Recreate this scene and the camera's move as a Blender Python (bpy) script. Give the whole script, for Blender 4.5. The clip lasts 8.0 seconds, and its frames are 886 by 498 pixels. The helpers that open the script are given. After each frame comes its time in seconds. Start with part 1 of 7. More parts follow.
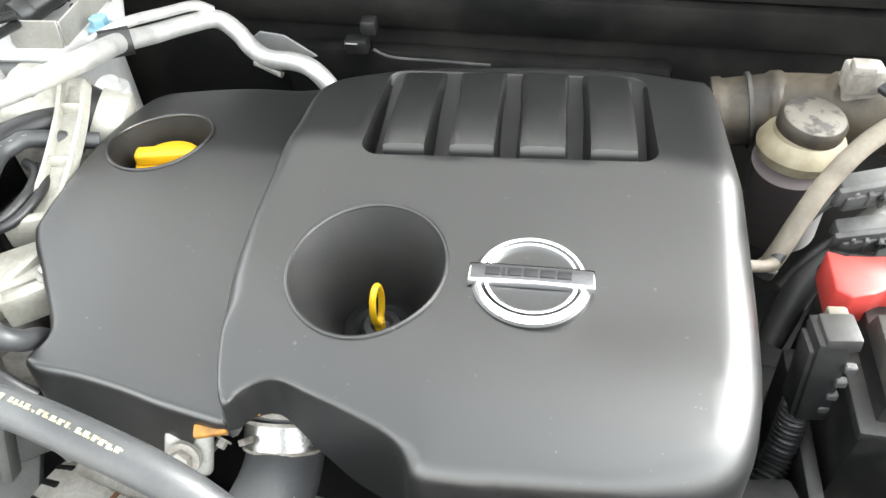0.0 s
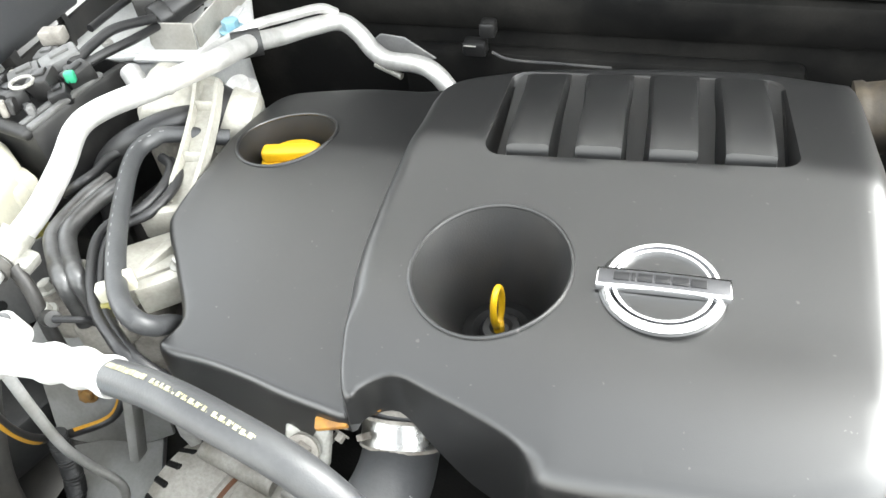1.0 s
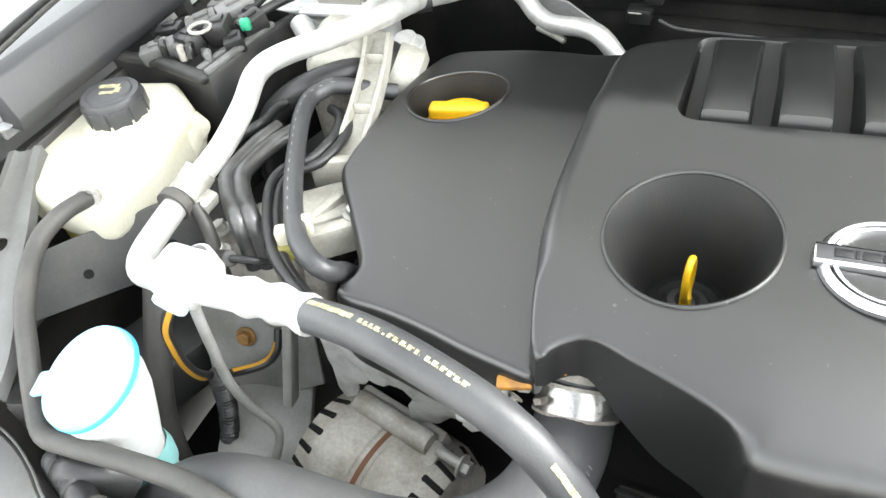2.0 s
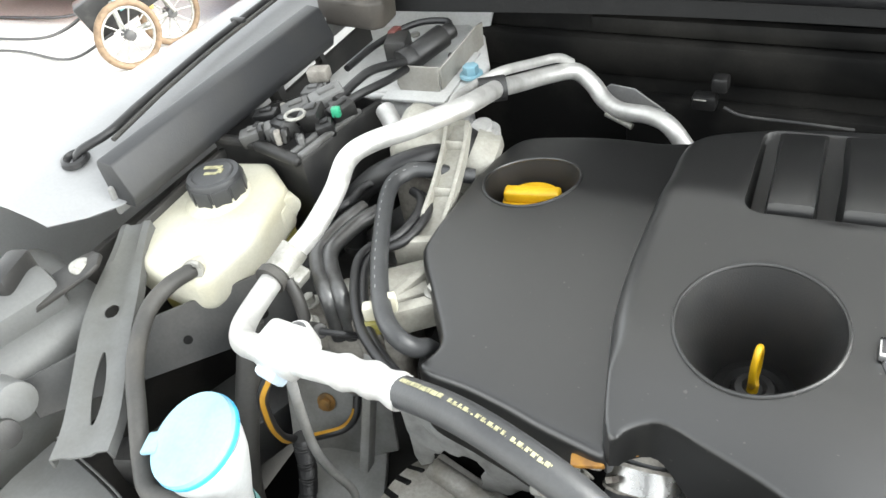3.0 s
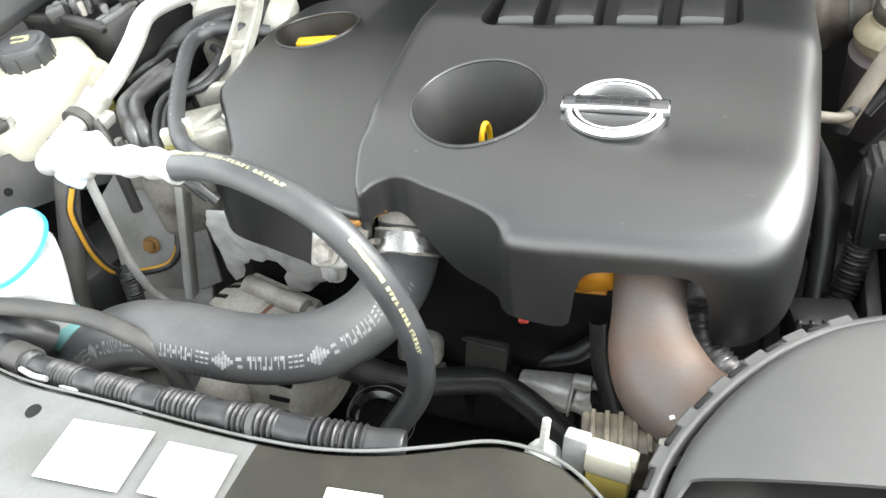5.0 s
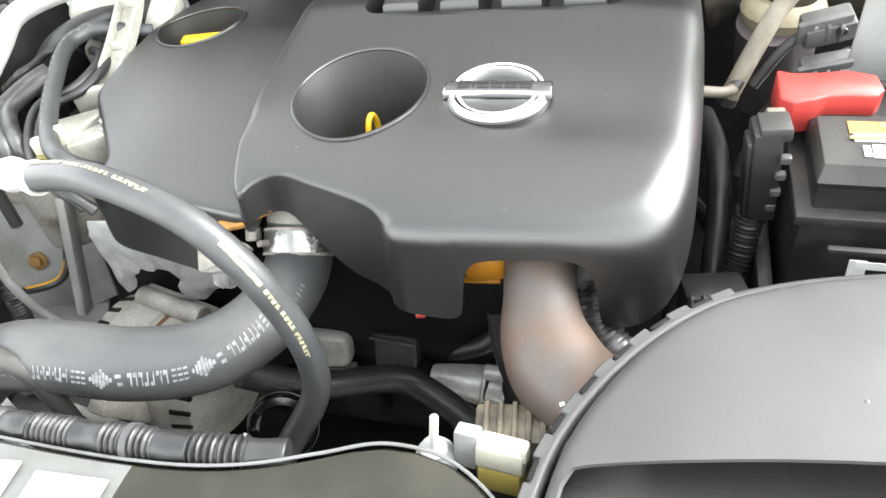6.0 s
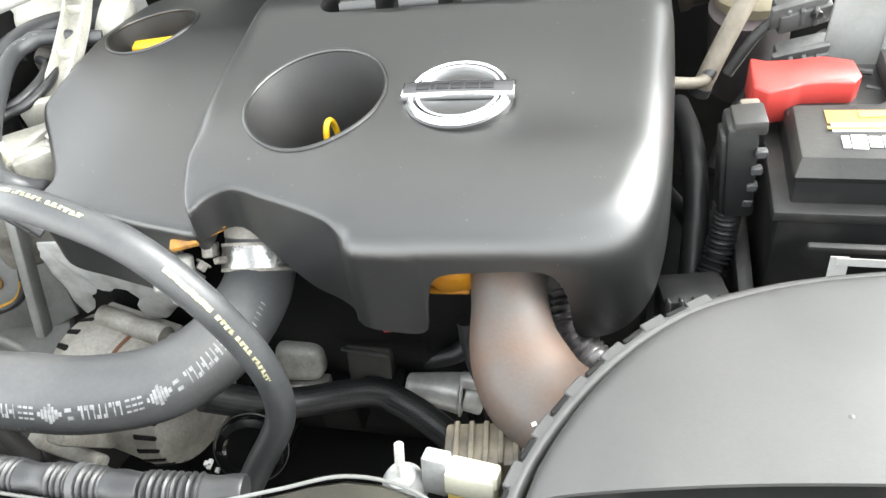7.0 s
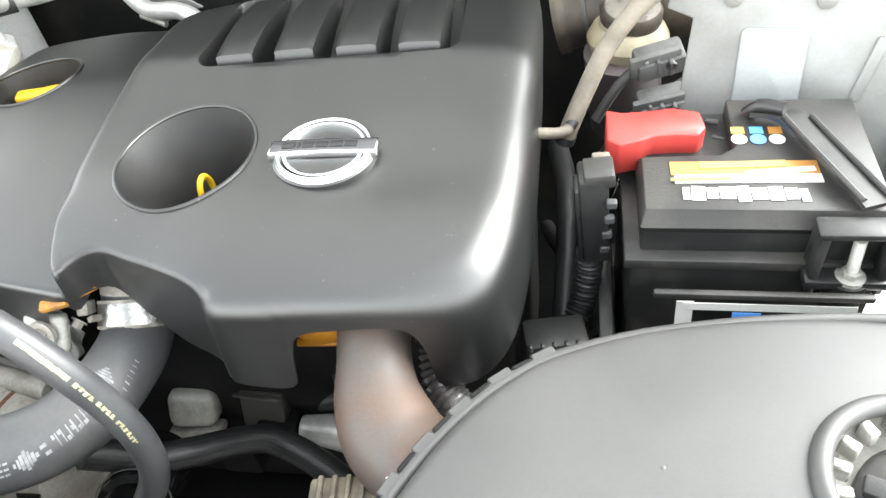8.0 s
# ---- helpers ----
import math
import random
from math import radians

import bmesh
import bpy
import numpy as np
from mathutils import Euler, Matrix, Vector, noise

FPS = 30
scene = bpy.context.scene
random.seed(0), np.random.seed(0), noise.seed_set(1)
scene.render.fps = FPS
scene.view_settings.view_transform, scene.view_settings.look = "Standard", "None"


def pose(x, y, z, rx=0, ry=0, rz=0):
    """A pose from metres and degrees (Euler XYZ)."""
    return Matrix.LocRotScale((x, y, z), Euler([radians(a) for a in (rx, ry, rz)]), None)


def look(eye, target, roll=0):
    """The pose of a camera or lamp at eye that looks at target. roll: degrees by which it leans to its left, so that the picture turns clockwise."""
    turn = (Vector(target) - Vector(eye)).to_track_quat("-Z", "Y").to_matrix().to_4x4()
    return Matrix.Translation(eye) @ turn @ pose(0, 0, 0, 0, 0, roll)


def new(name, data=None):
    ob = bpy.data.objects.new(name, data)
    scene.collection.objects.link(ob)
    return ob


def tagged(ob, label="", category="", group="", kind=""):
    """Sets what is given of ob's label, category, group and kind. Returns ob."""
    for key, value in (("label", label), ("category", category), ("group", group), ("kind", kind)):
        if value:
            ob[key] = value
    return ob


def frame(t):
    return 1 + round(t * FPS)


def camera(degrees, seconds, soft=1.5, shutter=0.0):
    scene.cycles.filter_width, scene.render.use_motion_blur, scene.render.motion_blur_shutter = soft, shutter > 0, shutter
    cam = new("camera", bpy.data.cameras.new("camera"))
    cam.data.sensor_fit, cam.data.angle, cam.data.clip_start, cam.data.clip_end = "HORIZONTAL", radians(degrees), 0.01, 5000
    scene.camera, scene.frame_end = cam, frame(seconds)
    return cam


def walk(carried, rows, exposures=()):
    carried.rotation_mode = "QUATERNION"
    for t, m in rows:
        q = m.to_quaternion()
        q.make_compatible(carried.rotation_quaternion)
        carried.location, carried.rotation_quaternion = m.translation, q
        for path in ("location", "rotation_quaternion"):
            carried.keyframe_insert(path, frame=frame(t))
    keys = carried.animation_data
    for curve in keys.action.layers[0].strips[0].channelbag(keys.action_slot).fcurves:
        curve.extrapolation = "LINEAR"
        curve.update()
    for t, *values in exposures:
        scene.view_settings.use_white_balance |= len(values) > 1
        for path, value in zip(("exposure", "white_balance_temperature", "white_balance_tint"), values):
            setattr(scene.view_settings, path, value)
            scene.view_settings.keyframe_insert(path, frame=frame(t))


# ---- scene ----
cam = camera(60.6, 8.0)
PATH = [
    (0, (0.0750, 0.0056, 1.2525), (-0.1372, 1.1625, 0.3216), -0.71),
    (0.5, (0.0550, 0.0064, 1.2536), (-0.2638, 1.1506, 0.3375), -2.48),
    (1, (0.0540, 0.0046, 1.2443), (-0.3421, 1.1271, 0.3316), -4.27),
    (1.5, (0.0160, -0.0050, 1.2401), (-0.4430, 1.0886, 0.3217), -4.93),
    (2, (-0.0160, -0.0172, 1.2245), (-0.5635, 1.0255, 0.2955), -5.25),
    (2.2, (-0.0260, -0.0188, 1.2213), (-0.6048, 1.0057, 0.2910), -6.59),
    (3.3, (-0.0110, -0.0538, 1.2845), (-0.6875, 1.0374, 0.5087), -5.49),
    (3.5, (0.0010, -0.0584, 1.2890), (-0.6544, 1.0622, 0.5373), -5.84),
    (4, (0.0250, -0.1081, 1.2425), (-0.4840, 1.0486, 0.4344), -7.98),
    (4.5, (0.0830, -0.1505, 1.2434), (-0.3811, 0.9610, 0.3494), -5.52),
    (5, (0.1390, -0.1560, 1.2064), (-0.3297, 0.9409, 0.2970), -6.10),
    (5.2, (0.1510, -0.1448, 1.2138), (-0.2848, 0.9487, 0.2841), -7.06),
    (6.3, (0.1790, -0.1233, 1.1863), (-0.1765, 1.0008, 0.2589), -6.23),
    (6.5, (0.1790, -0.1138, 1.1905), (-0.1689, 1.0006, 0.2485), -6.43),
    (7, (0.1870, -0.0941, 1.1858), (-0.1580, 1.0153, 0.2370), -8.32),
    (7.5, (0.1970, -0.0881, 1.2027), (-0.1263, 1.0210, 0.2460), -6.87),
    (8, (0.2500, -0.0765, 1.2152), (0.0017, 1.0633, 0.2722), -6.77),
]
EXPO = [(0, 3.5, 6500, 6), (2, 3.3, 6500, 6), (3.3, 2.75, 6500, 6), (4, 2.95, 6500, 6), (5, 3.32, 6500, 6), (6.5, 3.60, 6500, 6), (8, 3.54, 6500, 6)]
walk(cam, [(t, look(eye, target, roll)) for t, eye, target, roll in PATH], EXPO)

# ---- light ----
SUN_EL, SUN_AZ = radians(38), radians(66)
world = bpy.data.worlds.new("overcast_sky")
scene.world = world
world.use_nodes = True
wn = world.node_tree.nodes
sky = wn.new("ShaderNodeTexSky")
sky.sky_type = "NISHITA"
sky.sun_disc = False
sky.sun_elevation, sky.sun_rotation = SUN_EL, SUN_AZ
sky.air_density, sky.dust_density, sky.ozone_density = 1.0, 2.0, 1.0
soften = wn.new("ShaderNodeHueSaturation")
soften.inputs["Saturation"].default_value = 0.10
world.node_tree.links.new(sky.outputs[0], soften.inputs["Color"])
world.node_tree.links.new(soften.outputs[0], wn["Background"].inputs["Color"])
wn["Background"].inputs["Strength"].default_value = 0.15
sun_data = bpy.data.lights.new("sun", "SUN")
sun_data.energy, sun_data.angle, sun_data.color = 0.36, radians(50), (1.0, 0.99, 0.97)
sun = new("sun", sun_data)
sun.matrix_world = look((math.sin(SUN_AZ) * math.cos(SUN_EL) * 6, math.cos(SUN_AZ) * math.cos(SUN_EL) * 6, math.sin(SUN_EL) * 6), (0, 0, 0))


# ---- materials ----
def material(name, base, rough=0.5, metal=0.0, second=None, mix_scale=8.0, mix_lo=0.45, mix_hi=0.65, grain=0.06, grain_scale=300.0, bump=0.15, bump_scale=400.0,
             rough_var=0.08, spec=0.5, per_object=0.0, coat=0.0, transmission=0.0, emit=0.0, dust=0.0):
    """A surface with a base colour, stains of a second one, grain, uneven gloss and fine relief, in metres."""
    m = bpy.data.materials.new(name)
    m.use_nodes = True
    nt = m.node_tree
    n, link = nt.nodes, nt.links.new
    b = n["Principled BSDF"]
    co = n.new("ShaderNodeTexCoord")
    big = n.new("ShaderNodeTexNoise")
    big.inputs["Scale"].default_value, big.inputs["Detail"].default_value = mix_scale, 5
    link(co.outputs["Object"], big.inputs["Vector"])
    fine = n.new("ShaderNodeTexNoise")
    fine.inputs["Scale"].default_value, fine.inputs["Detail"].default_value = grain_scale, 3
    link(co.outputs["Object"], fine.inputs["Vector"])
    ramp = n.new("ShaderNodeMapRange")
    ramp.inputs["From Min"].default_value, ramp.inputs["From Max"].default_value = mix_lo, mix_hi
    link(big.outputs["Fac"], ramp.inputs["Value"])
    mix = n.new("ShaderNodeMix")
    mix.data_type = "RGBA"
    mix.inputs["A"].default_value = (*base, 1)
    mix.inputs["B"].default_value = (*(second or [c * 0.85 for c in base]), 1)
    link(ramp.outputs["Result"], mix.inputs["Factor"])
    hsv = n.new("ShaderNodeHueSaturation")
    colour = mix.outputs["Result"]
    if dust:
        fleck = n.new("ShaderNodeTexNoise")
        fleck.inputs["Scale"].default_value, fleck.inputs["Detail"].default_value = 210, 1
        link(co.outputs["Object"], fleck.inputs["Vector"])
        cut = n.new("ShaderNodeMapRange")
        cut.inputs["From Min"].default_value, cut.inputs["From Max"].default_value = 0.765, 0.80
        cut.inputs["To Max"].default_value = dust
        link(fleck.outputs["Fac"], cut.inputs["Value"])
        film = n.new("ShaderNodeMix")
        film.data_type = "RGBA"
        film.inputs["B"].default_value = (0.12, 0.115, 0.105, 1)
        link(colour, film.inputs["A"])
        link(cut.outputs["Result"], film.inputs["Factor"])
        colour = film.outputs["Result"]
    link(colour, hsv.inputs["Color"])
    val = n.new("ShaderNodeMapRange")
    val.inputs["To Min"].default_value, val.inputs["To Max"].default_value = 1 - 2 * grain, 1 + 2 * grain
    link(fine.outputs["Fac"], val.inputs["Value"])
    if per_object:
        info = n.new("ShaderNodeObjectInfo")
        rnd = n.new("ShaderNodeMapRange")
        rnd.inputs["To Min"].default_value, rnd.inputs["To Max"].default_value = 1 - per_object, 1 + per_object
        link(info.outputs["Random"], rnd.inputs["Value"])
        mul = n.new("ShaderNodeMath")
        mul.operation = "MULTIPLY"
        link(val.outputs["Result"], mul.inputs[0])
        link(rnd.outputs["Result"], mul.inputs[1])
        link(mul.outputs[0], hsv.inputs["Value"])
    else:
        link(val.outputs["Result"], hsv.inputs["Value"])
    link(hsv.outputs["Color"], b.inputs["Base Color"])
    rr = n.new("ShaderNodeMapRange")
    rr.inputs["To Min"].default_value, rr.inputs["To Max"].default_value = max(0.02, rough - rough_var), min(1, rough + rough_var)
    link(big.outputs["Fac"], rr.inputs["Value"])
    link(rr.outputs["Result"], b.inputs["Roughness"])
    b.inputs["Metallic"].default_value = metal
    b.inputs["Specular IOR Level"].default_value = spec
    b.inputs["Coat Weight"].default_value = coat
    b.inputs["Transmission Weight"].default_value = transmission
    if emit:
        b.inputs["Emission Color"].default_value = (*base, 1)
        b.inputs["Emission Strength"].default_value = emit
    if bump:
        tex = n.new("ShaderNodeTexNoise")
        tex.inputs["Scale"].default_value, tex.inputs["Detail"].default_value = bump_scale, 2
        link(co.outputs["Object"], tex.inputs["Vector"])
        bp = n.new("ShaderNodeBump")
        bp.inputs["Strength"].default_value, bp.inputs["Distance"].default_value = bump, 0.001
        link(tex.outputs["Fac"], bp.inputs["Height"])
        link(bp.outputs["Normal"], b.inputs["Normal"])
    return m


COVER = material("cover_plastic", (0.0060, 0.0060, 0.0061), 0.36, second=(0.0078, 0.0078, 0.0079), mix_scale=5, grain=0.03, bump=0.05, bump_scale=1500, rough_var=0.05, spec=0.9, dust=0.35)
COVER_IN = material("cover_inner_plastic", (0.010, 0.010, 0.010), 0.5, second=(0.014, 0.013, 0.012), mix_scale=30, bump=0.2, bump_scale=700)
CHROME = material("chrome", (0.92, 0.92, 0.92), 0.13, 1.0, grain=0.0, bump=0.0, rough_var=0.04)
CHROME_DARK = material("dark_chrome", (0.10, 0.10, 0.105), 0.25, 1.0, grain=0.0, bump=0.0)
LETTER = material("black_lettering", (0.012, 0.012, 0.013), 0.35, bump=0.0)
YELLOW = material("yellow_plastic", (0.66, 0.40, 0.012), 0.38, second=(0.58, 0.34, 0.010), mix_scale=40, bump=0.05)
ALU = material("brushed_aluminium", (0.56, 0.555, 0.54), 0.44, 0.6, second=(0.44, 0.435, 0.42), mix_scale=45, grain=0.05, bump=0.08, bump_scale=500, rough_var=0.1)
ALU_PAINT = material("pale_aluminium", (0.50, 0.50, 0.49), 0.42, 0.35, second=(0.38, 0.375, 0.365), mix_scale=35, bump=0.1, bump_scale=350)
CAST = material("cast_aluminium", (0.34, 0.335, 0.31), 0.5, 0.35, second=(0.22, 0.215, 0.19), mix_scale=40, grain=0.12, bump=0.4, bump_scale=500)
CAST_DIRTY = material("dusty_cast_alloy", (0.25, 0.235, 0.21), 0.65, 0.15, second=(0.12, 0.105, 0.09), mix_scale=35, grain=0.15, bump=0.5, bump_scale=450)
ZINC = material("bright_zinc", (0.72, 0.72, 0.71), 0.30, 0.6, second=(0.5, 0.49, 0.47), mix_scale=60, grain=0.06, bump=0.25, bump_scale=160)
RUBBER = material("black_rubber", (0.012, 0.012, 0.013), 0.42, second=(0.020, 0.020, 0.020), mix_scale=25, grain=0.08, bump=0.15, bump_scale=600)
RUBBER_GREY = material("grey_rubber", (0.034, 0.035, 0.037), 0.42, second=(0.048, 0.049, 0.050), mix_scale=22, grain=0.08, bump=0.15, bump_scale=600)
RUBBER_DUSTY = material("dusty_rubber", (0.036, 0.035, 0.033), 0.6, second=(0.055, 0.052, 0.047), mix_scale=22, grain=0.1, bump=0.2, bump_scale=500)
RUBBER_TAN = material("tan_dusty_rubber", (0.14, 0.122, 0.095), 0.65, second=(0.065, 0.055, 0.043), mix_scale=22, grain=0.1, bump=0.25, bump_scale=500)
TAN = material("dusty_tan_plastic", (0.068, 0.054, 0.036), 0.6, second=(0.028, 0.024, 0.020), mix_scale=28, mix_lo=0.4, grain=0.1, bump=0.2, bump_scale=400)
BLACK = material("black_plastic", (0.012, 0.012, 0.0122), 0.38, second=(0.028, 0.027, 0.026), mix_scale=22, grain=0.08, bump=0.15, bump_scale=500)
BLACK_DUSTY = material("dusty_black_plastic", (0.018, 0.0175, 0.017), 0.5, second=(0.036, 0.034, 0.031), mix_scale=18, grain=0.1, bump=0.2, bump_scale=450)
GREY_PL = material("grey_plastic", (0.042, 0.042, 0.043), 0.5, second=(0.070, 0.068, 0.065), mix_scale=30, bump=0.2)
# near-black base for low parts; also painted in as the shade inside holes and notches
DARK = material("near_black", (0.003, 0.003, 0.003), 0.65, second=(0.006, 0.006, 0.006), mix_scale=14, grain=0.15, bump=0.4, bump_scale=250, spec=0.25)
FIREWALL = material("firewall_insulation", (0.0061, 0.0061, 0.0060), 0.6, second=(0.022, 0.021, 0.019), mix_scale=7, grain=0.15, bump=0.35, bump_scale=120, spec=0.14)
CREAM = material("milky_plastic", (0.50, 0.485, 0.40), 0.42, second=(0.45, 0.425, 0.32), mix_scale=14, bump=0.06, transmission=0.0)
COOLANT = material("yellow_stained_plastic", (0.22, 0.20, 0.05), 0.4, second=(0.16, 0.142, 0.036), mix_scale=18, bump=0.06)
WHITE_PL = material("white_plastic", (0.50, 0.515, 0.515), 0.4, second=(0.42, 0.43, 0.42), mix_scale=20, bump=0.05)
BLUE = material("pale_blue_plastic", (0.20, 0.37, 0.45), 0.45, second=(0.24, 0.40, 0.47), mix_scale=20, bump=0.05)
BLUE_RIM = material("blue_plastic", (0.06, 0.42, 0.72), 0.4, bump=0.05)
SILVER = material("silver_paint", (0.34, 0.345, 0.345), 0.32, 0.3, second=(0.29, 0.29, 0.29), mix_scale=9, grain=0.04, bump=0.03, coat=0.4)
SILVER_DUSTY = material("dusty_silver_paint", (0.24, 0.24, 0.235), 0.5, 0.15, second=(0.165, 0.162, 0.15), mix_scale=16, grain=0.08, bump=0.1)
# silver panel's dark reflection, put into the base colour
OLIVE_REFLECTION = material("olive_reflection_tone", (0.015, 0.014, 0.010), 0.42, 0.1, second=(0.026, 0.024, 0.017), mix_scale=16, spec=0.3)
RUST_STEEL = material("heat_stained_steel", (0.064, 0.055, 0.050), 0.54, 0.10, second=(0.076, 0.047, 0.033), mix_scale=17, mix_lo=0.40, mix_hi=0.62, grain=0.08, bump=0.15, bump_scale=350, rough_var=0.12)
ORANGE = material("orange_gasket", (0.38, 0.16, 0.008), 0.5, second=(0.26, 0.10, 0.005), mix_scale=50, bump=0.15)
BRASS = material("yellowed_bolt", (0.26, 0.145, 0.045), 0.5, 0.5, second=(0.15, 0.10, 0.05), mix_scale=90)
RED = material("red_plastic", (0.36, 0.040, 0.034), 0.36, second=(0.31, 0.024, 0.020), mix_scale=20, bump=0.06)
GREEN = material("green_plastic", (0.03, 0.30, 0.16), 0.45)
PAPER = material("white_label", (0.62, 0.62, 0.60), 0.5, bump=0.0)
LABEL_YEL = material("yellow_label", (0.34, 0.27, 0.07), 0.4, bump=0.0)
LABEL_ORANGE = material("orange_label", (0.40, 0.19, 0.05), 0.4, bump=0.0)
LABEL_BLUE = material("blue_label", (0.10, 0.30, 0.75), 0.4, bump=0.0)
PRINT_YEL = material("yellow_print", (0.34, 0.325, 0.19), 0.6, second=(0.18, 0.17, 0.10), mix_scale=200, bump=0.0)
STRIPE_YEL = material("yellow_stripe", (0.42, 0.22, 0.02), 0.5, bump=0.0)
HOSE_GREY = material("powdery_grey_rubber", (0.048, 0.049, 0.051), 0.45, second=(0.066, 0.066, 0.066), mix_scale=16, grain=0.08, bump=0.12, bump_scale=500)
FOIL = material("dull_pressed_alloy", (0.36, 0.36, 0.35), 0.40, 0.3, second=(0.25, 0.25, 0.24), mix_scale=40, grain=0.08, bump=0.5, bump_scale=140)
HEAT_DARK = material("ribbed_steel", (0.32, 0.315, 0.32), 0.3, 0.8, second=(0.16, 0.15, 0.15), mix_scale=40)
PRINT_WHITE = material("white_print", (0.24, 0.243, 0.246), 0.6, second=(0.12, 0.12, 0.122), mix_scale=160, bump=0.0)
GLASS = material("windscreen_glass", (0.75, 0.80, 0.80), 0.05, grain=0.0, bump=0.0, spec=1.0)
CONCRETE = material("pale_concrete", (0.62, 0.60, 0.57), 0.85, second=(0.52, 0.50, 0.46), mix_scale=1.2, grain=0.15, grain_scale=60, bump=0.4, bump_scale=40)
BLUE_PAINT = material("blue_car_paint", (0.03, 0.15, 0.40), 0.25, second=(0.028, 0.14, 0.38), mix_scale=3, grain=0.02, bump=0.0, coat=0.6)
ORANGE_PAINT = material("orange_car_paint", (0.38, 0.06, 0.012), 0.25, second=(0.36, 0.055, 0.012), mix_scale=3, grain=0.02, bump=0.0, coat=0.6)
TAN_TYRE = material("tan_tyre", (0.17, 0.115, 0.070), 0.75, second=(0.11, 0.075, 0.045), mix_scale=30)
COWL_GREY = material("weathered_grey_plastic", (0.15, 0.15, 0.152), 0.55, second=(0.19, 0.187, 0.18), mix_scale=14, grain=0.1, bump=0.2)
PANEL_SILVER = material("road_worn_silver_paint", (0.125, 0.127, 0.125), 0.5, 0.1, second=(0.095, 0.095, 0.088), mix_scale=12, grain=0.06, bump=0.08, spec=0.3)
WING_SILVER = material("bright_silver_paint", (0.27, 0.274, 0.278), 0.42, 0.15, second=(0.24, 0.243, 0.244), mix_scale=7, grain=0.04, bump=0.03, coat=0.3)
# dusty body silver, lightened to make up for the bonnet's shade
TOWER_SILVER = material("dusty_lifted_silver", (0.60, 0.605, 0.60), 0.4, 0.1, second=(0.50, 0.50, 0.485), mix_scale=12, grain=0.08, bump=0.08)
CONNECTOR_GREY = material("dusty_grey_plastic", (0.11, 0.11, 0.108), 0.5, second=(0.07, 0.069, 0.066), mix_scale=40, grain=0.1, bump=0.2, per_object=0.35)
PIPE_STEEL = material("dull_pipe_steel", (0.11, 0.11, 0.11), 0.35, 0.6, second=(0.06, 0.058, 0.055), mix_scale=30, grain=0.08)
WOOD_YEL = material("yellow_handle", (0.70, 0.48, 0.10), 0.5)


# ---- builders ----
# the engine bay leans forward a little; the yard behind it is level
LEAN_FORWARD = 7.0
PLACE = pose(0, 0.4, 0.912, LEAN_FORWARD) @ pose(0, -0.4, -0.912)


def vec(*a):
    return Vector(a)


def part(name, bm, mat, parent=None, label="", smooth=True, angle=40):
    """Link bm, in world metres, as one mesh object under parent."""
    root = parent
    while root is not None and root.parent is not None:
        root = root.parent
    bmesh.ops.transform(bm, matrix=PLACE, verts=bm.verts)
    if root is not None:
        bmesh.ops.translate(bm, verts=bm.verts, vec=-root.location)
    me = bpy.data.meshes.new(name)
    bmesh.ops.recalc_face_normals(bm, faces=bm.faces)
    for f in bm.faces:
        f.smooth = smooth
    if smooth:
        for e in bm.edges:
            if len(e.link_faces) == 1 or len(e.link_faces) == 2 and e.calc_face_angle(0) > radians(angle):
                e.smooth = False
    bm.to_mesh(me)
    bm.free()
    me.materials.append(mat)
    ob = new(name, me)
    ob.parent = parent
    if label:
        ob["label"] = label
    return ob


def thing(name, at, label, category, group="", kind=""):
    ob = new(name)
    ob.empty_display_size = 0.02
    ob.location = PLACE @ Vector(at)
    return tagged(ob, label, category, group, kind)


def join(*bms):
    out = bms[0]
    for b in bms[1:]:
        me = bpy.data.meshes.new("tmp")
        b.to_mesh(me)
        out.from_mesh(me)
        bpy.data.meshes.remove(me)
        b.free()
    return out


def box(c, s, rot=(0, 0, 0), bev=0.002, seg=2, taper=1.0):
    bm = bmesh.new()
    bmesh.ops.create_cube(bm, size=1)
    for v in bm.verts:
        k = taper if v.co.z > 0 else 1
        v.co = Vector((v.co.x * s[0] * k, v.co.y * s[1] * k, v.co.z * s[2]))
    if bev:
        bmesh.ops.bevel(bm, geom=bm.edges[:], offset=min(bev, 0.45 * min(s)), segments=seg, profile=0.5, affect="EDGES")
    bmesh.ops.transform(bm, matrix=pose(*c, *rot), verts=bm.verts)
    return bm


def prism(poly, z0, z1, bev=0.002, seg=2, m=None):
    """A polygon of plan points, raised from z0 to z1, with rounded edges."""
    bm = bmesh.new()
    lo = [bm.verts.new((x, y, z0)) for x, y in poly]
    f = bm.faces.new(lo)
    g = bmesh.ops.extrude_face_region(bm, geom=[f])
    for v in g["geom"]:
        if isinstance(v, bmesh.types.BMVert):
            v.co.z = z1
    bmesh.ops.recalc_face_normals(bm, faces=bm.faces)
    if bev:
        bmesh.ops.bevel(bm, geom=bm.edges[:], offset=bev, segments=seg, profile=0.5, affect="EDGES", clamp_overlap=True)
    if m is not None:
        bmesh.ops.transform(bm, matrix=m, verts=bm.verts)
    return bm


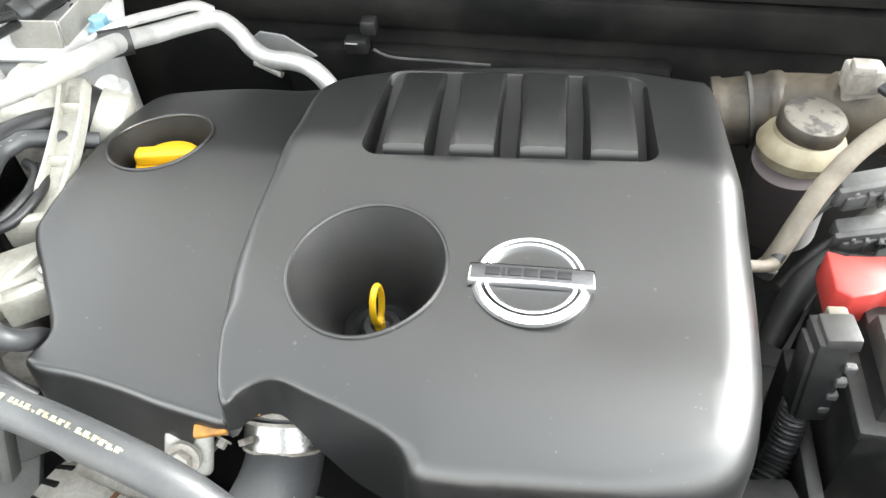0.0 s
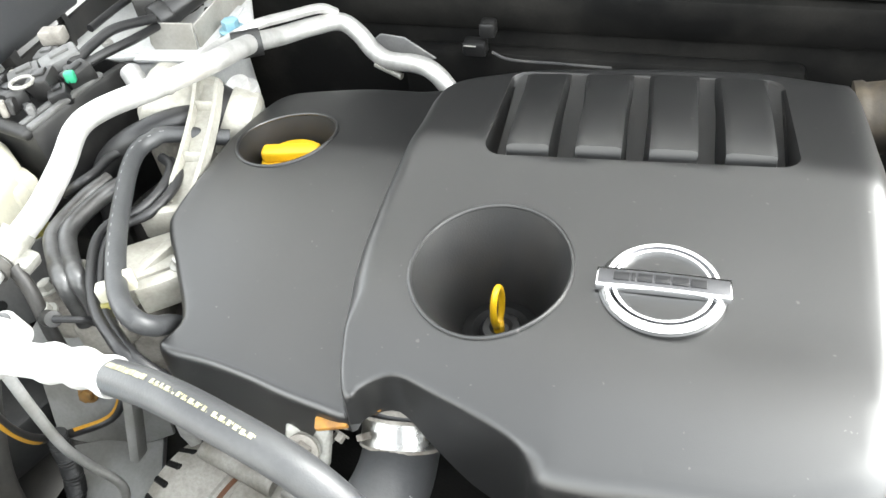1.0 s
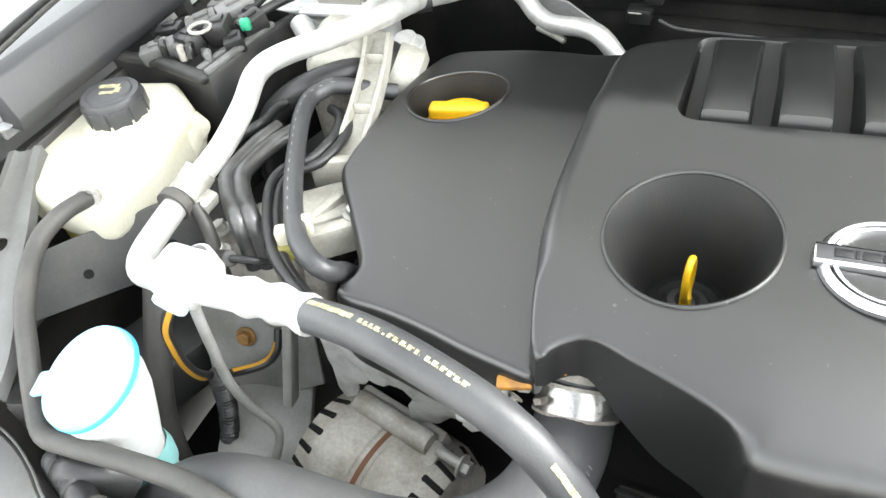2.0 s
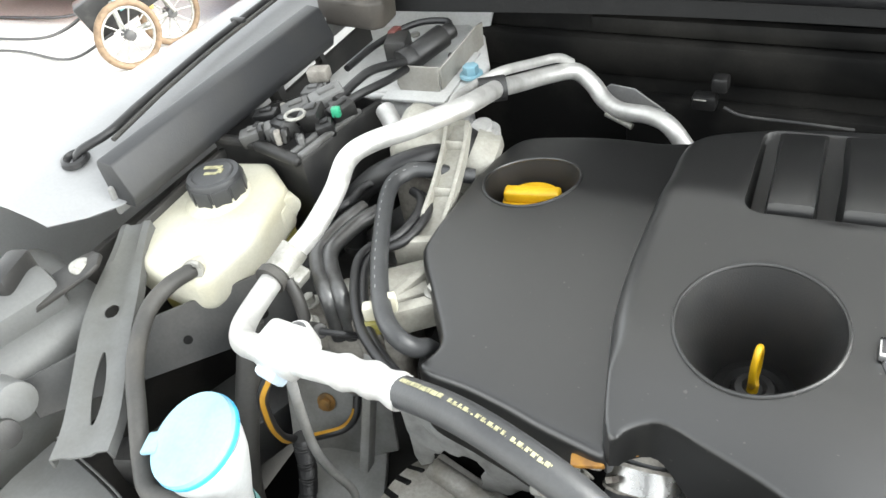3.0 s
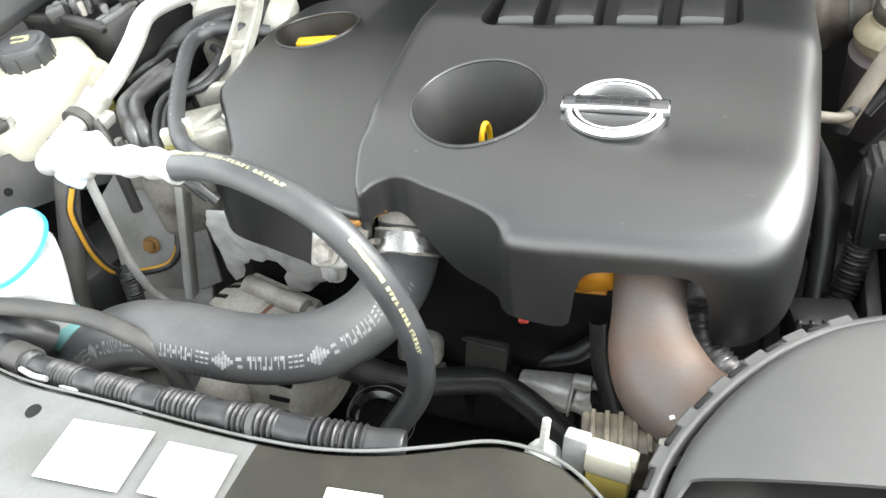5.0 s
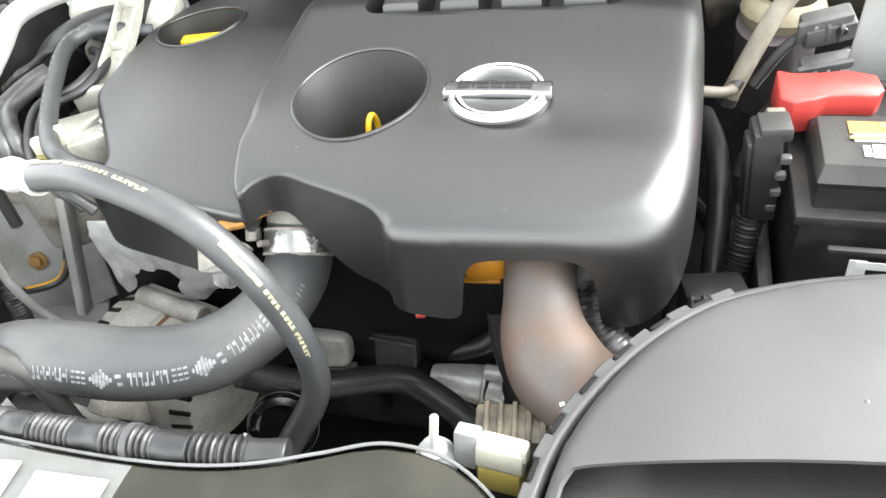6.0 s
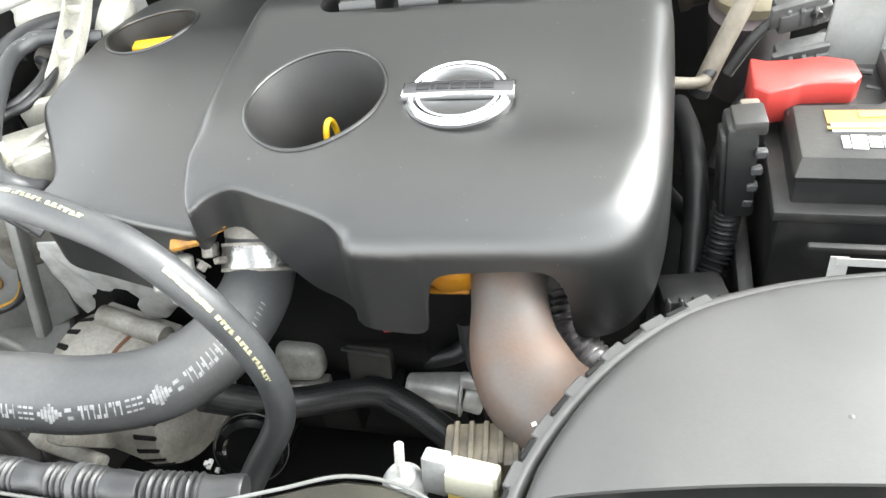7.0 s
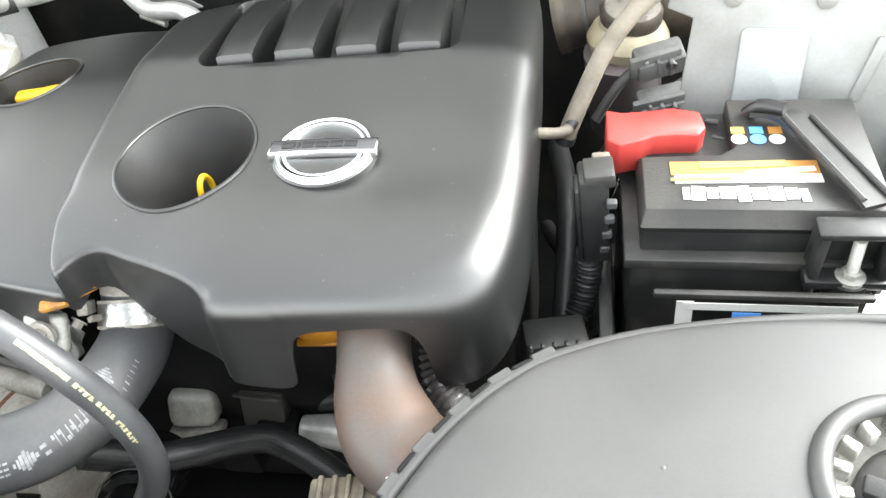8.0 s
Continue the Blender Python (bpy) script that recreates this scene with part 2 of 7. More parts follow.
def along(pts, step=0.006, closed=False):
    """Catmull-Rom curve through pts, sampled evenly."""
    p = [Vector(q) for q in pts]
    n = len(p)
    ext = [p[-1]] + p + [p[0], p[1]] if closed else [2 * p[0] - p[1]] + p + [2 * p[-1] - p[-2]]
    raw = []
    for i in range(1, n + 1 if closed else n):
        a, b, c, d = ext[i - 1], ext[i], ext[i + 1], ext[i + 2]
        for k in range(16):
            t = k / 16
            raw.append(0.5 * (2 * b + (c - a) * t + (2 * a - 5 * b + 4 * c - d) * t * t + (3 * b - a - 3 * c + d) * t ** 3))
    raw.append(p[0].copy() if closed else p[-1].copy())
    s = [0.0]
    for a, b in zip(raw, raw[1:]):
        s.append(s[-1] + (b - a).length)
    count = max(2, round(s[-1] / step))
    out, j = [], 0
    for k in range(count + (0 if closed else 1)):
        want = s[-1] * k / count
        while j < len(s) - 2 and s[j + 1] < want:
            j += 1
        f = (want - s[j]) / max(1e-9, s[j + 1] - s[j])
        out.append(raw[j].lerp(raw[j + 1], f))
    return out


def frames_of(c, closed=False):
    """Tangent, side and up for each point of a curve, turned as little as possible."""
    n = len(c)
    tan = []
    for i in range(n):
        a, b = (c[i - 1], c[(i + 1) % n]) if closed else (c[max(0, i - 1)], c[min(n - 1, i + 1)])
        tan.append((b - a).normalized())
    up = Vector((0, 0, 1))
    if abs(tan[0].dot(up)) > 0.95:
        up = Vector((0, 1, 0))
    side = tan[0].cross(up).normalized()
    out = []
    for t in tan:
        side = (side - t * side.dot(t)).normalized()
        out.append((t, side, side.cross(t).normalized()))
    return out


def tube(pts, r, n=14, step=0.006, closed=False, caps=True, smooth_path=True):
    """A round tube along pts; r is a number or a function of the length run."""
    c = along(pts, step, closed) if smooth_path else [Vector(q) for q in pts]
    fr = frames_of(c, closed)
    bm = bmesh.new()
    rings, run = [], 0.0
    for i, (p, (t, s, u)) in enumerate(zip(c, fr)):
        if i:
            run += (c[i] - c[i - 1]).length
        rr = r(run) if callable(r) else r
        rings.append([bm.verts.new(p + rr * (math.cos(a) * s + math.sin(a) * u)) for a in (2 * math.pi * k / n for k in range(n))])
    m = len(rings)
    for i in range(m if closed else m - 1):
        a, b = rings[i], rings[(i + 1) % m]
        for k in range(n):
            bm.faces.new((a[k], a[(k + 1) % n], b[(k + 1) % n], b[k]))
    if caps and not closed:
        bm.faces.new(rings[0][::-1])
        bm.faces.new(rings[-1])
    return bm


def ribbed(r, pitch, depth):
    return lambda s: r + depth * math.sin(2 * math.pi * s / pitch)


def rod(p0, p1, r, r1=None, n=20, bev=0.001):
    """A round bar from p0 to p1, its rims bevelled."""
    p0, p1 = Vector(p0), Vector(p1)
    r1 = r if r1 is None else r1
    bm = bmesh.new()
    h = (p1 - p0).length
    bmesh.ops.create_cone(bm, cap_ends=True, segments=n, radius1=r, radius2=r1, depth=h)
    if bev:
        rim = [e for e in bm.edges if abs(e.verts[0].co.z - e.verts[1].co.z) < 1e-6]
        bmesh.ops.bevel(bm, geom=rim, offset=bev, segments=2, profile=0.5, affect="EDGES")
    m = (p1 - p0).to_track_quat("Z", "Y").to_matrix().to_4x4()
    m.translation = (p0 + p1) / 2
    bmesh.ops.transform(bm, matrix=m, verts=bm.verts)
    return bm


def lathe(profile, at, axis=(0, 0, 1), n=40):
    """A turned body: profile of (radius, height along axis)."""
    m = Vector(axis).to_track_quat("Z", "Y").to_matrix().to_4x4()
    m.translation = Vector(at)
    bm = bmesh.new()
    rings = []
    for r, z in profile:
        if r < 1e-6:
            rings.append([bm.verts.new((0, 0, z))])
        else:
            rings.append([bm.verts.new((r * math.cos(2 * math.pi * k / n), r * math.sin(2 * math.pi * k / n), z)) for k in range(n)])
    for a, b in zip(rings, rings[1:]):
        for k in range(n):
            q = [a[k % len(a)], a[(k + 1) % len(a)], b[(k + 1) % len(b)], b[k % len(b)]]
            q = [v for i, v in enumerate(q) if v not in q[:i]]
            if len(q) > 2:
                bm.faces.new(q)
    bmesh.ops.transform(bm, matrix=m, verts=bm.verts)
    return bm


def hexbolt(at, axis, r=0.006, h=0.005):
    """A hexagon head on a round flange."""
    a = Vector(axis).normalized()
    p = Vector(at)
    return join(rod(p, p + a * h * 0.3, r * 1.5, n=20, bev=0.0005), rod(p + a * h * 0.25, p + a * h * 1.2, r, n=6, bev=0.0006))


def sheet(poly, thick, m=None, bev=0.0008, seg=1):
    return prism(poly, 0, thick, bev, seg, m)


def strip(c, width_dir, w, thick):
    """A flat band along the points c, w wide across width_dir."""
    bm = bmesh.new()
    d = Vector(width_dir).normalized() * w / 2
    rows = []
    fr = frames_of(c)
    for p, (t, s, u) in zip(c, fr):
        nrm = t.cross(d).normalized() * thick / 2
        rows.append([bm.verts.new(p + d + nrm), bm.verts.new(p - d + nrm), bm.verts.new(p - d - nrm), bm.verts.new(p + d - nrm)])
    for a, b in zip(rows, rows[1:]):
        for k in range(4):
            bm.faces.new((a[k], a[(k + 1) % 4], b[(k + 1) % 4], b[k]))
    bm.faces.new(rows[0])
    bm.faces.new(rows[-1][::-1])
    return bm


def printed(pts, r, toward, marks, lift=0.0004, step=0.004):
    """Marks on a hose: (start, end, angle, half width in radians); angle is turned from the side that faces toward."""
    c = along(pts, step)
    fr = frames_of(c)
    s = [0.0]
    for a, b in zip(c, c[1:]):
        s.append(s[-1] + (b - a).length)
    bm = bmesh.new()

    def at(run, ang):
        i = min(max(0, next((k for k in range(len(s)) if s[k] > run), len(s) - 1) - 1), len(s) - 2)
        f = (run - s[i]) / max(1e-9, s[i + 1] - s[i])
        p = c[i].lerp(c[i + 1], f)
        t = fr[i][0]
        d = Vector(toward)
        d = (d - t * d.dot(t)).normalized()
        e = t.cross(d)
        return p + (r + lift) * (math.cos(ang) * d + math.sin(ang) * e)

    for s0, s1, ang, half in marks:
        k = max(1, round((s1 - s0) / step))
        rows = [[bm.verts.new(at(s0 + (s1 - s0) * i / k, ang + half * j)) for j in (-1, 0, 1)] for i in range(k + 1)]
        for a, b in zip(rows, rows[1:]):
            for j in range(2):
                bm.faces.new((a[j], a[j + 1], b[j + 1], b[j]))
    return bm


# ---- setting ----
def grid_sheet(x0, x1, y0, y1, nx, ny, height):
    bm = bmesh.new()
    v = [[bm.verts.new((x0 + (x1 - x0) * i / nx, y0 + (y1 - y0) * j / ny, height(x0 + (x1 - x0) * i / nx, y0 + (y1 - y0) * j / ny))) for j in range(ny + 1)] for i in range(nx + 1)]
    for i in range(nx):
        for j in range(ny):
            bm.faces.new((v[i][j], v[i + 1][j], v[i + 1][j + 1], v[i][j + 1]))
    return bm


# the car's own shell round the engine bay
firewall = part("wall_firewall", box((-0.02, 0.93, 0.66), (1.24, 0.03, 0.56), bev=0.004), FIREWALL)
for bm in (
    box((-0.02, 0.908, 0.84), (1.16, 0.02, 0.06), (12, 0, 0), bev=0.008),
    box((0.10, 0.905, 0.885), (0.9, 0.02, 0.025), bev=0.008),
    box((-0.05, 0.90, 0.72), (0.5, 0.03, 0.14), bev=0.012)):
    part("insulation_fold", bm, FIREWALL, firewall)
tagged(firewall, "black insulated firewall behind the engine", "firewall", kind="structure")
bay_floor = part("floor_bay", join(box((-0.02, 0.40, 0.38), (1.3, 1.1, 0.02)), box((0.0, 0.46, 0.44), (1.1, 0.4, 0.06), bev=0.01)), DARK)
tagged(bay_floor, "near-black undertray below the engine", "undertray", kind="structure")


# ---- engine cover ----
def offset_outline(ctrl, step):
    """Closed outline through control points (x, y, bottom z), sampled; each sample keeps its bottom height."""
    c = along([Vector((x, y, z)) for x, y, z in ctrl], step, closed=True)
    return [(p.x, p.y) for p in c], [p.z for p in c]


def depth_inside(pts, poly):
    """Signed distance from points to a closed polygon, positive inside."""
    P, Q = np.array(pts, float), np.array(poly, float)
    A, B = Q, np.roll(Q, -1, 0)
    d = np.full(len(P), 1e9)
    inside = np.zeros(len(P), bool)
    for a, b in zip(A, B):
        ab = b - a
        t = np.clip(((P - a) @ ab) / max(1e-12, ab @ ab), 0, 1)
        d = np.minimum(d, np.hypot(*(P - a - t[:, None] * ab).T))
        cross = ((a[1] > P[:, 1]) != (b[1] > P[:, 1])) & (P[:, 0] < (b[0] - a[0]) * (P[:, 1] - a[1]) / (b[1] - a[1] + 1e-15) + a[0])
        inside ^= cross
    return np.where(inside, d, -d)


def shell(ctrl, holes, top, fillet, step=0.006, draft=0.06):
    """A moulded cover: its top follows top(x, y), its rim is rounded by fillet(x, y), its skirt falls to the outline's heights; holes are cut through."""
    from mathutils.geometry import delaunay_2d_cdt
    poly, bottoms = offset_outline(ctrl, step)
    n = len(poly)
    if sum(poly[i][0] * poly[(i + 1) % n][1] - poly[(i + 1) % n][0] * poly[i][1] for i in range(n)) < 0:
        poly, bottoms = poly[::-1], bottoms[::-1]
    verts = [Vector(p) for p in poly]
    edges = [(i, (i + 1) % n) for i in range(n)]
    norm = []
    for i in range(n):
        t = (Vector(poly[(i + 1) % n]) - Vector(poly[i - 1])).normalized()
        norm.append(Vector((-t.y, t.x)))
    for hole in holes:
        k = len(verts)
        verts += [Vector(p) for p in hole]
        edges += [(k + i, k + (i + 1) % len(hole)) for i in range(len(hole))]
    extra = []
    for i in range(n):
        r = fillet(*poly[i])
        for f in (0.06, 0.16, 0.3, 0.48, 0.7, 0.95):
            extra.append((Vector(poly[i]) + norm[i] * r * f, r * f * 0.9))
    xs, ys = [p[0] for p in poly], [p[1] for p in poly]
    gx = min(xs)
    while gx < max(xs):
        gy = min(ys)
        while gy < max(ys):
            q = Vector((gx, gy))
            extra.append((q, fillet(gx, gy) * 1.05))
            gy += 0.008
        gx += 0.008
    depth = depth_inside([p for p, _ in extra], poly)
    keep = depth > np.array([d for _, d in extra])
    for hole in holes:
        keep &= depth_inside([p for p, _ in extra], hole) < -0.0025
    verts += [p for (p, _), k in zip(extra, keep) if k]
    vs, _, fs, *_ = delaunay_2d_cdt(verts, edges, [], 0, 1e-6)
    mid = [sum((vs[i] for i in f), Vector((0, 0))) / len(f) for f in fs]
    ok = depth_inside(mid, poly) > 0
    for hole in holes:
        ok &= depth_inside(mid, hole) < 0
    d = depth_inside(vs, poly)
    bm = bmesh.new()
    made = []
    for v, e in zip(vs, d):
        r = fillet(v.x, v.y)
        e = min(max(e, 0.0), r)
        made.append(bm.verts.new((v.x, v.y, top(v.x, v.y) - (r - math.sqrt(max(0, r * r - (r - e) ** 2))))))
    for f, k in zip(fs, ok):
        if k:
            bm.faces.new([made[i] for i in f])
    rows = [made[:n]]
    for j in range(1, 7):
        row = []
        for i in range(n):
            z0 = made[i].co.z
            z1 = min(bottoms[i], z0 - 0.004)
            z = z0 + (z1 - z0) * j / 6
            o = norm[i] * -(z0 - z) * draft
            row.append(bm.verts.new((poly[i][0] + o.x, poly[i][1] + o.y, z)))
        rows.append(row)
    for a, b in zip(rows, rows[1:]):
        for i in range(n):
            bm.faces.new((a[i], b[i], b[(i + 1) % n], a[(i + 1) % n]))
    loose = [v for v in bm.verts if not v.link_faces]
    bmesh.ops.delete(bm, geom=loose, context="VERTS")
    return bm


def ring_points(cx, cy, r, n=64, ry=None):
    return [(cx + r * math.cos(2 * math.pi * k / n), cy + (ry or r) * math.sin(2 * math.pi * k / n)) for k in range(n)]


def round_rect(x0, y0, x1, y1, r, n=6, skew=0.0):
    out = []
    for cx, cy, a0 in ((x1 - r, y1 - r, 0), (x0 + r, y1 - r, 90), (x0 + r, y0 + r, 180), (x1 - r, y0 + r, 270)):
        for k in range(n + 1):
            a = radians(a0 + 90 * k / n)
            x, y = cx + r * math.cos(a), cy + r * math.sin(a)
            out.append((x - 0.6 * skew * (y - y0), y + skew * x))
    return out


def smooth01(a, b, x):
    t = min(1, max(0, (x - a) / (b - a)))
    return t * t * (3 - 2 * t)


cover = thing("engine_cover", (0.03, 0.45, 0.80), "matt black moulded plastic engine cover with chrome badge and louvres", "engine cover")

MAIN = [(-0.155, 0.640, 0.862), (-0.158, 0.560, 0.866), (-0.158, 0.460, 0.868), (-0.151, 0.390, 0.868), (-0.140, 0.345, 0.866), (-0.129, 0.302, 0.866), (-0.119, 0.286, 0.866),
        (-0.110, 0.297, 0.866), (-0.092, 0.306, 0.862), (-0.066, 0.299, 0.838), (-0.040, 0.290, 0.821), (-0.014, 0.279, 0.820), (0.000, 0.270, 0.819), (0.009, 0.257, 0.818),
        (0.036, 0.256, 0.815), (0.050, 0.257, 0.815), (0.056, 0.258, 0.822), (0.061, 0.258, 0.856), (0.070, 0.259, 0.872), (0.100, 0.261, 0.876), (0.138, 0.264, 0.875),
        (0.152, 0.266, 0.855), (0.158, 0.267, 0.815), (0.172, 0.270, 0.808), (0.188, 0.277, 0.810), (0.202, 0.292, 0.816), (0.211, 0.318, 0.822), (0.217, 0.360, 0.830),
        (0.220, 0.420, 0.840), (0.221, 0.500, 0.850), (0.219, 0.600, 0.850), (0.215, 0.698, 0.850), (0.200, 0.711, 0.850), (0.100, 0.702, 0.850), (0.000, 0.690, 0.850), (-0.100, 0.672, 0.850)]
DIP = (-0.0514, 0.3995, 0.0562)
DIP_RY = 0.0622
POCKET = round_rect(-0.087, 0.523, 0.152, 0.672, 0.016, skew=0.075)


def main_top(x, y):
    z = 0.9165 - 0.006 * ((x - 0.04) / 0.19) ** 2
    z -= 1.7 * max(0.0, 0.360 - y) ** 2
    # a gentle rise behind the badge, then a fall towards the firewall
    z += 0.55 * min(0.10, max(0.0, y - 0.430)) ** 2
    v = max(0.0, y - 0.530)
    w = min(v, 0.022)
    z += 0.04 * v - 4.0 * w * w - 0.176 * (v - w)
    z -= 0.007 * smooth01(0.02, -0.07, x) * smooth01(0.385, 0.290, y)
    return z - 0.0050 * math.exp(-(((x - 0.115) / 0.075) ** 2) - ((y - 0.385) / 0.045) ** 2)


def main_fillet(x, y):
    left = smooth01(-0.06, -0.13, x)
    arch = smooth01(0.008, -0.008, x) * smooth01(0.37, 0.33, y)
    r = 0.012 + 0.018 * smooth01(0.11, 0.20, x) + 0.004 * left
    return max(0.0035, r * (1 - arch) + 0.004 * arch)


main_shell = part("main_shell", shell(MAIN, [ring_points(*DIP, ry=DIP_RY), POCKET], main_top, main_fillet), COVER, cover)

SIDE = [(-0.128, 0.668, 0.84), (-0.20, 0.670, 0.84), (-0.30, 0.665, 0.840), (-0.338, 0.652, 0.845), (-0.349, 0.612, 0.852), (-0.350, 0.530, 0.855), (-0.350, 0.452, 0.855), (-0.343, 0.427, 0.855),
        (-0.313, 0.387, 0.852), (-0.284, 0.348, 0.848), (-0.279, 0.333, 0.84), (-0.286, 0.317, 0.815), (-0.276, 0.309, 0.803), (-0.240, 0.305, 0.797), (-0.203, 0.299, 0.794), (-0.176, 0.293, 0.798),
        (-0.145, 0.288, 0.856), (-0.128, 0.286, 0.862), (-0.122, 0.292, 0.85), (-0.124, 0.33, 0.85), (-0.125, 0.45, 0.85)]
FIL = (-0.2885, 0.5570, 0.048)


def side_top(x, y):
    z = 0.890 - 0.010 * smooth01(-0.22, -0.36, x) - 0.26 * max(0.0, 0.535 - y) ** 2
    v = max(0.0, y - 0.535)
    w = min(v, 0.022)
    return z - 3.6 * w * w - 0.158 * (v - w)


side_shell = part("side_shell", shell(SIDE, [ring_points(*FIL)], side_top, lambda x, y: 0.007), COVER, cover)
for ob in (main_shell, side_shell):
    solid = ob.modifiers.new("thickness", "SOLIDIFY")
    solid.thickness, solid.offset = 0.0022, -1


def funnel(cx, cy, r0, r1, z1, x1, y1, zfun, ry=None):
    """The wall of an opening, from its rim down to a smaller ring."""
    bm = bmesh.new()
    n, rows = 64, []
    for j in range(9):
        t = j / 8
        r = r0 + (r1 - r0) * t
        row = []
        for k in range(n):
            a = 2 * math.pi * k / n
            q = (ry or r0) * (1 - t) + r1 * t
            x, y = cx + (x1 - cx) * t + r * math.cos(a), cy + (y1 - cy) * t + q * math.sin(a)
            row.append(bm.verts.new((x, y, zfun(cx + r0 * math.cos(a), cy + (ry or r0) * math.sin(a)) * (1 - t) + z1 * t)))
        rows.append(row)
    for a, b in zip(rows, rows[1:]):
        for k in range(n):
            bm.faces.new((a[k], a[(k + 1) % n], b[(k + 1) % n], b[k]))
    return bm


def rim(cx, cy, r, zfun, w=0.0016, ry=None):
    pts = [Vector((cx + r * math.cos(a), cy + (ry or r) * math.sin(a), zfun(cx + r * math.cos(a), cy + (ry or r) * math.sin(a)) + w * 0.25)) for a in (2 * math.pi * k / 72 for k in range(72))]
    return tube(pts, w, n=8, closed=True, smooth_path=False)


part("dipstick_funnel", funnel(*DIP, 0.030, 0.838, -0.048, 0.404, main_top, DIP_RY), COVER_IN, cover)
part("dipstick_rim", rim(*DIP, main_top, ry=DIP_RY), COVER, cover)
part("filler_funnel", funnel(*FIL, 0.036, 0.842, -0.292, 0.560, side_top), COVER_IN, cover)
part("filler_rim", rim(*FIL, side_top), COVER, cover)

# the louvred pocket
pk = bmesh.new()
up = [pk.verts.new((x, y, main_top(x, y))) for x, y in POCKET]
def sunk(y):
    """Depth of the pocket, running out to nothing at the back."""
    return 1 - 0.97 * smooth01(0.600, 0.672, y)


mi = [pk.verts.new((x * 0.985 + 0.0005, y * 0.985 + 0.009, main_top(x, y) - 0.026 * sunk(y))) for x, y in POCKET]
lo = [pk.verts.new((x * 0.97 + 0.001, y * 0.97 + 0.018, main_top(x, y) - 0.032 * sunk(y))) for x, y in POCKET]
for a, b in ((up, mi), (mi, lo)):
    for k in range(len(a)):
        pk.faces.new((a[k], a[(k + 1) % len(a)], b[(k + 1) % len(b)], b[k]))
pk.faces.new(lo)
bmesh.ops.triangulate(pk, faces=[f for f in pk.faces if len(f.verts) > 4])
part("pocket", pk, COVER_IN, cover)


def level(y):
    """How far a louvre stands over the creased top by bending down more gently than it."""
    v = max(0.0, y - 0.530)
    w = min(v, 0.022)
    return max(0.0, 4.0 * w * w + 0.176 * (v - w) - 1.17 * v * v)


def louvre(x0, x1, y0, y1):
    bm = bmesh.new()
    rows = []
    w = x1 - x0
    for j in range(19):
        t = j / 18
        y = y0 + (y1 - y0) * t
        crown = 0.0025 - 0.007 * (1 - math.sqrt(1 - (1 - min(1, t / 0.085)) ** 2)) - 0.002 * smooth01(0.5, 1.0, t)
        if j == 0:
            crown -= 0.016
        row = []
        for i in range(13):
            f = i / 12
            side = 0.005 * sunk(y) * (max(0, abs(f - 0.5) * 2 - 0.62) / 0.38) ** 2
            drop = 0.028 * sunk(y) if i in (0, 12) else 0
            x = x0 + w * f - 0.05 * (y - 0.529)
            row.append(bm.verts.new((x, y + 0.075 * x - (0.001 if j == 0 else 0), main_top(x, y) + level(y) + crown - side - drop)))
        rows.append(row)
    for a, b in zip(rows, rows[1:]):
        for i in range(12):
            bm.faces.new((a[i], a[i + 1], b[i + 1], b[i]))
    return bm


for x0, x1 in ((-0.0725, -0.0320), (-0.0180, 0.0245), (0.0385, 0.0815), (0.0945, 0.1385)):
    part("louvre", louvre(x0, x1, 0.5255, 0.668), COVER, cover)

# badge: a chrome ring crossed by a bar
BX, BY, BTURN = 0.0633, 0.3996, 2.5
badge_m = pose(BX, BY, main_top(BX, BY) + 0.0032, 0, 0, BTURN) @ Matrix.Scale(0.97, 4)


def swept_ring(prof, n=96):
    """A flat ring swept from (radius, height) points."""
    bm = bmesh.new()
    rows = [[bm.verts.new((r * math.cos(2 * math.pi * k / n), r * math.sin(2 * math.pi * k / n), z)) for r, z in prof] for k in range(n)]
    for k in range(n):
        a, b = rows[k], rows[(k + 1) % n]
        for i in range(len(prof) - 1):
            bm.faces.new((a[i], a[i + 1], b[i + 1], b[i]))
    return bm


def placed(bm, m):
    bmesh.ops.transform(bm, matrix=m, verts=bm.verts)
    return bm


badge_base = lathe([(0, 0.0004), (0.0405, 0.0004), (0.0418, -0.0008), (0.0422, -0.0060)], (0, 0, 0), n=64)
part("badge_backing", placed(badge_base, badge_m), COVER, cover)
ring = part("badge_ring", placed(swept_ring([(0.0305, 0.0), (0.0308, 0.0034), (0.0316, 0.0040), (0.0325, 0.0040), (0.0332, 0.0034)]), badge_m), CHROME, cover, "round chrome badge ring")
part("outer_ring", placed(swept_ring([(0.0356, 0.0036), (0.0364, 0.0046), (0.0374, 0.0046), (0.0386, 0.0034), (0.0402, 0.0006)]), badge_m), CHROME, ring)
part("ring_groove", placed(swept_ring([(0.0331, 0.0034), (0.0338, 0.0024), (0.0352, 0.0030), (0.0357, 0.0037)]), badge_m), CHROME_DARK, ring)


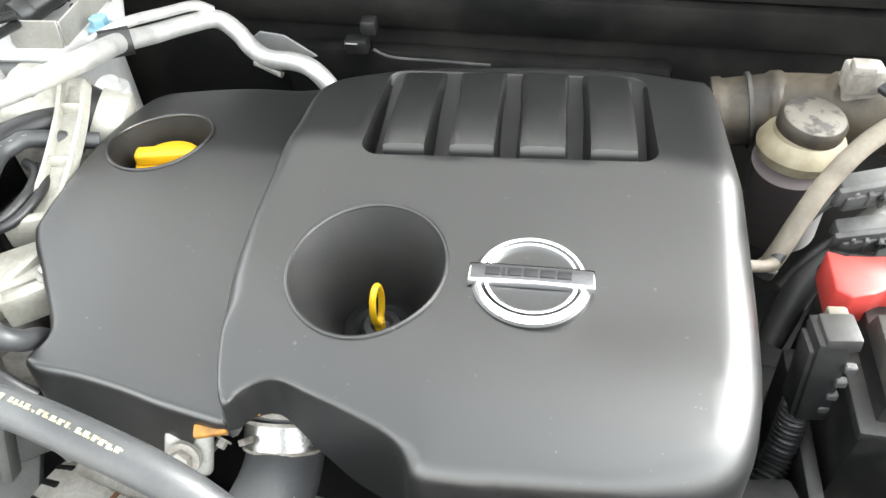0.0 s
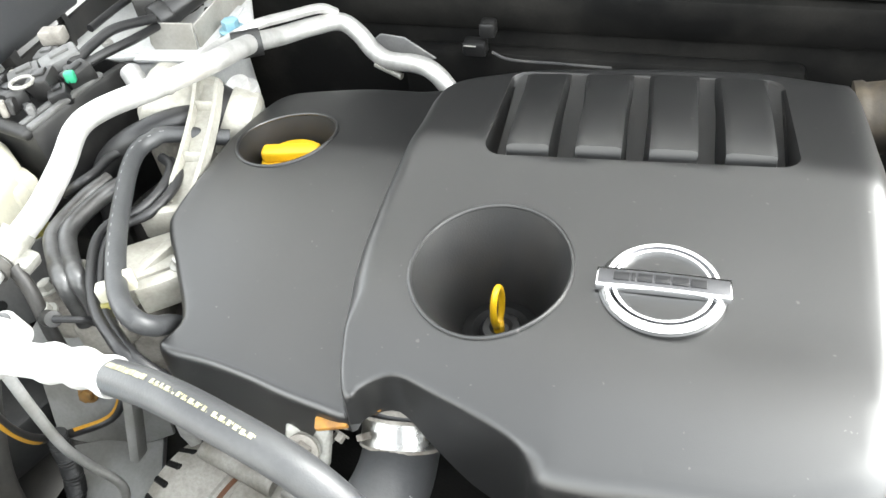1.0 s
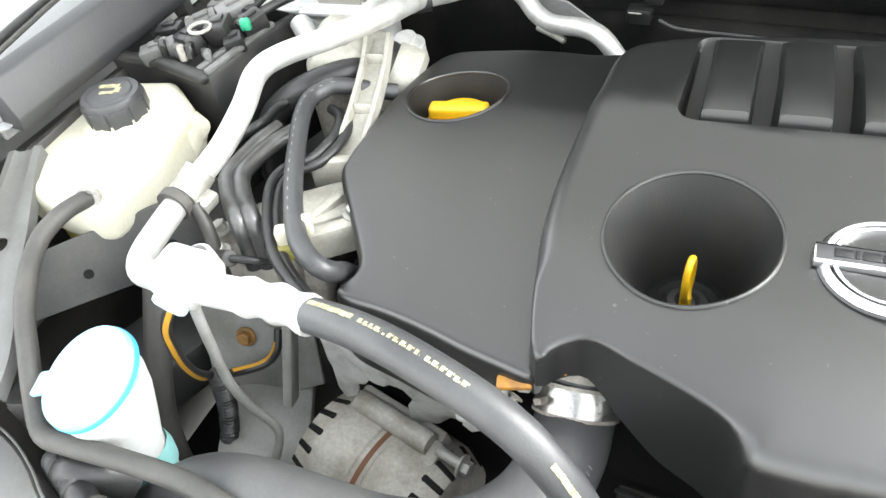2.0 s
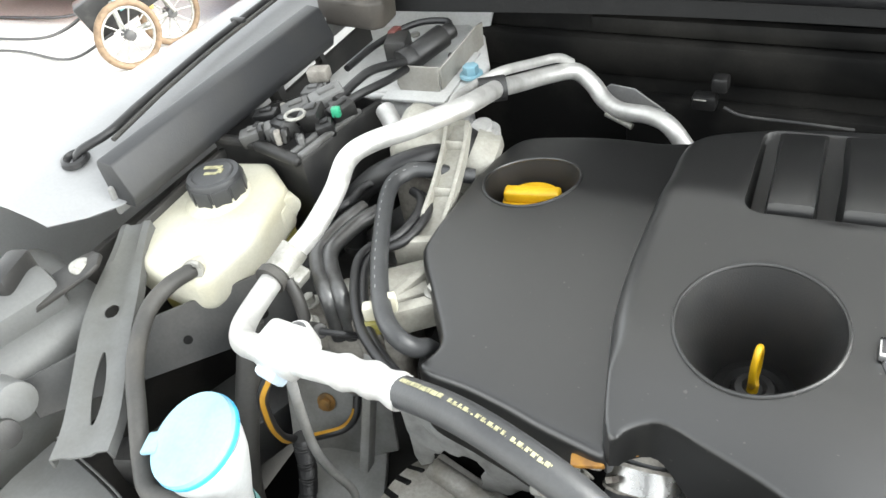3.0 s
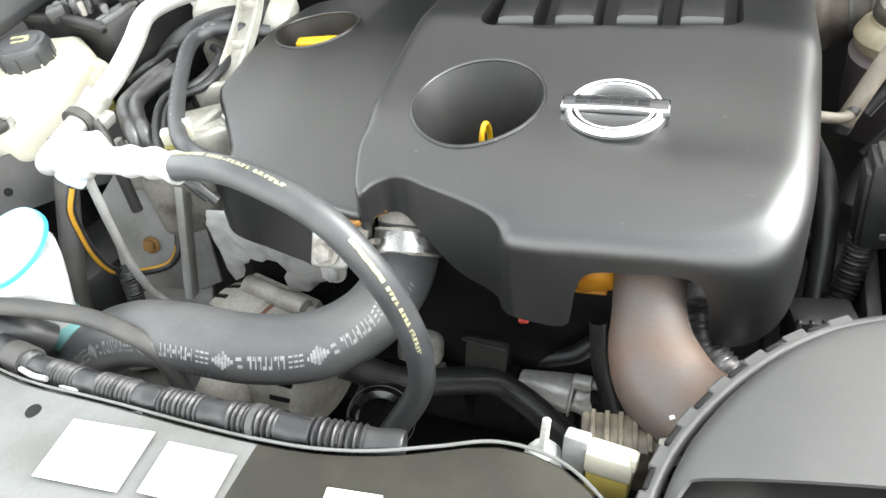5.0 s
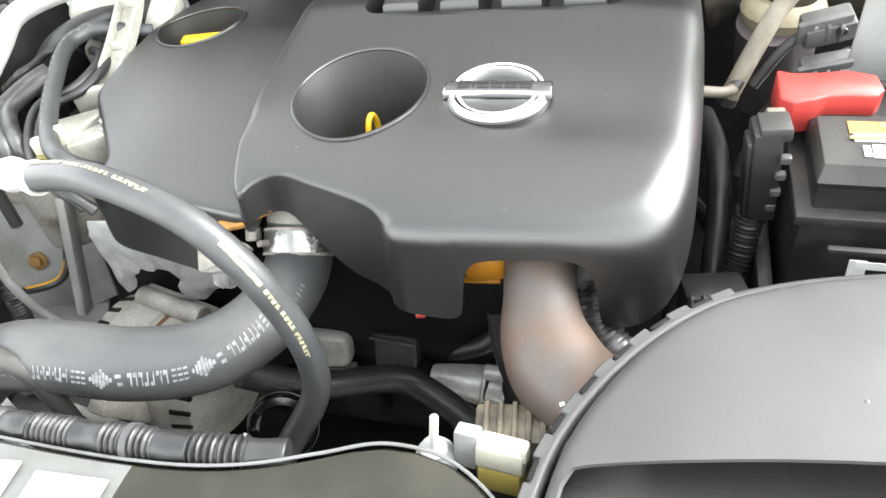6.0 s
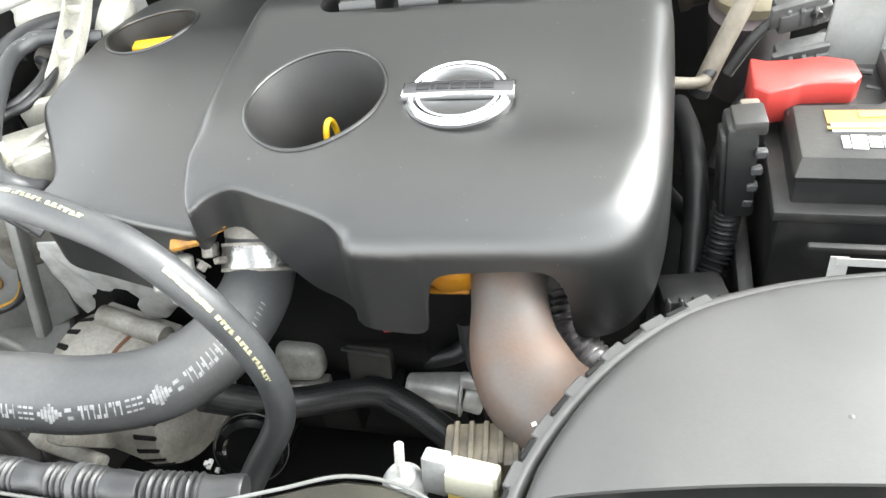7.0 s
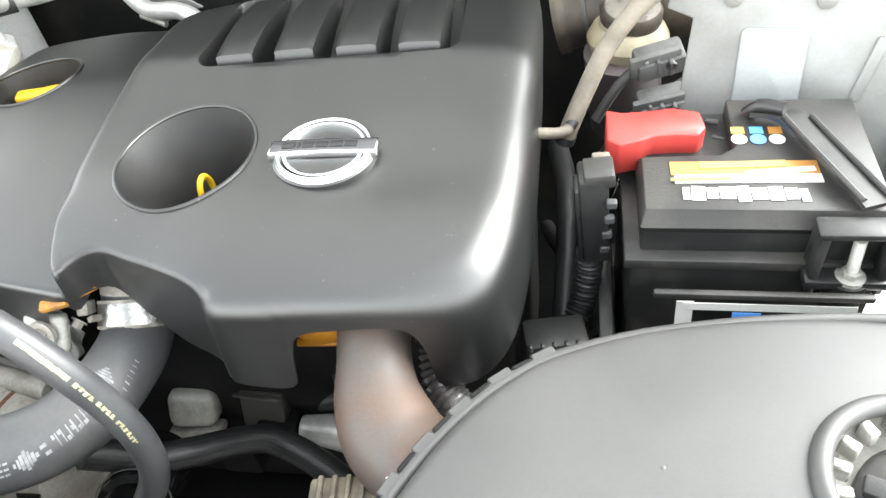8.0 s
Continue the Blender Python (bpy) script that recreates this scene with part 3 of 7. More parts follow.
def bowed_bar(w, h, z0, z1, sag, bev):
    """A long bar whose ends bend down a little."""
    bm = box((0, 0, (z0 + z1) / 2), (w, h, z1 - z0), bev=bev)
    bmesh.ops.bisect_plane(bm, geom=bm.verts[:] + bm.edges[:] + bm.faces[:], plane_co=(-w / 4, 0, 0), plane_no=(1, 0, 0))
    bmesh.ops.bisect_plane(bm, geom=bm.verts[:] + bm.edges[:] + bm.faces[:], plane_co=(0, 0, 0), plane_no=(1, 0, 0))
    bmesh.ops.bisect_plane(bm, geom=bm.verts[:] + bm.edges[:] + bm.faces[:], plane_co=(w / 4, 0, 0), plane_no=(1, 0, 0))
    for v in bm.verts:
        v.co.z -= sag * (2 * v.co.x / w) ** 2
    return bm


bar = part("badge_bar", placed(bowed_bar(0.0875, 0.0175, 0.0008, 0.0066, 0.0010, 0.0010), badge_m), CHROME, cover, "chrome bar across the badge")
part("bar_face", placed(bowed_bar(0.0850, 0.0128, 0.0060, 0.0071, 0.0010, 0.0003), badge_m), material("satin_chrome", (0.10, 0.10, 0.105), 0.4, 0.7, grain=0.0, bump=0.0), bar)
at_x = -0.0330
for w in (0.0118, 0.0040, 0.0112, 0.0112, 0.0118, 0.0114):
    x = at_x + w / 2
    part("badge_block", placed(box((x, 0, 0.0074 - 0.0010 * (2 * x / 0.085) ** 2), (w - 0.0012, 0.0072, 0.0012), bev=0.0005), badge_m), LETTER, bar)
    at_x += w

# dipstick
dip = thing("dipstick", (-0.048, 0.404, 0.80), "yellow plastic dipstick loop standing in a black tube", "dipstick")
loop = [(0.0095 * math.cos(a), 0, 0.021 + 0.0185 * math.sin(a)) for a in (2 * math.pi * k / 32 for k in range(32))]
dm = pose(-0.049, 0.402, 0.848, 0, 0, -95)
part("loop", placed(tube(loop, 0.0026, n=10, closed=True, smooth_path=False), dm), YELLOW, dip)
part("stem", placed(join(rod((0, 0, -0.012), (0, 0, 0.003), 0.0042, n=16), box((0, 0, 0.002), (0.009, 0.006, 0.005), bev=0.001)), dm), YELLOW, dip)
part("tube", lathe([(0.0005, -0.045), (0.017, -0.045), (0.017, -0.006), (0.014, -0.002), (0.009, -0.001), (0.006, -0.004), (0.0005, -0.004)], (-0.048, 0.404, 0.846)), BLACK, dip, "black dipstick tube mouth")
part("collar", lathe([(0.029, -0.010), (0.030, 0.0), (0.022, 0.002), (0.016, -0.002), (0.008, 0.002), (0.0, 0.002)], (-0.048, 0.404, 0.840)), DARK, dip)

# oil filler cap
cap = thing("oil_filler_cap", (-0.292, 0.562, 0.80), "yellow plastic oil filler cap inside the cover opening", "oil cap")
part("neck", lathe([(0.026, -0.05), (0.027, -0.004), (0.022, 0.0), (0.0, 0.0)], (-0.292, 0.562, 0.842)), BLACK, cap)
part("disc", lathe([(0.030, -0.006), (0.0315, -0.003), (0.0315, 0.004), (0.030, 0.006), (0.0, 0.007)], (-0.292, 0.562, 0.848), n=48), YELLOW, cap)
part("grip", box((-0.292, 0.562, 0.860), (0.058, 0.016, 0.014), (0, 0, 12), bev=0.004, seg=3), YELLOW, cap, "raised yellow grip bar")


# ---- pipes and hoses by the cover ----
ac = thing("air_conditioning_line", (-0.345, 0.25, 0.70), "bare aluminium refrigerant pipe joined to a thick black hose", "refrigerant line")
PIPE = [(-0.178, 0.742, 0.812), (-0.204, 0.752, 0.838), (-0.230, 0.762, 0.843), (-0.269, 0.775, 0.837), (-0.293, 0.788, 0.841), (-0.312, 0.797, 0.857), (-0.333, 0.797, 0.871), (-0.355, 0.770, 0.878), (-0.374, 0.725, 0.889), (-0.379, 0.680, 0.906),
        (-0.373, 0.637, 0.922), (-0.374, 0.588, 0.935), (-0.403, 0.542, 0.936), (-0.437, 0.508, 0.933), (-0.447, 0.480, 0.930), (-0.437, 0.440, 0.922), (-0.440, 0.400, 0.905), (-0.452, 0.365, 0.890), (-0.446, 0.320, 0.889),
        (-0.436, 0.288, 0.892), (-0.415, 0.266, 0.902), (-0.385, 0.254, 0.917), (-0.350, 0.246, 0.930)]
part("pipe", tube(PIPE, 0.0105, n=20), ALU, ac)
part("flange_block", join(box((-0.352, 0.252, 0.930), (0.046, 0.036, 0.026), (10, -12, -10), bev=0.006, seg=3), rod((-0.346, 0.266, 0.918), (-0.3480, 0.2630, 0.9375), 0.0125)), ALU_PAINT, ac, "pale aluminium joint block")
part("block_bolt", hexbolt((-0.3480, 0.2630, 0.9370), (-0.10, -0.25, 1), 0.0066, 0.005), PIPE_STEEL, ac)
part("tag", box((-0.358, 0.238, 0.916), (0.022, 0.012, 0.018), (25, 0, -10), bev=0.004), material("icy_plastic", (0.42, 0.50, 0.57), 0.4, bump=0.03), ac, "pale ice-blue plastic tag")
part("ferrule", tube([(-0.335, 0.245, 0.932), (-0.300, 0.245, 0.936), (-0.270, 0.246, 0.937), (-0.244, 0.244, 0.937)], lambda s: 0.0112 + (0.0022 * (0.5 + 0.5 * math.cos(2 * math.pi * s / 0.022)) if s > 0.035 else 0), n=20, step=0.002), ALU_PAINT, ac, "crimped pale aluminium ferrule")
HOSE = [(-0.250, 0.2445, 0.937), (-0.205, 0.233, 0.952), (-0.160, 0.221, 0.957), (-0.107, 0.211, 0.941), (-0.074, 0.206, 0.903), (-0.056, 0.206, 0.850), (-0.050, 0.204, 0.805), (-0.056, 0.198, 0.765), (-0.081, 0.182, 0.722), (-0.100, 0.165, 0.690)]
hose = part("hose", tube(HOSE, 0.0112, n=22), RUBBER_GREY, ac, "thick grey-black rubber hose")
rnd = random.Random(4)
marks = []
for s0, s1, solid in ((0.012, 0.052, 1), (0.057, 0.075, 0), (0.079, 0.098, 0), (0.102, 0.128, 0), (0.178, 0.215, 1), (0.219, 0.236, 0), (0.240, 0.258, 0), (0.262, 0.285, 0)):
    s = s0
    while s < s1:
        w = rnd.uniform(0.0020, 0.0034)
        turn = -0.75 + 0.55 * min(1.0, s / 0.20)
        marks.append((s, min(s + w, s1), turn + rnd.uniform(-0.02, 0.02), 0.15 if solid else 0.13))
        if not solid:
            marks.append((s + w + 0.0003, min(s + w + 0.0012, s1 + 0.001), turn + rnd.choice((-0.08, 0.08)), 0.05))
        s += w + (0.0003 if solid else 0.0019)
tagged(part("printing", printed(HOSE, 0.0112, (0.15, -0.55, 0.8), marks, step=0.003), PRINT_YEL, hose), kind="stuff")
part("band_clamp", tube([(-0.372, 0.684, 0.906), (-0.384, 0.675, 0.907), (-0.396, 0.666, 0.908)], 0.0145, n=20), RUBBER, ac, "black rubber band round the pipe")
part("pipe_clip", join(tube([(-0.4485, 0.380, 0.897), (-0.4515, 0.366, 0.891), (-0.4515, 0.352, 0.889)], 0.0138, n=20), box((-0.437, 0.362, 0.880), (0.014, 0.020, 0.014), (0, 20, 0), bev=0.003)), CAST, ac, "dull metal pipe clip")
part("clip_strap", tube([(-0.4518, 0.349, 0.8895), (-0.4517, 0.341, 0.889)], 0.0150, n=20), RUBBER_DUSTY, ac)
part("clip_foot", tube([(-0.440, 0.352, 0.885), (-0.428, 0.345, 0.865), (-0.420, 0.335, 0.835), (-0.418, 0.33, 0.79)], 0.006, n=10), BLACK_DUSTY, ac)

liq = thing("thin_refrigerant_pipe", (-0.40, 0.64, 0.72), "thin bare aluminium pipe running beside the thicker one", "refrigerant line")
part("pipe", tube([(-0.338, 0.800, 0.880), (-0.349, 0.785, 0.893), (-0.367, 0.750, 0.902), (-0.385, 0.700, 0.915), (-0.402, 0.660, 0.915), (-0.398, 0.620, 0.925), (-0.392, 0.590, 0.928), (-0.402, 0.555, 0.925)], 0.0058, n=14), ALU, liq)
part("pipe_tail", tube([(-0.287, 0.775, 0.831), (-0.269, 0.770, 0.827), (-0.252, 0.765, 0.823)], 0.004, n=12), CAST, liq)


def hose_thing(name, pts, r, mat, label, category="hose", n=14, step=0.006, group=""):
    low = min(pts, key=lambda p: p[2])
    t = thing(name, low, label, category, group)
    part("hose_body", tube(pts, r, n=n, step=step), mat, t)
    c = along(pts, 0.004)
    rr = r(0.0) if callable(r) else r
    part("hose_end", tube([c[-1], c[-2], c[-3]], rr * 1.12, n=n, smooth_path=False), RUBBER, t)
    return t


# bundle of small hoses between mount and cover
FUEL = [(-0.355, 0.560, 0.872), (-0.404, 0.536, 0.888), (-0.415, 0.525, 0.888), (-0.420, 0.509, 0.888), (-0.412, 0.481, 0.888), (-0.392, 0.440, 0.888), (-0.370, 0.399, 0.888), (-0.345, 0.360, 0.888), (-0.324, 0.335, 0.888), (-0.301, 0.320, 0.888), (-0.294, 0.328, 0.874), (-0.295, 0.345, 0.855), (-0.283, 0.357, 0.825)]
fh = hose_thing("fuel_hose", FUEL, 0.0082, RUBBER_GREY, "black rubber fuel hose with painted highlight dots beside the cover", n=18)
# row of pale marks painted as highlights on the hose
part("highlight_dots", printed(FUEL, 0.0082, (0.25, -0.6, 0.75), [(0.06 + 0.012 * k, 0.064 + 0.012 * k, 0.15, 0.06) for k in range(17)]), PRINT_WHITE, fh)
h2 = hose_thing("heater_hose", [(-0.375, 0.61, 0.865), (-0.405, 0.565, 0.885), (-0.436, 0.540, 0.882), (-0.470, 0.530, 0.862), (-0.495, 0.525, 0.83), (-0.505, 0.52, 0.77)], 0.0135, RUBBER, "thick black heater hose under the aluminium pipe", n=18)
part("clamp", tube([(-0.392, 0.585, 0.876), (-0.398, 0.576, 0.880)], 0.0148, n=18), BLACK, h2)
RETURN = [(-0.405, 0.517, 0.874), (-0.391, 0.509, 0.874), (-0.383, 0.493, 0.874), (-0.380, 0.470, 0.874), (-0.385, 0.445, 0.873), (-0.399, 0.430, 0.873), (-0.402, 0.410, 0.873), (-0.391, 0.384, 0.873), (-0.370, 0.353, 0.873), (-0.349, 0.330, 0.872), (-0.324, 0.312, 0.872), (-0.303, 0.300, 0.872), (-0.283, 0.298, 0.855)]
for dx, dz in ((0.0, 0.0), (0.0085, -0.003)):
    hose_thing("return_hose", [(x + dx, y, z + dz) for x, y, z in RETURN], 0.0048, RUBBER, "thin black return hose running in a pair", n=12, group="return hoses")
hose_thing("vacuum_hose", [(-0.430, 0.531, 0.870), (-0.451, 0.529, 0.870), (-0.464, 0.514, 0.870), (-0.464, 0.490, 0.870), (-0.469, 0.473, 0.870), (-0.499, 0.473, 0.850)], 0.0048, RUBBER, "thin black vacuum hose behind the fuel hose")
for pts in ([(-0.445, 0.485, 0.868), (-0.452, 0.458, 0.868), (-0.454, 0.423, 0.867), (-0.450, 0.404, 0.867), (-0.429, 0.380, 0.866), (-0.407, 0.360, 0.866), (-0.403, 0.356, 0.820)],
            [(-0.427, 0.484, 0.868), (-0.437, 0.460, 0.868), (-0.442, 0.430, 0.867), (-0.438, 0.409, 0.867), (-0.417, 0.384, 0.866), (-0.396, 0.365, 0.866), (-0.392, 0.361, 0.820)]):
    hose_thing("metal_fuel_pipe", pts, 0.0080, PIPE_STEEL, "dull dark metal fuel pipe with a sharp bend", "pipe", group="fuel pipes")
fit_t = thing("fuel_fitting", (-0.356, 0.356, 0.84), "cream plastic quick fitting on the fuel hoses", "hose fitting")
part("clip", join(box((-0.348, 0.346, 0.880), (0.013, 0.012, 0.018), (0, 0, 30), bev=0.003), box((-0.334, 0.359, 0.884), (0.009, 0.009, 0.018), (0, 0, 30), bev=0.002)), CREAM, fit_t)
part("body", box((-0.345, 0.342, 0.868), (0.016, 0.012, 0.014), (0, 0, 30), bev=0.003), COOLANT, fit_t)
plug = thing("sensor_plug", (-0.42, 0.36, 0.80), "black sensor plug with a short cable", "plug")
part("plug_body", join(rod((-0.392, 0.325, 0.862), (-0.420, 0.338, 0.842), 0.007), rod((-0.420, 0.338, 0.842), (-0.438, 0.346, 0.830), 0.0052)), BLACK_DUSTY, plug)
part("cable", tube([(-0.392, 0.325, 0.862), (-0.372, 0.332, 0.858), (-0.36, 0.35, 0.84)], 0.003, n=8), RUBBER, plug)

# cast bracket, pump and fittings under the hoses
pump = thing("fuel_pump", (-0.40, 0.40, 0.72), "grimy cast alloy pump body with unions beside the engine", "fuel pump")
part("housing", join(box((-0.395, 0.395, 0.775), (0.08, 0.075, 0.09), (0, 0, 20), bev=0.012, seg=3), rod((-0.43, 0.37, 0.80), (-0.43, 0.37, 0.835), 0.022), rod((-0.375, 0.365, 0.80), (-0.372, 0.36, 0.848), 0.012)), CAST_DIRTY, pump)
for k in range(5):
    a = 0.6 + k * 0.9
    part("union_nut", hexbolt((-0.405 + 0.034 * math.cos(a), 0.372 + 0.034 * math.sin(a), 0.842), (0.2 * math.cos(a), 0.2 * math.sin(a), 1), 0.0065, 0.008), CAST, pump)
part("union_block", box((-0.405, 0.385, 0.845), (0.034, 0.022, 0.018), (0, 0, -25), bev=0.004), CAST, pump)
part("rusty_cap", lathe([(0.010, 0), (0.011, 0.008), (0.0, 0.010)], (-0.455, 0.395, 0.80)), BRASS, pump)

BEIGE = material("beige_cast_alloy", (0.36, 0.35, 0.31), 0.48, 0.2, second=(0.28, 0.27, 0.235), mix_scale=40, grain=0.1, bump=0.3, bump_scale=400)
arm = thing("mount_casting", (-0.34, 0.42, 0.78), "pale cast aluminium engine mount arm with a web and bolt", "engine mount")
part("arm_plate", box((-0.345, 0.425, 0.845), (0.095, 0.05, 0.020), (0, 12, 55), bev=0.005), BEIGE, arm)
for c, s, rz in (((-0.320, 0.385, 0.852), (0.060, 0.014, 0.030), 40), ((-0.350, 0.40, 0.850), (0.070, 0.012, 0.028), 75), ((-0.366, 0.455, 0.855), (0.05, 0.012, 0.030), 20)):
    part("arm_web", box(c, s, (0, 0, rz), bev=0.004), BEIGE, arm)
part("arm_bolt", hexbolt((-0.315, 0.398, 0.866), (0, 0, 1), 0.007, 0.007), CAST, arm)
brace = thing("mount_brace", (-0.375, 0.56, 0.78), "pale cast aluminium brace with holes, leaning from the mount", "engine mount")
BRC = along([(-0.388, 0.600, 0.902), (-0.376, 0.560, 0.888), (-0.366, 0.510, 0.872), (-0.362, 0.470, 0.858)], 0.01)
br = part("plate", strip(BRC, (1, 0.12, 0.1), 0.026, 0.006), BEIGE, brace)
for dx in (-0.012, 0.012):
    part("rib", strip([p + Vector((dx, 0, 0.006)) for p in BRC], (1, 0, 0), 0.004, 0.012), BEIGE, br)
for f in (3, 9):
    p = BRC[min(f, len(BRC) - 1)]
    part("web", box((p.x, p.y, p.z + 0.006), (0.022, 0.004, 0.010), (-18, 0, 8), bev=0.0015), BEIGE, br)
mount = thing("engine_mount", (-0.43, 0.60, 0.74), "pale aluminium engine mount can with a dusty round top", "engine mount")
MAX = Vector((0.86, 0.22, -0.46)).normalized()
part("can", lathe([(0.0, -0.052), (0.024, -0.052), (0.034, -0.046), (0.038, -0.034), (0.038, 0.012), (0.035, 0.018), (0.0, 0.018)], (-0.415, 0.600, 0.872), MAX, n=48), BEIGE, mount)
part("collar", lathe([(0.0335, 0.016), (0.0335, 0.030), (0.026, 0.032), (0.0, 0.032)], (-0.415, 0.600, 0.872), MAX, n=40), RUBBER, mount, "black rubber ring of the mount")
part("end_cap", lathe([(0.036, 0.030), (0.0375, 0.036), (0.0375, 0.056), (0.030, 0.062), (0.0, 0.063)], (-0.415, 0.600, 0.872), MAX, n=48), BEIGE, mount)
part("base", box((-0.43, 0.61, 0.80), (0.09, 0.08, 0.10), (0, 0, 15), bev=0.012, seg=3), CAST_DIRTY, mount)
part("ear", join(rod((-0.378, 0.632, 0.870), (-0.378, 0.632, 0.882), 0.019, n=28), rod((-0.378, 0.632, 0.881), (-0.378, 0.630, 0.889), 0.012, n=28)), ALU_PAINT, mount, "pale round mounting ear")
part("spout", rod((-0.455, 0.585, 0.888), (-0.490, 0.612, 0.904), 0.011), ALU_PAINT, mount)
part("bush", lathe([(0.018, -0.03), (0.018, 0.004), (0.0, 0.005)], (-0.395, 0.600, 0.868), (0.8, -0.3, 0.4)), RUBBER, mount)


# ---- coolant and washer tanks ----
tank = thing("coolant_reservoir", (-0.615, 0.41, 0.70), "milky cream plastic coolant tank, stained yellow below, with black cap", "coolant tank")
plan = [(-0.526, 0.329), (-0.546, 0.319), (-0.622, 0.327), (-0.654, 0.346), (-0.671, 0.382), (-0.671, 0.445), (-0.632, 0.497), (-0.578, 0.505), (-0.530, 0.472), (-0.514, 0.395)]
bmt = prism(plan, 0.835, 0.884, 0.013, 4)
for v in bmt.verts:
    if v.co.z > 0.86:
        v.co.z += -0.10 * max(0, -(v.co.x + 0.60)) + 0.06 * (v.co.y - 0.40)
part("tank_upper", bmt, CREAM, tank)
part("tank_lower", prism([(x * 0.90 - 0.058, y * 0.90 + 0.045) for x, y in plan], 0.795, 0.845, 0.010, 3), COOLANT, tank, "yellow-stained lower half of the tank")
part("shoulder", lathe([(0.052, -0.03), (0.046, -0.008), (0.038, 0.004), (0.030, 0.010), (0.028, 0.02)], (-0.597, 0.440, 0.880)), CREAM, tank)
part("side_lug", join(rod((-0.542, 0.470, 0.868), (-0.525, 0.462, 0.868), 0.012), box((-0.540, 0.458, 0.86), (0.03, 0.04, 0.03), (0, 0, 20), bev=0.008)), CREAM, tank)
cap_ob = part("screw_cap", lathe([(0.0285, -0.004), (0.0295, 0.002), (0.0292, 0.0235), (0.0275, 0.0268), (0.0225, 0.0272), (0.0213, 0.0288), (0.0195, 0.0293), (0.0, 0.0293)], (-0.597, 0.440, 0.886), n=48), RUBBER_GREY, tank, "black screw cap with a raised disc")
for k in range(9):
    a = 2 * math.pi * k / 9
    part("cap_lobe", box((-0.597 + 0.0286 * math.cos(a), 0.440 + 0.0286 * math.sin(a), 0.8975), (0.0024, 0.0182, 0.019), (0, 0, math.degrees(a)), bev=0.0011, seg=2), RUBBER_GREY, cap_ob)
part("cap_symbol", join(box((-0.600, 0.446, 0.9157), (0.020, 0.005, 0.0008), (0, 0, 20), bev=0), box((-0.595, 0.436, 0.9157), (0.014, 0.004, 0.0008), (0, 0, 20), bev=0), box((-0.588, 0.443, 0.9157), (0.006, 0.008, 0.0008), (0, 0, 20), bev=0)), PRINT_YEL, cap_ob)
part("nipple", join(rod((-0.552, 0.352, 0.876), (-0.541, 0.331, 0.884), 0.0075), rod((-0.546, 0.341, 0.880), (-0.543, 0.335, 0.8825), 0.0105)), CREAM, tank)
part("hose_clip", join(tube([(-0.5435, 0.3365, 0.8815), (-0.5405, 0.3305, 0.8835)], 0.0108, n=16, step=0.002), box((-0.534, 0.334, 0.893), (0.008, 0.004, 0.006), bev=0.001)), CAST, tank)
hose_thing("overflow_hose", [(-0.542, 0.333, 0.884), (-0.543, 0.305, 0.889), (-0.545, 0.275, 0.882), (-0.520, 0.230, 0.872), (-0.488, 0.195, 0.860), (-0.466, 0.168, 0.842), (-0.448, 0.153, 0.833), (-0.420, 0.152, 0.836), (-0.370, 0.155, 0.840), (-0.320, 0.157, 0.840), (-0.283, 0.153, 0.838), (-0.257, 0.150, 0.828), (-0.247, 0.148, 0.800), (-0.248, 0.148, 0.75)], 0.0078, RUBBER_DUSTY, "dusty grey rubber overflow hose from the coolant tank", n=16)

wash = thing("washer_filler", (-0.415, 0.195, 0.60), "white plastic washer filler neck with a blue flip cap", "washer filler")
wm = Vector((-0.18, -0.30, 0.94)).normalized()
part("neck", lathe([(0.016, -0.24), (0.016, -0.10), (0.019, -0.075), (0.027, -0.045), (0.0325, -0.022), (0.0345, -0.004), (0.033, 0.0), (0.0, 0.0)], (-0.412, 0.189, 0.866), (-0.02, 0.02, 1)), WHITE_PL, wash)
lid = part("lid", lathe([(0.037, -0.003), (0.0385, 0.0), (0.0375, 0.004), (0.031, 0.0055), (0.0, 0.006)], (-0.412, 0.188, 0.873), wm), BLUE, wash, "pale blue flip lid")
part("lid_rim", lathe([(0.0372, -0.006), (0.0388, -0.005), (0.0390, -0.001), (0.0378, 0.0005)], (-0.412, 0.188, 0.873), wm), BLUE_RIM, lid)
part("lid_tab", box((-0.447, 0.176, 0.866), (0.016, 0.020, 0.005), (0, -12, 20), bev=0.002), BLUE, lid)
part("strap", tube([(-0.436, 0.200, 0.858), (-0.442, 0.212, 0.866), (-0.444, 0.216, 0.872)], 0.005, n=8), WHITE_PL, wash)

# ---- relay box ----
relay = thing("relay_box", (-0.56, 0.57, 0.70), "open black plastic relay box full of grey connectors", "fuse box")
rb = [(-0.521, 0.493), (-0.512, 0.575), (-0.498, 0.625), (-0.590, 0.640), (-0.660, 0.560), (-0.664, 0.508), (-0.588, 0.508)]
bmr = prism(rb, 0.76, 0.908, 0.006, 2)
top_f = [f for f in bmr.faces if f.normal.z > 0.9 and f.calc_area() > 0.004]
bmesh.ops.inset_region(bmr, faces=top_f, thickness=0.007)
bmesh.ops.translate(bmr, verts=list({v for f in top_f for v in f.verts}), vec=(0, 0, -0.035))
part("tray", bmr, BLACK, relay)
part("flap", join(box((-0.5175, 0.545, 0.910), (0.008, 0.100, 0.006), (0, 0, -7), bev=0.002), box((-0.532, 0.548, 0.908), (0.008, 0.095, 0.006), (0, 0, -7), bev=0.002)), CONNECTOR_GREY, relay, "grey ridged edge of the box")
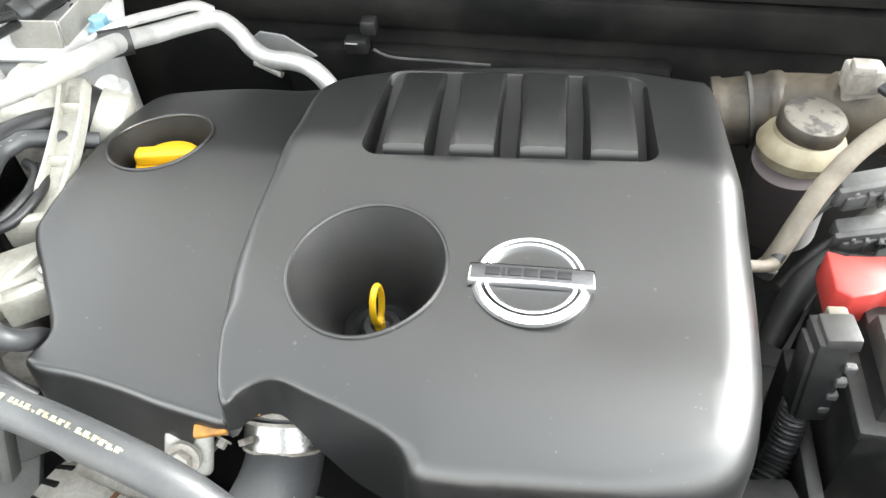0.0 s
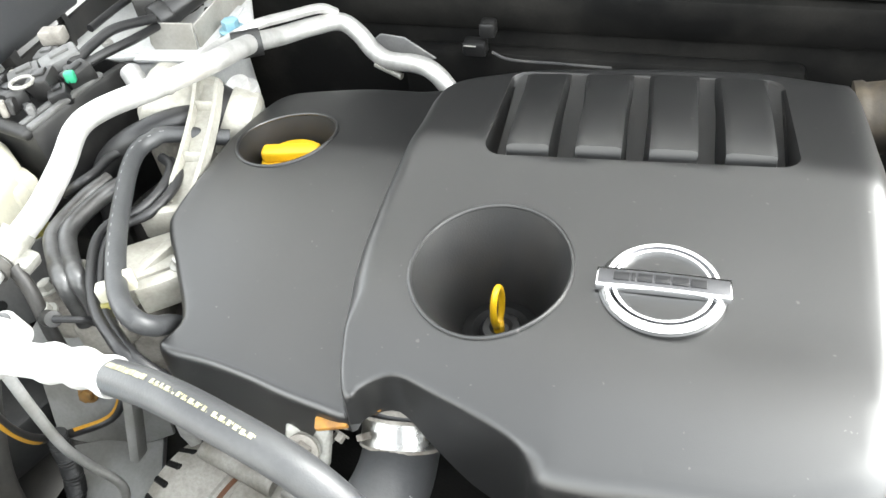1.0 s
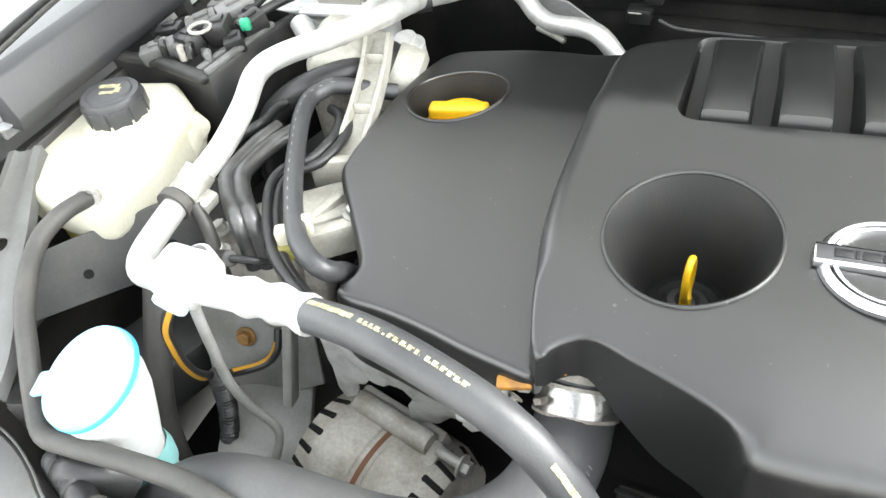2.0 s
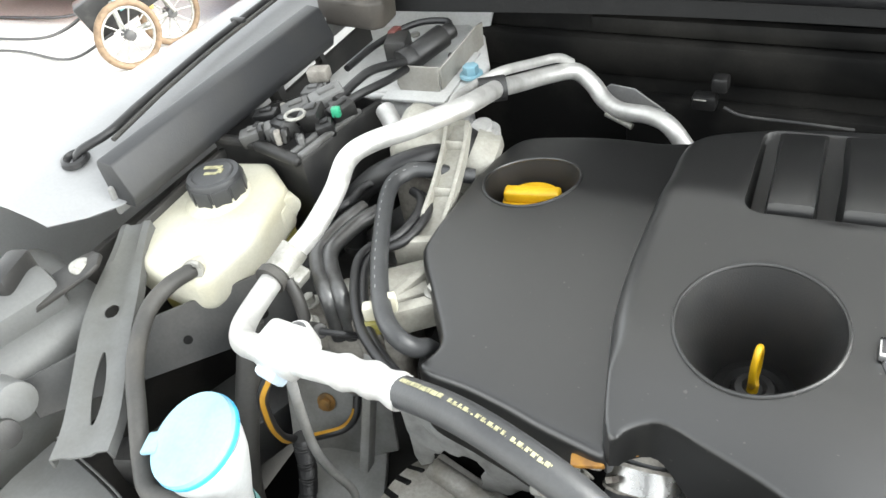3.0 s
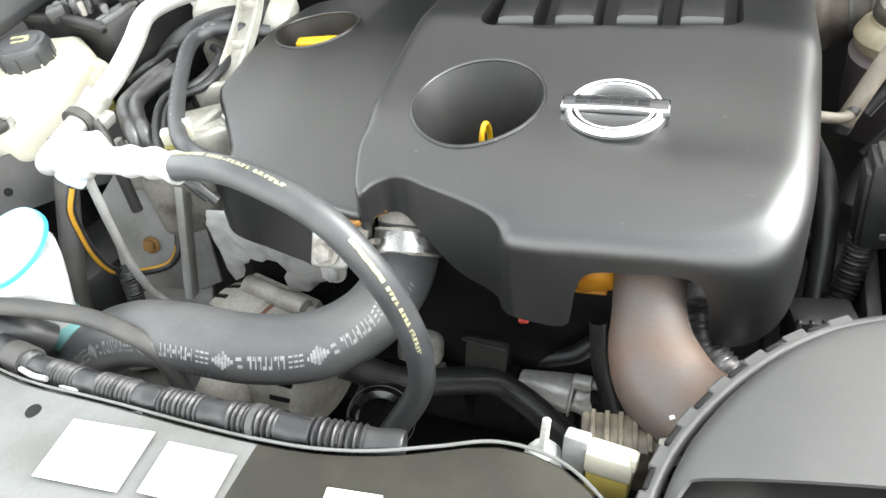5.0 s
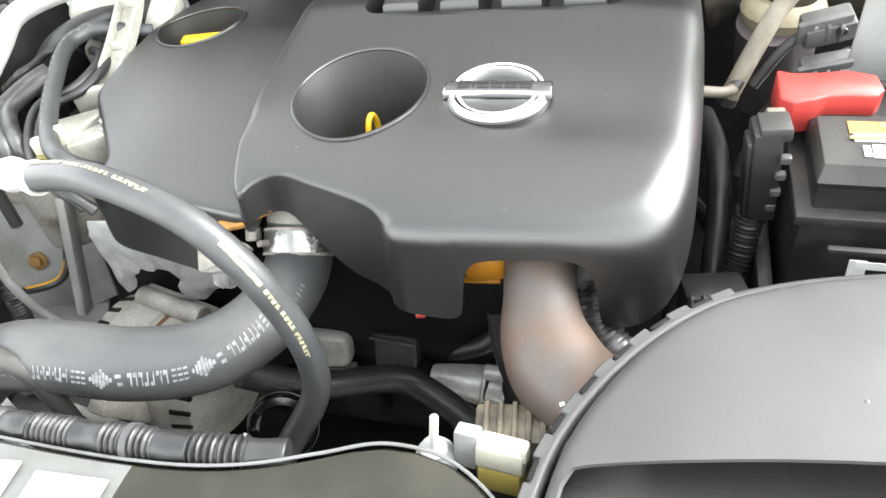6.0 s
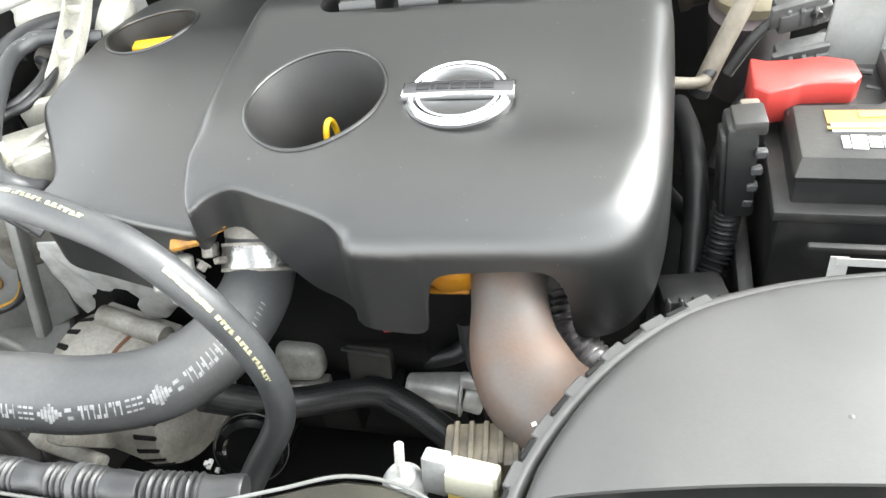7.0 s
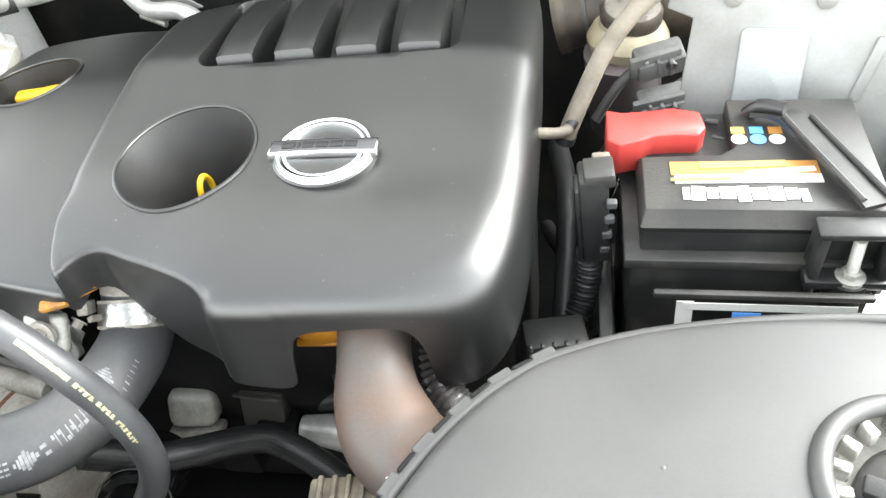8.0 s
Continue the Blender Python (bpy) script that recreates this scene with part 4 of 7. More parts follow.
part("corner_cap", join(box((-0.560, 0.502, 0.904), (0.075, 0.014, 0.012), (0, 0, -12), bev=0.005, seg=3), box((-0.625, 0.512, 0.902), (0.07, 0.014, 0.010), (0, 0, 2), bev=0.004)), BLACK_DUSTY, relay)
for x, y, z, sx, sy, sz, rz, mat in ((-0.600, 0.520, 0.910, 0.040, 0.018, 0.018, 30, CONNECTOR_GREY), (-0.572, 0.535, 0.915, 0.030, 0.020, 0.022, -20, BLACK), (-0.575, 0.565, 0.918, 0.034, 0.020, 0.020, 40, CONNECTOR_GREY),
                                     (-0.545, 0.555, 0.920, 0.026, 0.026, 0.024, 15, BLACK), (-0.548, 0.590, 0.922, 0.040, 0.022, 0.024, 50, CONNECTOR_GREY), (-0.520, 0.575, 0.918, 0.030, 0.018, 0.022, 70, BLACK),
                                     (-0.610, 0.552, 0.912, 0.032, 0.016, 0.018, 10, BLACK), (-0.525, 0.548, 0.912, 0.020, 0.018, 0.018, 35, BLACK), (-0.580, 0.606, 0.915, 0.028, 0.018, 0.020, 5, CONNECTOR_GREY)):
    c = part("connector", box((x, y, z), (sx, sy, sz), (8, -10, rz), bev=0.003), mat, relay)
    part("latch", box((x, y, z + sz / 2 + 0.001), (sx * 0.5, sy * 0.4, 0.004), (8, -10, rz), bev=0.001), mat, c)
part("green_clip", box((-0.517, 0.562, 0.926), (0.010, 0.008, 0.012), (0, 0, 20), bev=0.002), GREEN, relay)
part("pale_plug", box((-0.585, 0.628, 0.930), (0.026, 0.018, 0.016), (0, 0, 15), bev=0.003), CAST_DIRTY, relay)
part("ring_terminal", tube([(-0.556 + 0.011 * math.cos(a), 0.540 + 0.011 * math.sin(a), 0.930) for a in (2 * math.pi * k / 20 for k in range(20))], 0.002, n=8, closed=True, smooth_path=False), CAST, relay)
for k, pts in enumerate(([(-0.532, 0.584, 0.925), (-0.530, 0.624, 0.928), (-0.525, 0.654, 0.928), (-0.513, 0.702, 0.915)],
                         [(-0.532, 0.584, 0.917), (-0.518, 0.614, 0.920), (-0.509, 0.656, 0.915), (-0.513, 0.702, 0.905)])):
    part("cable", tube(pts, (0.0054, 0.0050)[k], n=12), RUBBER, relay)
part("cable_plug", rod((-0.532, 0.584, 0.911), (-0.532, 0.584, 0.925), 0.012, 0.009, n=18), CONNECTOR_GREY, relay)
rnd = random.Random(12)
for k in range(14):
    x, y = -0.600 + 0.011 * (k % 7) + rnd.uniform(-0.004, 0.004), 0.520 + 0.050 * (k // 7) + rnd.uniform(-0.008, 0.008)
    part("fuse", box((x, y, 0.914 + rnd.uniform(-0.004, 0.004)), (0.007, 0.012, 0.016), (rnd.uniform(-12, 12), 0, rnd.uniform(20, 50)), bev=0.0015, seg=1), (BLACK, BLACK, CONNECTOR_GREY, CAST_DIRTY)[k % 4], relay)

# ---- strut tower, its bracket and valve ----
tower = thing("strut_tower", (-0.52, 0.74, 0.60), "dusty silver painted strut tower top", "strut tower", kind="structure")
tp = [(-0.510, 0.690), (-0.510, 0.840), (-0.540, 0.900), (-0.650, 0.880), (-0.675, 0.760), (-0.640, 0.690)]
part("dome", prism(tp, 0.56, 0.862, 0.016, 4), TOWER_SILVER, tower)
part("top_plate", prism([(-0.680, 0.690), (-0.590, 0.682), (-0.502, 0.697), (-0.440, 0.712), (-0.445, 0.790), (-0.490, 0.870), (-0.550, 0.915), (-0.660, 0.885), (-0.695, 0.820)], 0.864, 0.872, 0.003, 3), TOWER_SILVER, tower)
part("back_flange", sheet([(-0.085, -0.030), (0.075, -0.030), (0.085, 0.010), (0.060, 0.026), (-0.060, 0.020), (-0.085, 0.0)], 0.004, pose(-0.575, 0.895, 0.885, 72, 0, 12), bev=0.0015), TOWER_SILVER, tower)
part("kidney_pad", prism([(-0.590, 0.690), (-0.490, 0.700), (-0.500, 0.745), (-0.555, 0.748), (-0.585, 0.725)], 0.868, 0.8755, 0.004, 3), TOWER_SILVER, tower)
part("strut_hole", lathe([(0.030, 0.0), (0.032, 0.006), (0.026, 0.012), (0.018, 0.010), (0.0, 0.012)], (-0.555, 0.800, 0.868)), DARK, tower)
for x, y in ((-0.60, 0.71), (-0.515, 0.735), (-0.59, 0.85)):
    part("tower_bolt", hexbolt((x, y, 0.868), (0, 0, 1), 0.007, 0.007), CAST, tower)
BRACKET = material("beige_grey_steel", (0.30, 0.29, 0.265), 0.5, 0.1, second=(0.24, 0.23, 0.205), mix_scale=22, grain=0.08)
brkt = thing("valve_bracket", (-0.50, 0.76, 0.84), "bent grey sheet steel bracket carrying a black valve", "bracket")
part("front_plate", sheet([(-0.022, -0.020), (0.026, -0.020), (0.027, 0.020), (-0.029, 0.020), (-0.031, -0.004)], 0.003, pose(-0.500, 0.708, 0.886, 80, 0, 6)), BRACKET, brkt)
part("side_plate", sheet([(-0.07, -0.015), (0.06, -0.02), (0.064, 0.018), (0.045, 0.022), (0.02, 0.021), (-0.07, 0.020)], 0.003, pose(-0.478, 0.782, 0.884, 90, 0, 93)), BRACKET, brkt)
part("base_plate", box((-0.505, 0.745, 0.874), (0.085, 0.13, 0.004), (0, 0, 6), bev=0.001), TOWER_SILVER, brkt)
# solid dark discs give the shade of slots; nothing is cut
part("slot", rod((-0.486, 0.714, 0.889), (-0.484, 0.713, 0.889), 0.005), DARK, brkt)
part("slot", rod((-0.4815, 0.755, 0.897), (-0.4785, 0.755, 0.897), 0.006), DARK, brkt)
part("blue_bolt", hexbolt((-0.452, 0.752, 0.876), (0, 0, 1), 0.010, 0.012), BLUE, brkt, "pale blue plastic cap nut")
valve = thing("vacuum_valve", (-0.51, 0.77, 0.87), "black cylindrical solenoid valve lying in its bracket", "valve")
part("valve_body", join(rod((-0.530, 0.742, 0.897), (-0.508, 0.792, 0.907), 0.0155, n=24), rod((-0.536, 0.730, 0.895), (-0.528, 0.746, 0.898), 0.018, n=24), rod((-0.508, 0.792, 0.907), (-0.502, 0.806, 0.909), 0.011)), BLACK, valve)
part("valve_hose", tube([(-0.503, 0.804, 0.909), (-0.520, 0.822, 0.912), (-0.56, 0.805, 0.912), (-0.585, 0.75, 0.908), (-0.585, 0.68, 0.910)], 0.0045, n=12), RUBBER, valve)
part("valve_plug", box((-0.555, 0.755, 0.905), (0.03, 0.04, 0.03), (0, 0, 20), bev=0.005), BLACK_DUSTY, valve)
part("valve_red", box((-0.567, 0.770, 0.915), (0.012, 0.02, 0.015), bev=0.003), material("dull_red_plastic", (0.10, 0.03, 0.025), 0.6), valve)

# ---- wing, its gutter and trims ----
wing = thing("front_wing", (-0.74, 0.55, 0.35), "silver painted front wing with a rolled inner gutter", "car wing")
wb = bmesh.new()
prof = [(-0.680, 0.925), (-0.700, 0.926), (-0.722, 0.932), (-0.742, 0.938), (-0.775, 0.944), (-0.820, 0.946), (-0.855, 0.938), (-0.882, 0.912), (-0.898, 0.86), (-0.908, 0.78), (-0.913, 0.60), (-0.905, 0.36)]
rows = []
for j in range(25):
    t = j / 24
    lift = 0.012 * t + 0.02 * t * t
    inx = 0.020 * smooth01(0.25, 0.0, t)
    rows.append([wb.verts.new((x + inx + 0.09 * t * smooth01(-0.73, -0.84, x), 0.370 - 1.5 * min(0.04, max(0.0, -0.68 - x)) + t * 1.25, z + lift - 0.015 * (1 - smooth01(0, 0.15, t)))) for x, z in prof])
for a, b in zip(rows, rows[1:]):
    for i in range(len(prof) - 1):
        wb.faces.new((a[i], a[i + 1], b[i + 1], b[i]))
wp = part("panel", wb, WING_SILVER, wing)
sm = wp.modifiers.new("thickness", "SOLIDIFY")
sm.thickness = 0.0015
for y in (0.42, 0.56, 0.72):
    part("wing_bolt", hexbolt((-0.693, y, 0.928 + 0.012 * (y - 0.27) / 1.35), (0, 0, 1), 0.006, 0.005), SILVER_DUSTY, wing)
part("gutter_lip", box((-0.674, 0.67, 0.915), (0.006, 0.60, 0.035), (1, 8, 0), bev=0.002), SILVER_DUSTY, wing)
cord = thing("gutter_cable", (-0.715, 0.6, 0.93), "black rubber-sheathed cable clipped along the wing gutter", "cable")
part("cord", tube([(-0.742, 0.392, 0.930), (-0.736, 0.398, 0.944), (-0.716, 0.4254, 0.953), (-0.722, 0.472, 0.955), (-0.728, 0.520, 0.956), (-0.7405, 0.625, 0.958), (-0.7455, 0.740, 0.961), (-0.748, 0.867, 0.966), (-0.750, 1.0, 0.976)], 0.0050, n=12), RUBBER, cord)
part("cord_inner", tube([(-0.704, 0.42, 0.950), (-0.711, 0.472, 0.953), (-0.718, 0.520, 0.955), (-0.730, 0.625, 0.957), (-0.735, 0.740, 0.960), (-0.738, 0.86, 0.965)], 0.0028, n=8), RUBBER_DUSTY, cord)
part("grommet", lathe([(0.007, -0.004), (0.008, 0.001), (0.011, 0.0035), (0.0145, 0.002), (0.016, -0.003)], (-0.742, 0.392, 0.938), (0.05, -0.15, 1), n=32), RUBBER, cord, "black rubber grommet ring")
part("cord_clip", box((-0.741, 0.68, 0.963), (0.022, 0.008, 0.006), bev=0.002), RUBBER, cord)
part("cord_stud", rod((-0.735, 0.835, 0.962), (-0.734, 0.838, 0.985), 0.006), RUBBER, cord)
trim = thing("wing_inner_trim", (-0.665, 0.55, 0.80), "dusty dark grey plastic channel along the inner wing", "trim channel")
part("channel", prism([(0, 0), (0.032, -0.002), (0.036, 0.012), (0.024, 0.050), (0.004, 0.053), (0, 0.046)], 0.0, 0.365, 0.003, 2, Matrix(((1, 0, 0.01, -0.681), (0, 0, 1, 0.375), (0, 1, 0.012, 0.905), (0, 0, 0, 1)))), material("dark_slate_plastic", (0.026, 0.027, 0.029), 0.5, second=(0.034, 0.034, 0.034), mix_scale=16, bump=0.15), trim)
part("channel_wall", box((-0.652, 0.60, 0.855), (0.008, 0.46, 0.08), (2, 0, 0), bev=0.003), BLACK_DUSTY, trim)
part("channel_arch", lathe([(0.05, -0.01), (0.052, 0.0), (0.05, 0.01), (0.04, 0.012)], (-0.655, 0.665, 0.90), (1, 0, 0.2)), BLACK_DUSTY, trim)

# inner wing panels and front-corner brackets
inner = thing("inner_wing", (-0.60, 0.35, 0.45), "inner wing sheet coloured dark as the void behind, with a holed grey rail below the tank", "inner wing", kind="structure")
# sheet coloured near black in place of the shaded void behind the tank
part("wing_sheet", join(box((-0.690, 0.50, 0.54), (0.010, 0.95, 0.66), (0, 0, 0), bev=0.003), box((-0.60, 0.545, 0.68), (0.16, 0.010, 0.26), (0, 0, 0), bev=0.003)), BLACK_DUSTY, inner)
# rail in a darker grey than the other body sheet
part("rail", join(sheet([(-0.19, 0.015), (0.02, -0.012), (0.10, -0.03), (0.10, 0.05), (-0.10, 0.06), (-0.19, 0.055)], 0.004, pose(-0.520, 0.335, 0.800, 74, 0, 58)), box((-0.53, 0.40, 0.66), (0.09, 0.36, 0.06), (0, 0, -20), bev=0.006)), material("darkened_rail_grey", (0.042, 0.043, 0.043), 0.5, 0.1, second=(0.062, 0.061, 0.059), mix_scale=14, grain=0.1, bump=0.15), inner)
# dark discs laid on the rail as the shade inside its holes
for dx, dz, r in ((-0.10, 0.038, 0.0045), (-0.045, 0.022, 0.0045), (0.03, 0.012, 0.005)):
    part("rail_hole", placed(rod((dx, dz, 0.003), (dx, dz, 0.0052), r, n=20, bev=0), pose(-0.520, 0.335, 0.800, 74, 0, 58)), DARK, inner)
leg = thing("chassis_leg", (-0.34, 0.33, 0.42), "grey painted chassis leg and flat bracket with a yellowed bolt", "chassis leg", kind="structure")
part("leg_box", prism([(-0.44, 0.20), (-0.33, 0.20), (-0.28, 0.38), (-0.33, 0.60), (-0.46, 0.60), (-0.46, 0.38)], 0.55, 0.640, 0.008, 3), BLACK_DUSTY, leg)
part("leg_plate", sheet([(-0.055, -0.060), (0.010, -0.075), (0.065, -0.055), (0.050, 0.090), (-0.030, 0.085), (-0.060, 0.050)], 0.004, pose(-0.430, 0.352, 0.730, 66, 0, 12)), SILVER_DUSTY, leg)
part("leg_fold", box((-0.376, 0.334, 0.748), (0.010, 0.020, 0.13), (-24, 6, 12), bev=0.003), SILVER_DUSTY, leg)
part("leg_bolt", hexbolt((-0.4379, 0.3405, 0.7253), (0.19, -0.89, 0.41), 0.0068, 0.007), BRASS, leg)
# dark disc painted in for the shade of an uncut hole
part("leg_hole", rod((-0.4480, 0.3560, 0.6740), (-0.4470, 0.3500, 0.6765), 0.010, n=20, bev=0), DARK, leg)
part("leg_step", box((-0.400, 0.285, 0.66), (0.09, 0.10, 0.012), (10, 0, 25), bev=0.003), SILVER_DUSTY, leg)
wire_t = thing("yellow_striped_wire", (-0.42, 0.29, 0.70), "black sheathed wire with a yellow stripe in a loop", "wire")
WIRE = [(-0.372, 0.246, 0.900), (-0.388, 0.243, 0.872), (-0.400, 0.247, 0.840), (-0.414, 0.256, 0.800), (-0.424, 0.268, 0.765), (-0.430, 0.285, 0.738), (-0.424, 0.305, 0.720), (-0.410, 0.325, 0.713), (-0.402, 0.338, 0.722), (-0.405, 0.352, 0.735)]
w0 = part("wire_sheath", tube(WIRE, 0.0044, n=10), RUBBER, wire_t)
part("wire_stripe", printed(WIRE, 0.0044, (0.25, -0.6, 0.75), [(0.0, 0.16, -0.7, 0.45), (0.20, 0.26, -0.7, 0.45)]), STRIPE_YEL, w0)
down = thing("drain_pipe", (-0.40, 0.28, 0.50), "grey drain pipe bent down to the chassis leg", "pipe")
part("pipe", tube([(-0.362, 0.255, 0.90), (-0.372, 0.258, 0.84), (-0.380, 0.262, 0.78), (-0.382, 0.270, 0.735), (-0.365, 0.272, 0.70), (-0.372, 0.255, 0.66)], 0.0042, n=12), SILVER_DUSTY, down)
hose_thing("corrugated_conduit", [(-0.424, 0.285, 0.745), (-0.426, 0.278, 0.70), (-0.430, 0.266, 0.66), (-0.44, 0.25, 0.60)], ribbed(0.0085, 0.0042, 0.0012), RUBBER, "black corrugated cable conduit dropping past the chassis leg", "conduit", n=14, step=0.001)
hose_thing("dark_vertical_hose", [(-0.478, 0.325, 0.845), (-0.477, 0.300, 0.805), (-0.474, 0.276, 0.769), (-0.472, 0.254, 0.730), (-0.476, 0.242, 0.68), (-0.485, 0.235, 0.58)], 0.0118, RUBBER_DUSTY, "dusty black hose hanging behind the washer neck", n=18)
slam = thing("headlamp_bracket", (-0.60, 0.20, 0.60), "grey pressed steel headlamp bracket with slots and a bolt", "bracket")
SLAM = [(-0.520, 0.150, 0.846), (-0.534, 0.178, 0.850), (-0.556, 0.212, 0.859), (-0.585, 0.252, 0.868), (-0.606, 0.285, 0.874), (-0.628, 0.325, 0.882), (-0.652, 0.368, 0.890)]
sc = along(SLAM, 0.003)
sbm = bmesh.new()
rows = []


def slot_half(f):
    """Half width of the long and the short slot, as a share of the half width."""
    if 0.11 < f < 0.40:
        return 0.20 * math.sin(math.pi * (f - 0.11) / 0.29) ** 0.6
    if 0.545 < f < 0.605:
        return 0.26 * math.sin(math.pi * (f - 0.545) / 0.06) ** 0.35
    return 0.0


for k, p in enumerate(sc):
    f = k / (len(sc) - 1)
    half = 0.0275 - 0.010 * smooth01(0.55, 0.95, f)
    w = Vector((0.86, 0.50, 0.05)) * half
    hs = max(slot_half(f), 0.01)
    lip = -0.0045 if slot_half(f) > 0 else -0.003
    rows.append((slot_half(f) > 0, [sbm.verts.new(p + w * u + Vector((0, 0, dz))) for u, dz in ((-1.0, -0.012), (-0.94, -0.001), (-0.55, 0.0), (-0.32, -0.003), (-hs, lip), (hs, lip), (0.32, -0.003), (0.55, 0.0), (0.94, -0.001), (1.0, -0.012))]))
for (ha, a), (hb, b) in zip(rows, rows[1:]):
    for q in range(9):
        if not (q == 4 and ha and hb):
            sbm.faces.new((a[q], a[q + 1], b[q + 1], b[q]))
press = part("pressing", sbm, PANEL_SILVER, slam)
pm = press.modifiers.new("thickness", "SOLIDIFY")
pm.thickness = 0.0025
part("lamp_arm", prism([(-0.060, -0.030), (0.020, -0.018), (0.034, -0.010), (0.038, 0.004), (0.030, 0.016), (0.016, 0.020), (-0.060, 0.012)], 0.0, 0.006, 0.002, 2, pose(-0.658, 0.282, 0.884, 0, -14, 48)), BLACK_DUSTY, slam)
part("arm_washer", lathe([(0.011, 0), (0.011, 0.002), (0.006, 0.003), (0.005, 0.005), (0.0, 0.005)], (-0.648, 0.293, 0.893), (0.2, 0, 1)), CAST, slam)
lampb = thing("headlamp_housing", (-0.72, 0.17, 0.55), "grey plastic back of the headlamp in the front corner", "headlamp")
part("housing", join(box((-0.735, 0.17, 0.80), (0.16, 0.30, 0.14), (0, 8, -10), bev=0.03, seg=4), box((-0.690, 0.235, 0.872), (0.05, 0.09, 0.05), (0, 12, -15), bev=0.012), rod((-0.665, 0.17, 0.84), (-0.610, 0.165, 0.855), 0.018)), PANEL_SILVER, lampb)
part("bulb_plug", rod((-0.640, 0.145, 0.83), (-0.600, 0.140, 0.845), 0.013), BLACK_DUSTY, lampb)
part("lamp_connector", box((-0.70, 0.255, 0.90), (0.025, 0.05, 0.03), (0, 0, 20), bev=0.006), BLACK_DUSTY, lampb)


# ---- front of the engine ----
charge = thing("charge_air_hose", (-0.15, 0.20, 0.66), "wide grey-black rubber charge air hose with white markings", "hose")
CH = [(-0.106, 0.362, 0.856), (-0.105, 0.334, 0.820), (-0.103, 0.309, 0.799), (-0.102, 0.276, 0.798), (-0.112, 0.234, 0.799), (-0.140, 0.199, 0.803), (-0.185, 0.178, 0.812), (-0.235, 0.172, 0.818), (-0.285, 0.173, 0.810), (-0.330, 0.173, 0.788), (-0.370, 0.168, 0.755), (-0.41, 0.16, 0.71)]
cho = part("hose_body", tube(CH[1:], 0.0285, n=30, step=0.005), HOSE_GREY, charge)
marks, s = [], 0.085
rnd = random.Random(9)
while s < 0.37:
    marks += [(s + 0.0021 * q, s + 0.0017 + 0.0021 * q, 0.02, 0.06 + 0.07 * (3 - abs(3 - q))) for q in range(7)]
    s += 0.0165
    for k in range(3):
        marks += [(s, s + 0.0026, -0.13, 0.03), (s, s + 0.0026, 0.02, 0.03), (s, s + 0.0026, 0.17, 0.03)]
        s += 0.0036
    s += 0.0015
    for k in range(7):
        w = rnd.uniform(0.0022, 0.0034)
        marks += [(s, s + 0.0009, 0.02, 0.19), (s + w * 0.4, s + w, rnd.choice((-0.12, 0.02, 0.15)), 0.06)]
        s += w + 0.0010
    s += 0.002
    marks += [(s, s + 0.0035, -0.10, 0.05), (s + 0.001, s + 0.0045, 0.12, 0.05)]
    s += 0.0065
for k in range(9):
    marks += [(0.070 + 0.0042 * k, 0.0708 + 0.0042 * k, -0.62, 0.08), (0.230 + 0.0042 * k, 0.2308 + 0.0042 * k, -0.62, 0.08)]
tagged(part("printing", printed(CH[1:], 0.0285, (0.05, -0.88, 0.50), marks, step=0.003), PRINT_WHITE, cho), kind="stuff")
part("steel_neck", tube([(-0.106, 0.368, 0.862), (-0.1055, 0.346, 0.836), (-0.1050, 0.334, 0.822)], 0.0285, n=30), CAST_DIRTY, charge, "rust-tinged metal neck")
clampb = part("hose_clamp", tube([(-0.1045, 0.3285, 0.8155), (-0.1035, 0.3140, 0.8025)], 0.0308, n=36, caps=False), material("clamp_steel", (0.30, 0.30, 0.295), 0.28, 0.9, second=(0.25, 0.24, 0.22), mix_scale=60, bump=0.15), charge, "bright steel hose clamp")
part("clamp_edge", join(tube([(-0.1047, 0.3300, 0.8168), (-0.1045, 0.3280, 0.8150)], 0.0313, n=36, caps=False), tube([(-0.1036, 0.3152, 0.8035), (-0.1034, 0.3134, 0.8018)], 0.0311, n=36, caps=False), box((-0.1225, 0.3005, 0.8275), (0.006, 0.015, 0.005), (-48, -30, 6), bev=0.001)), CAST_DIRTY, clampb)
part("clamp_screw", join(box((-0.139, 0.312, 0.826), (0.010, 0.016, 0.012), (-40, 0, 10), bev=0.002), hexbolt((-0.144, 0.304, 0.819), (-0.3, -0.8, -0.3), 0.0045, 0.006)), CAST_DIRTY, clampb)

gasket = thing("gasket_tab", (-0.13, 0.30, 0.83), "orange-brown gasket tab by the charge pipe", "gasket")
part("tab", join(box((-0.136, 0.287, 0.861), (0.024, 0.010, 0.006), (15, -10, 12), bev=0.002), box((-0.118, 0.298, 0.866), (0.026, 0.012, 0.005), (15, -8, 30), bev=0.001)), material("aged_gasket", (0.30, 0.145, 0.02), 0.6, second=(0.16, 0.075, 0.02), mix_scale=70), gasket)
eye = thing("lifting_bracket", (-0.16, 0.29, 0.78), "dull steel lifting eye with a large hexagon bolt", "bracket")
part("plate", box((-0.163, 0.288, 0.822), (0.034, 0.010, 0.034), (-30, 8, 10), bev=0.008, seg=3), CAST, eye)
part("nut", hexbolt((-0.163, 0.281, 0.826), (0, -0.85, 0.5), 0.0085, 0.008), CAST_DIRTY, eye)
part("washer", lathe([(0.0125, -0.001), (0.0125, 0.0015), (0.009, 0.002), (0.0, 0.002)], (-0.163, 0.2825, 0.8255), (0, -0.85, 0.5), n=32), CAST, eye)

shield = thing("heat_shield", (-0.22, 0.30, 0.72), "crinkled bright metal shield under the side of the cover", "heat shield")
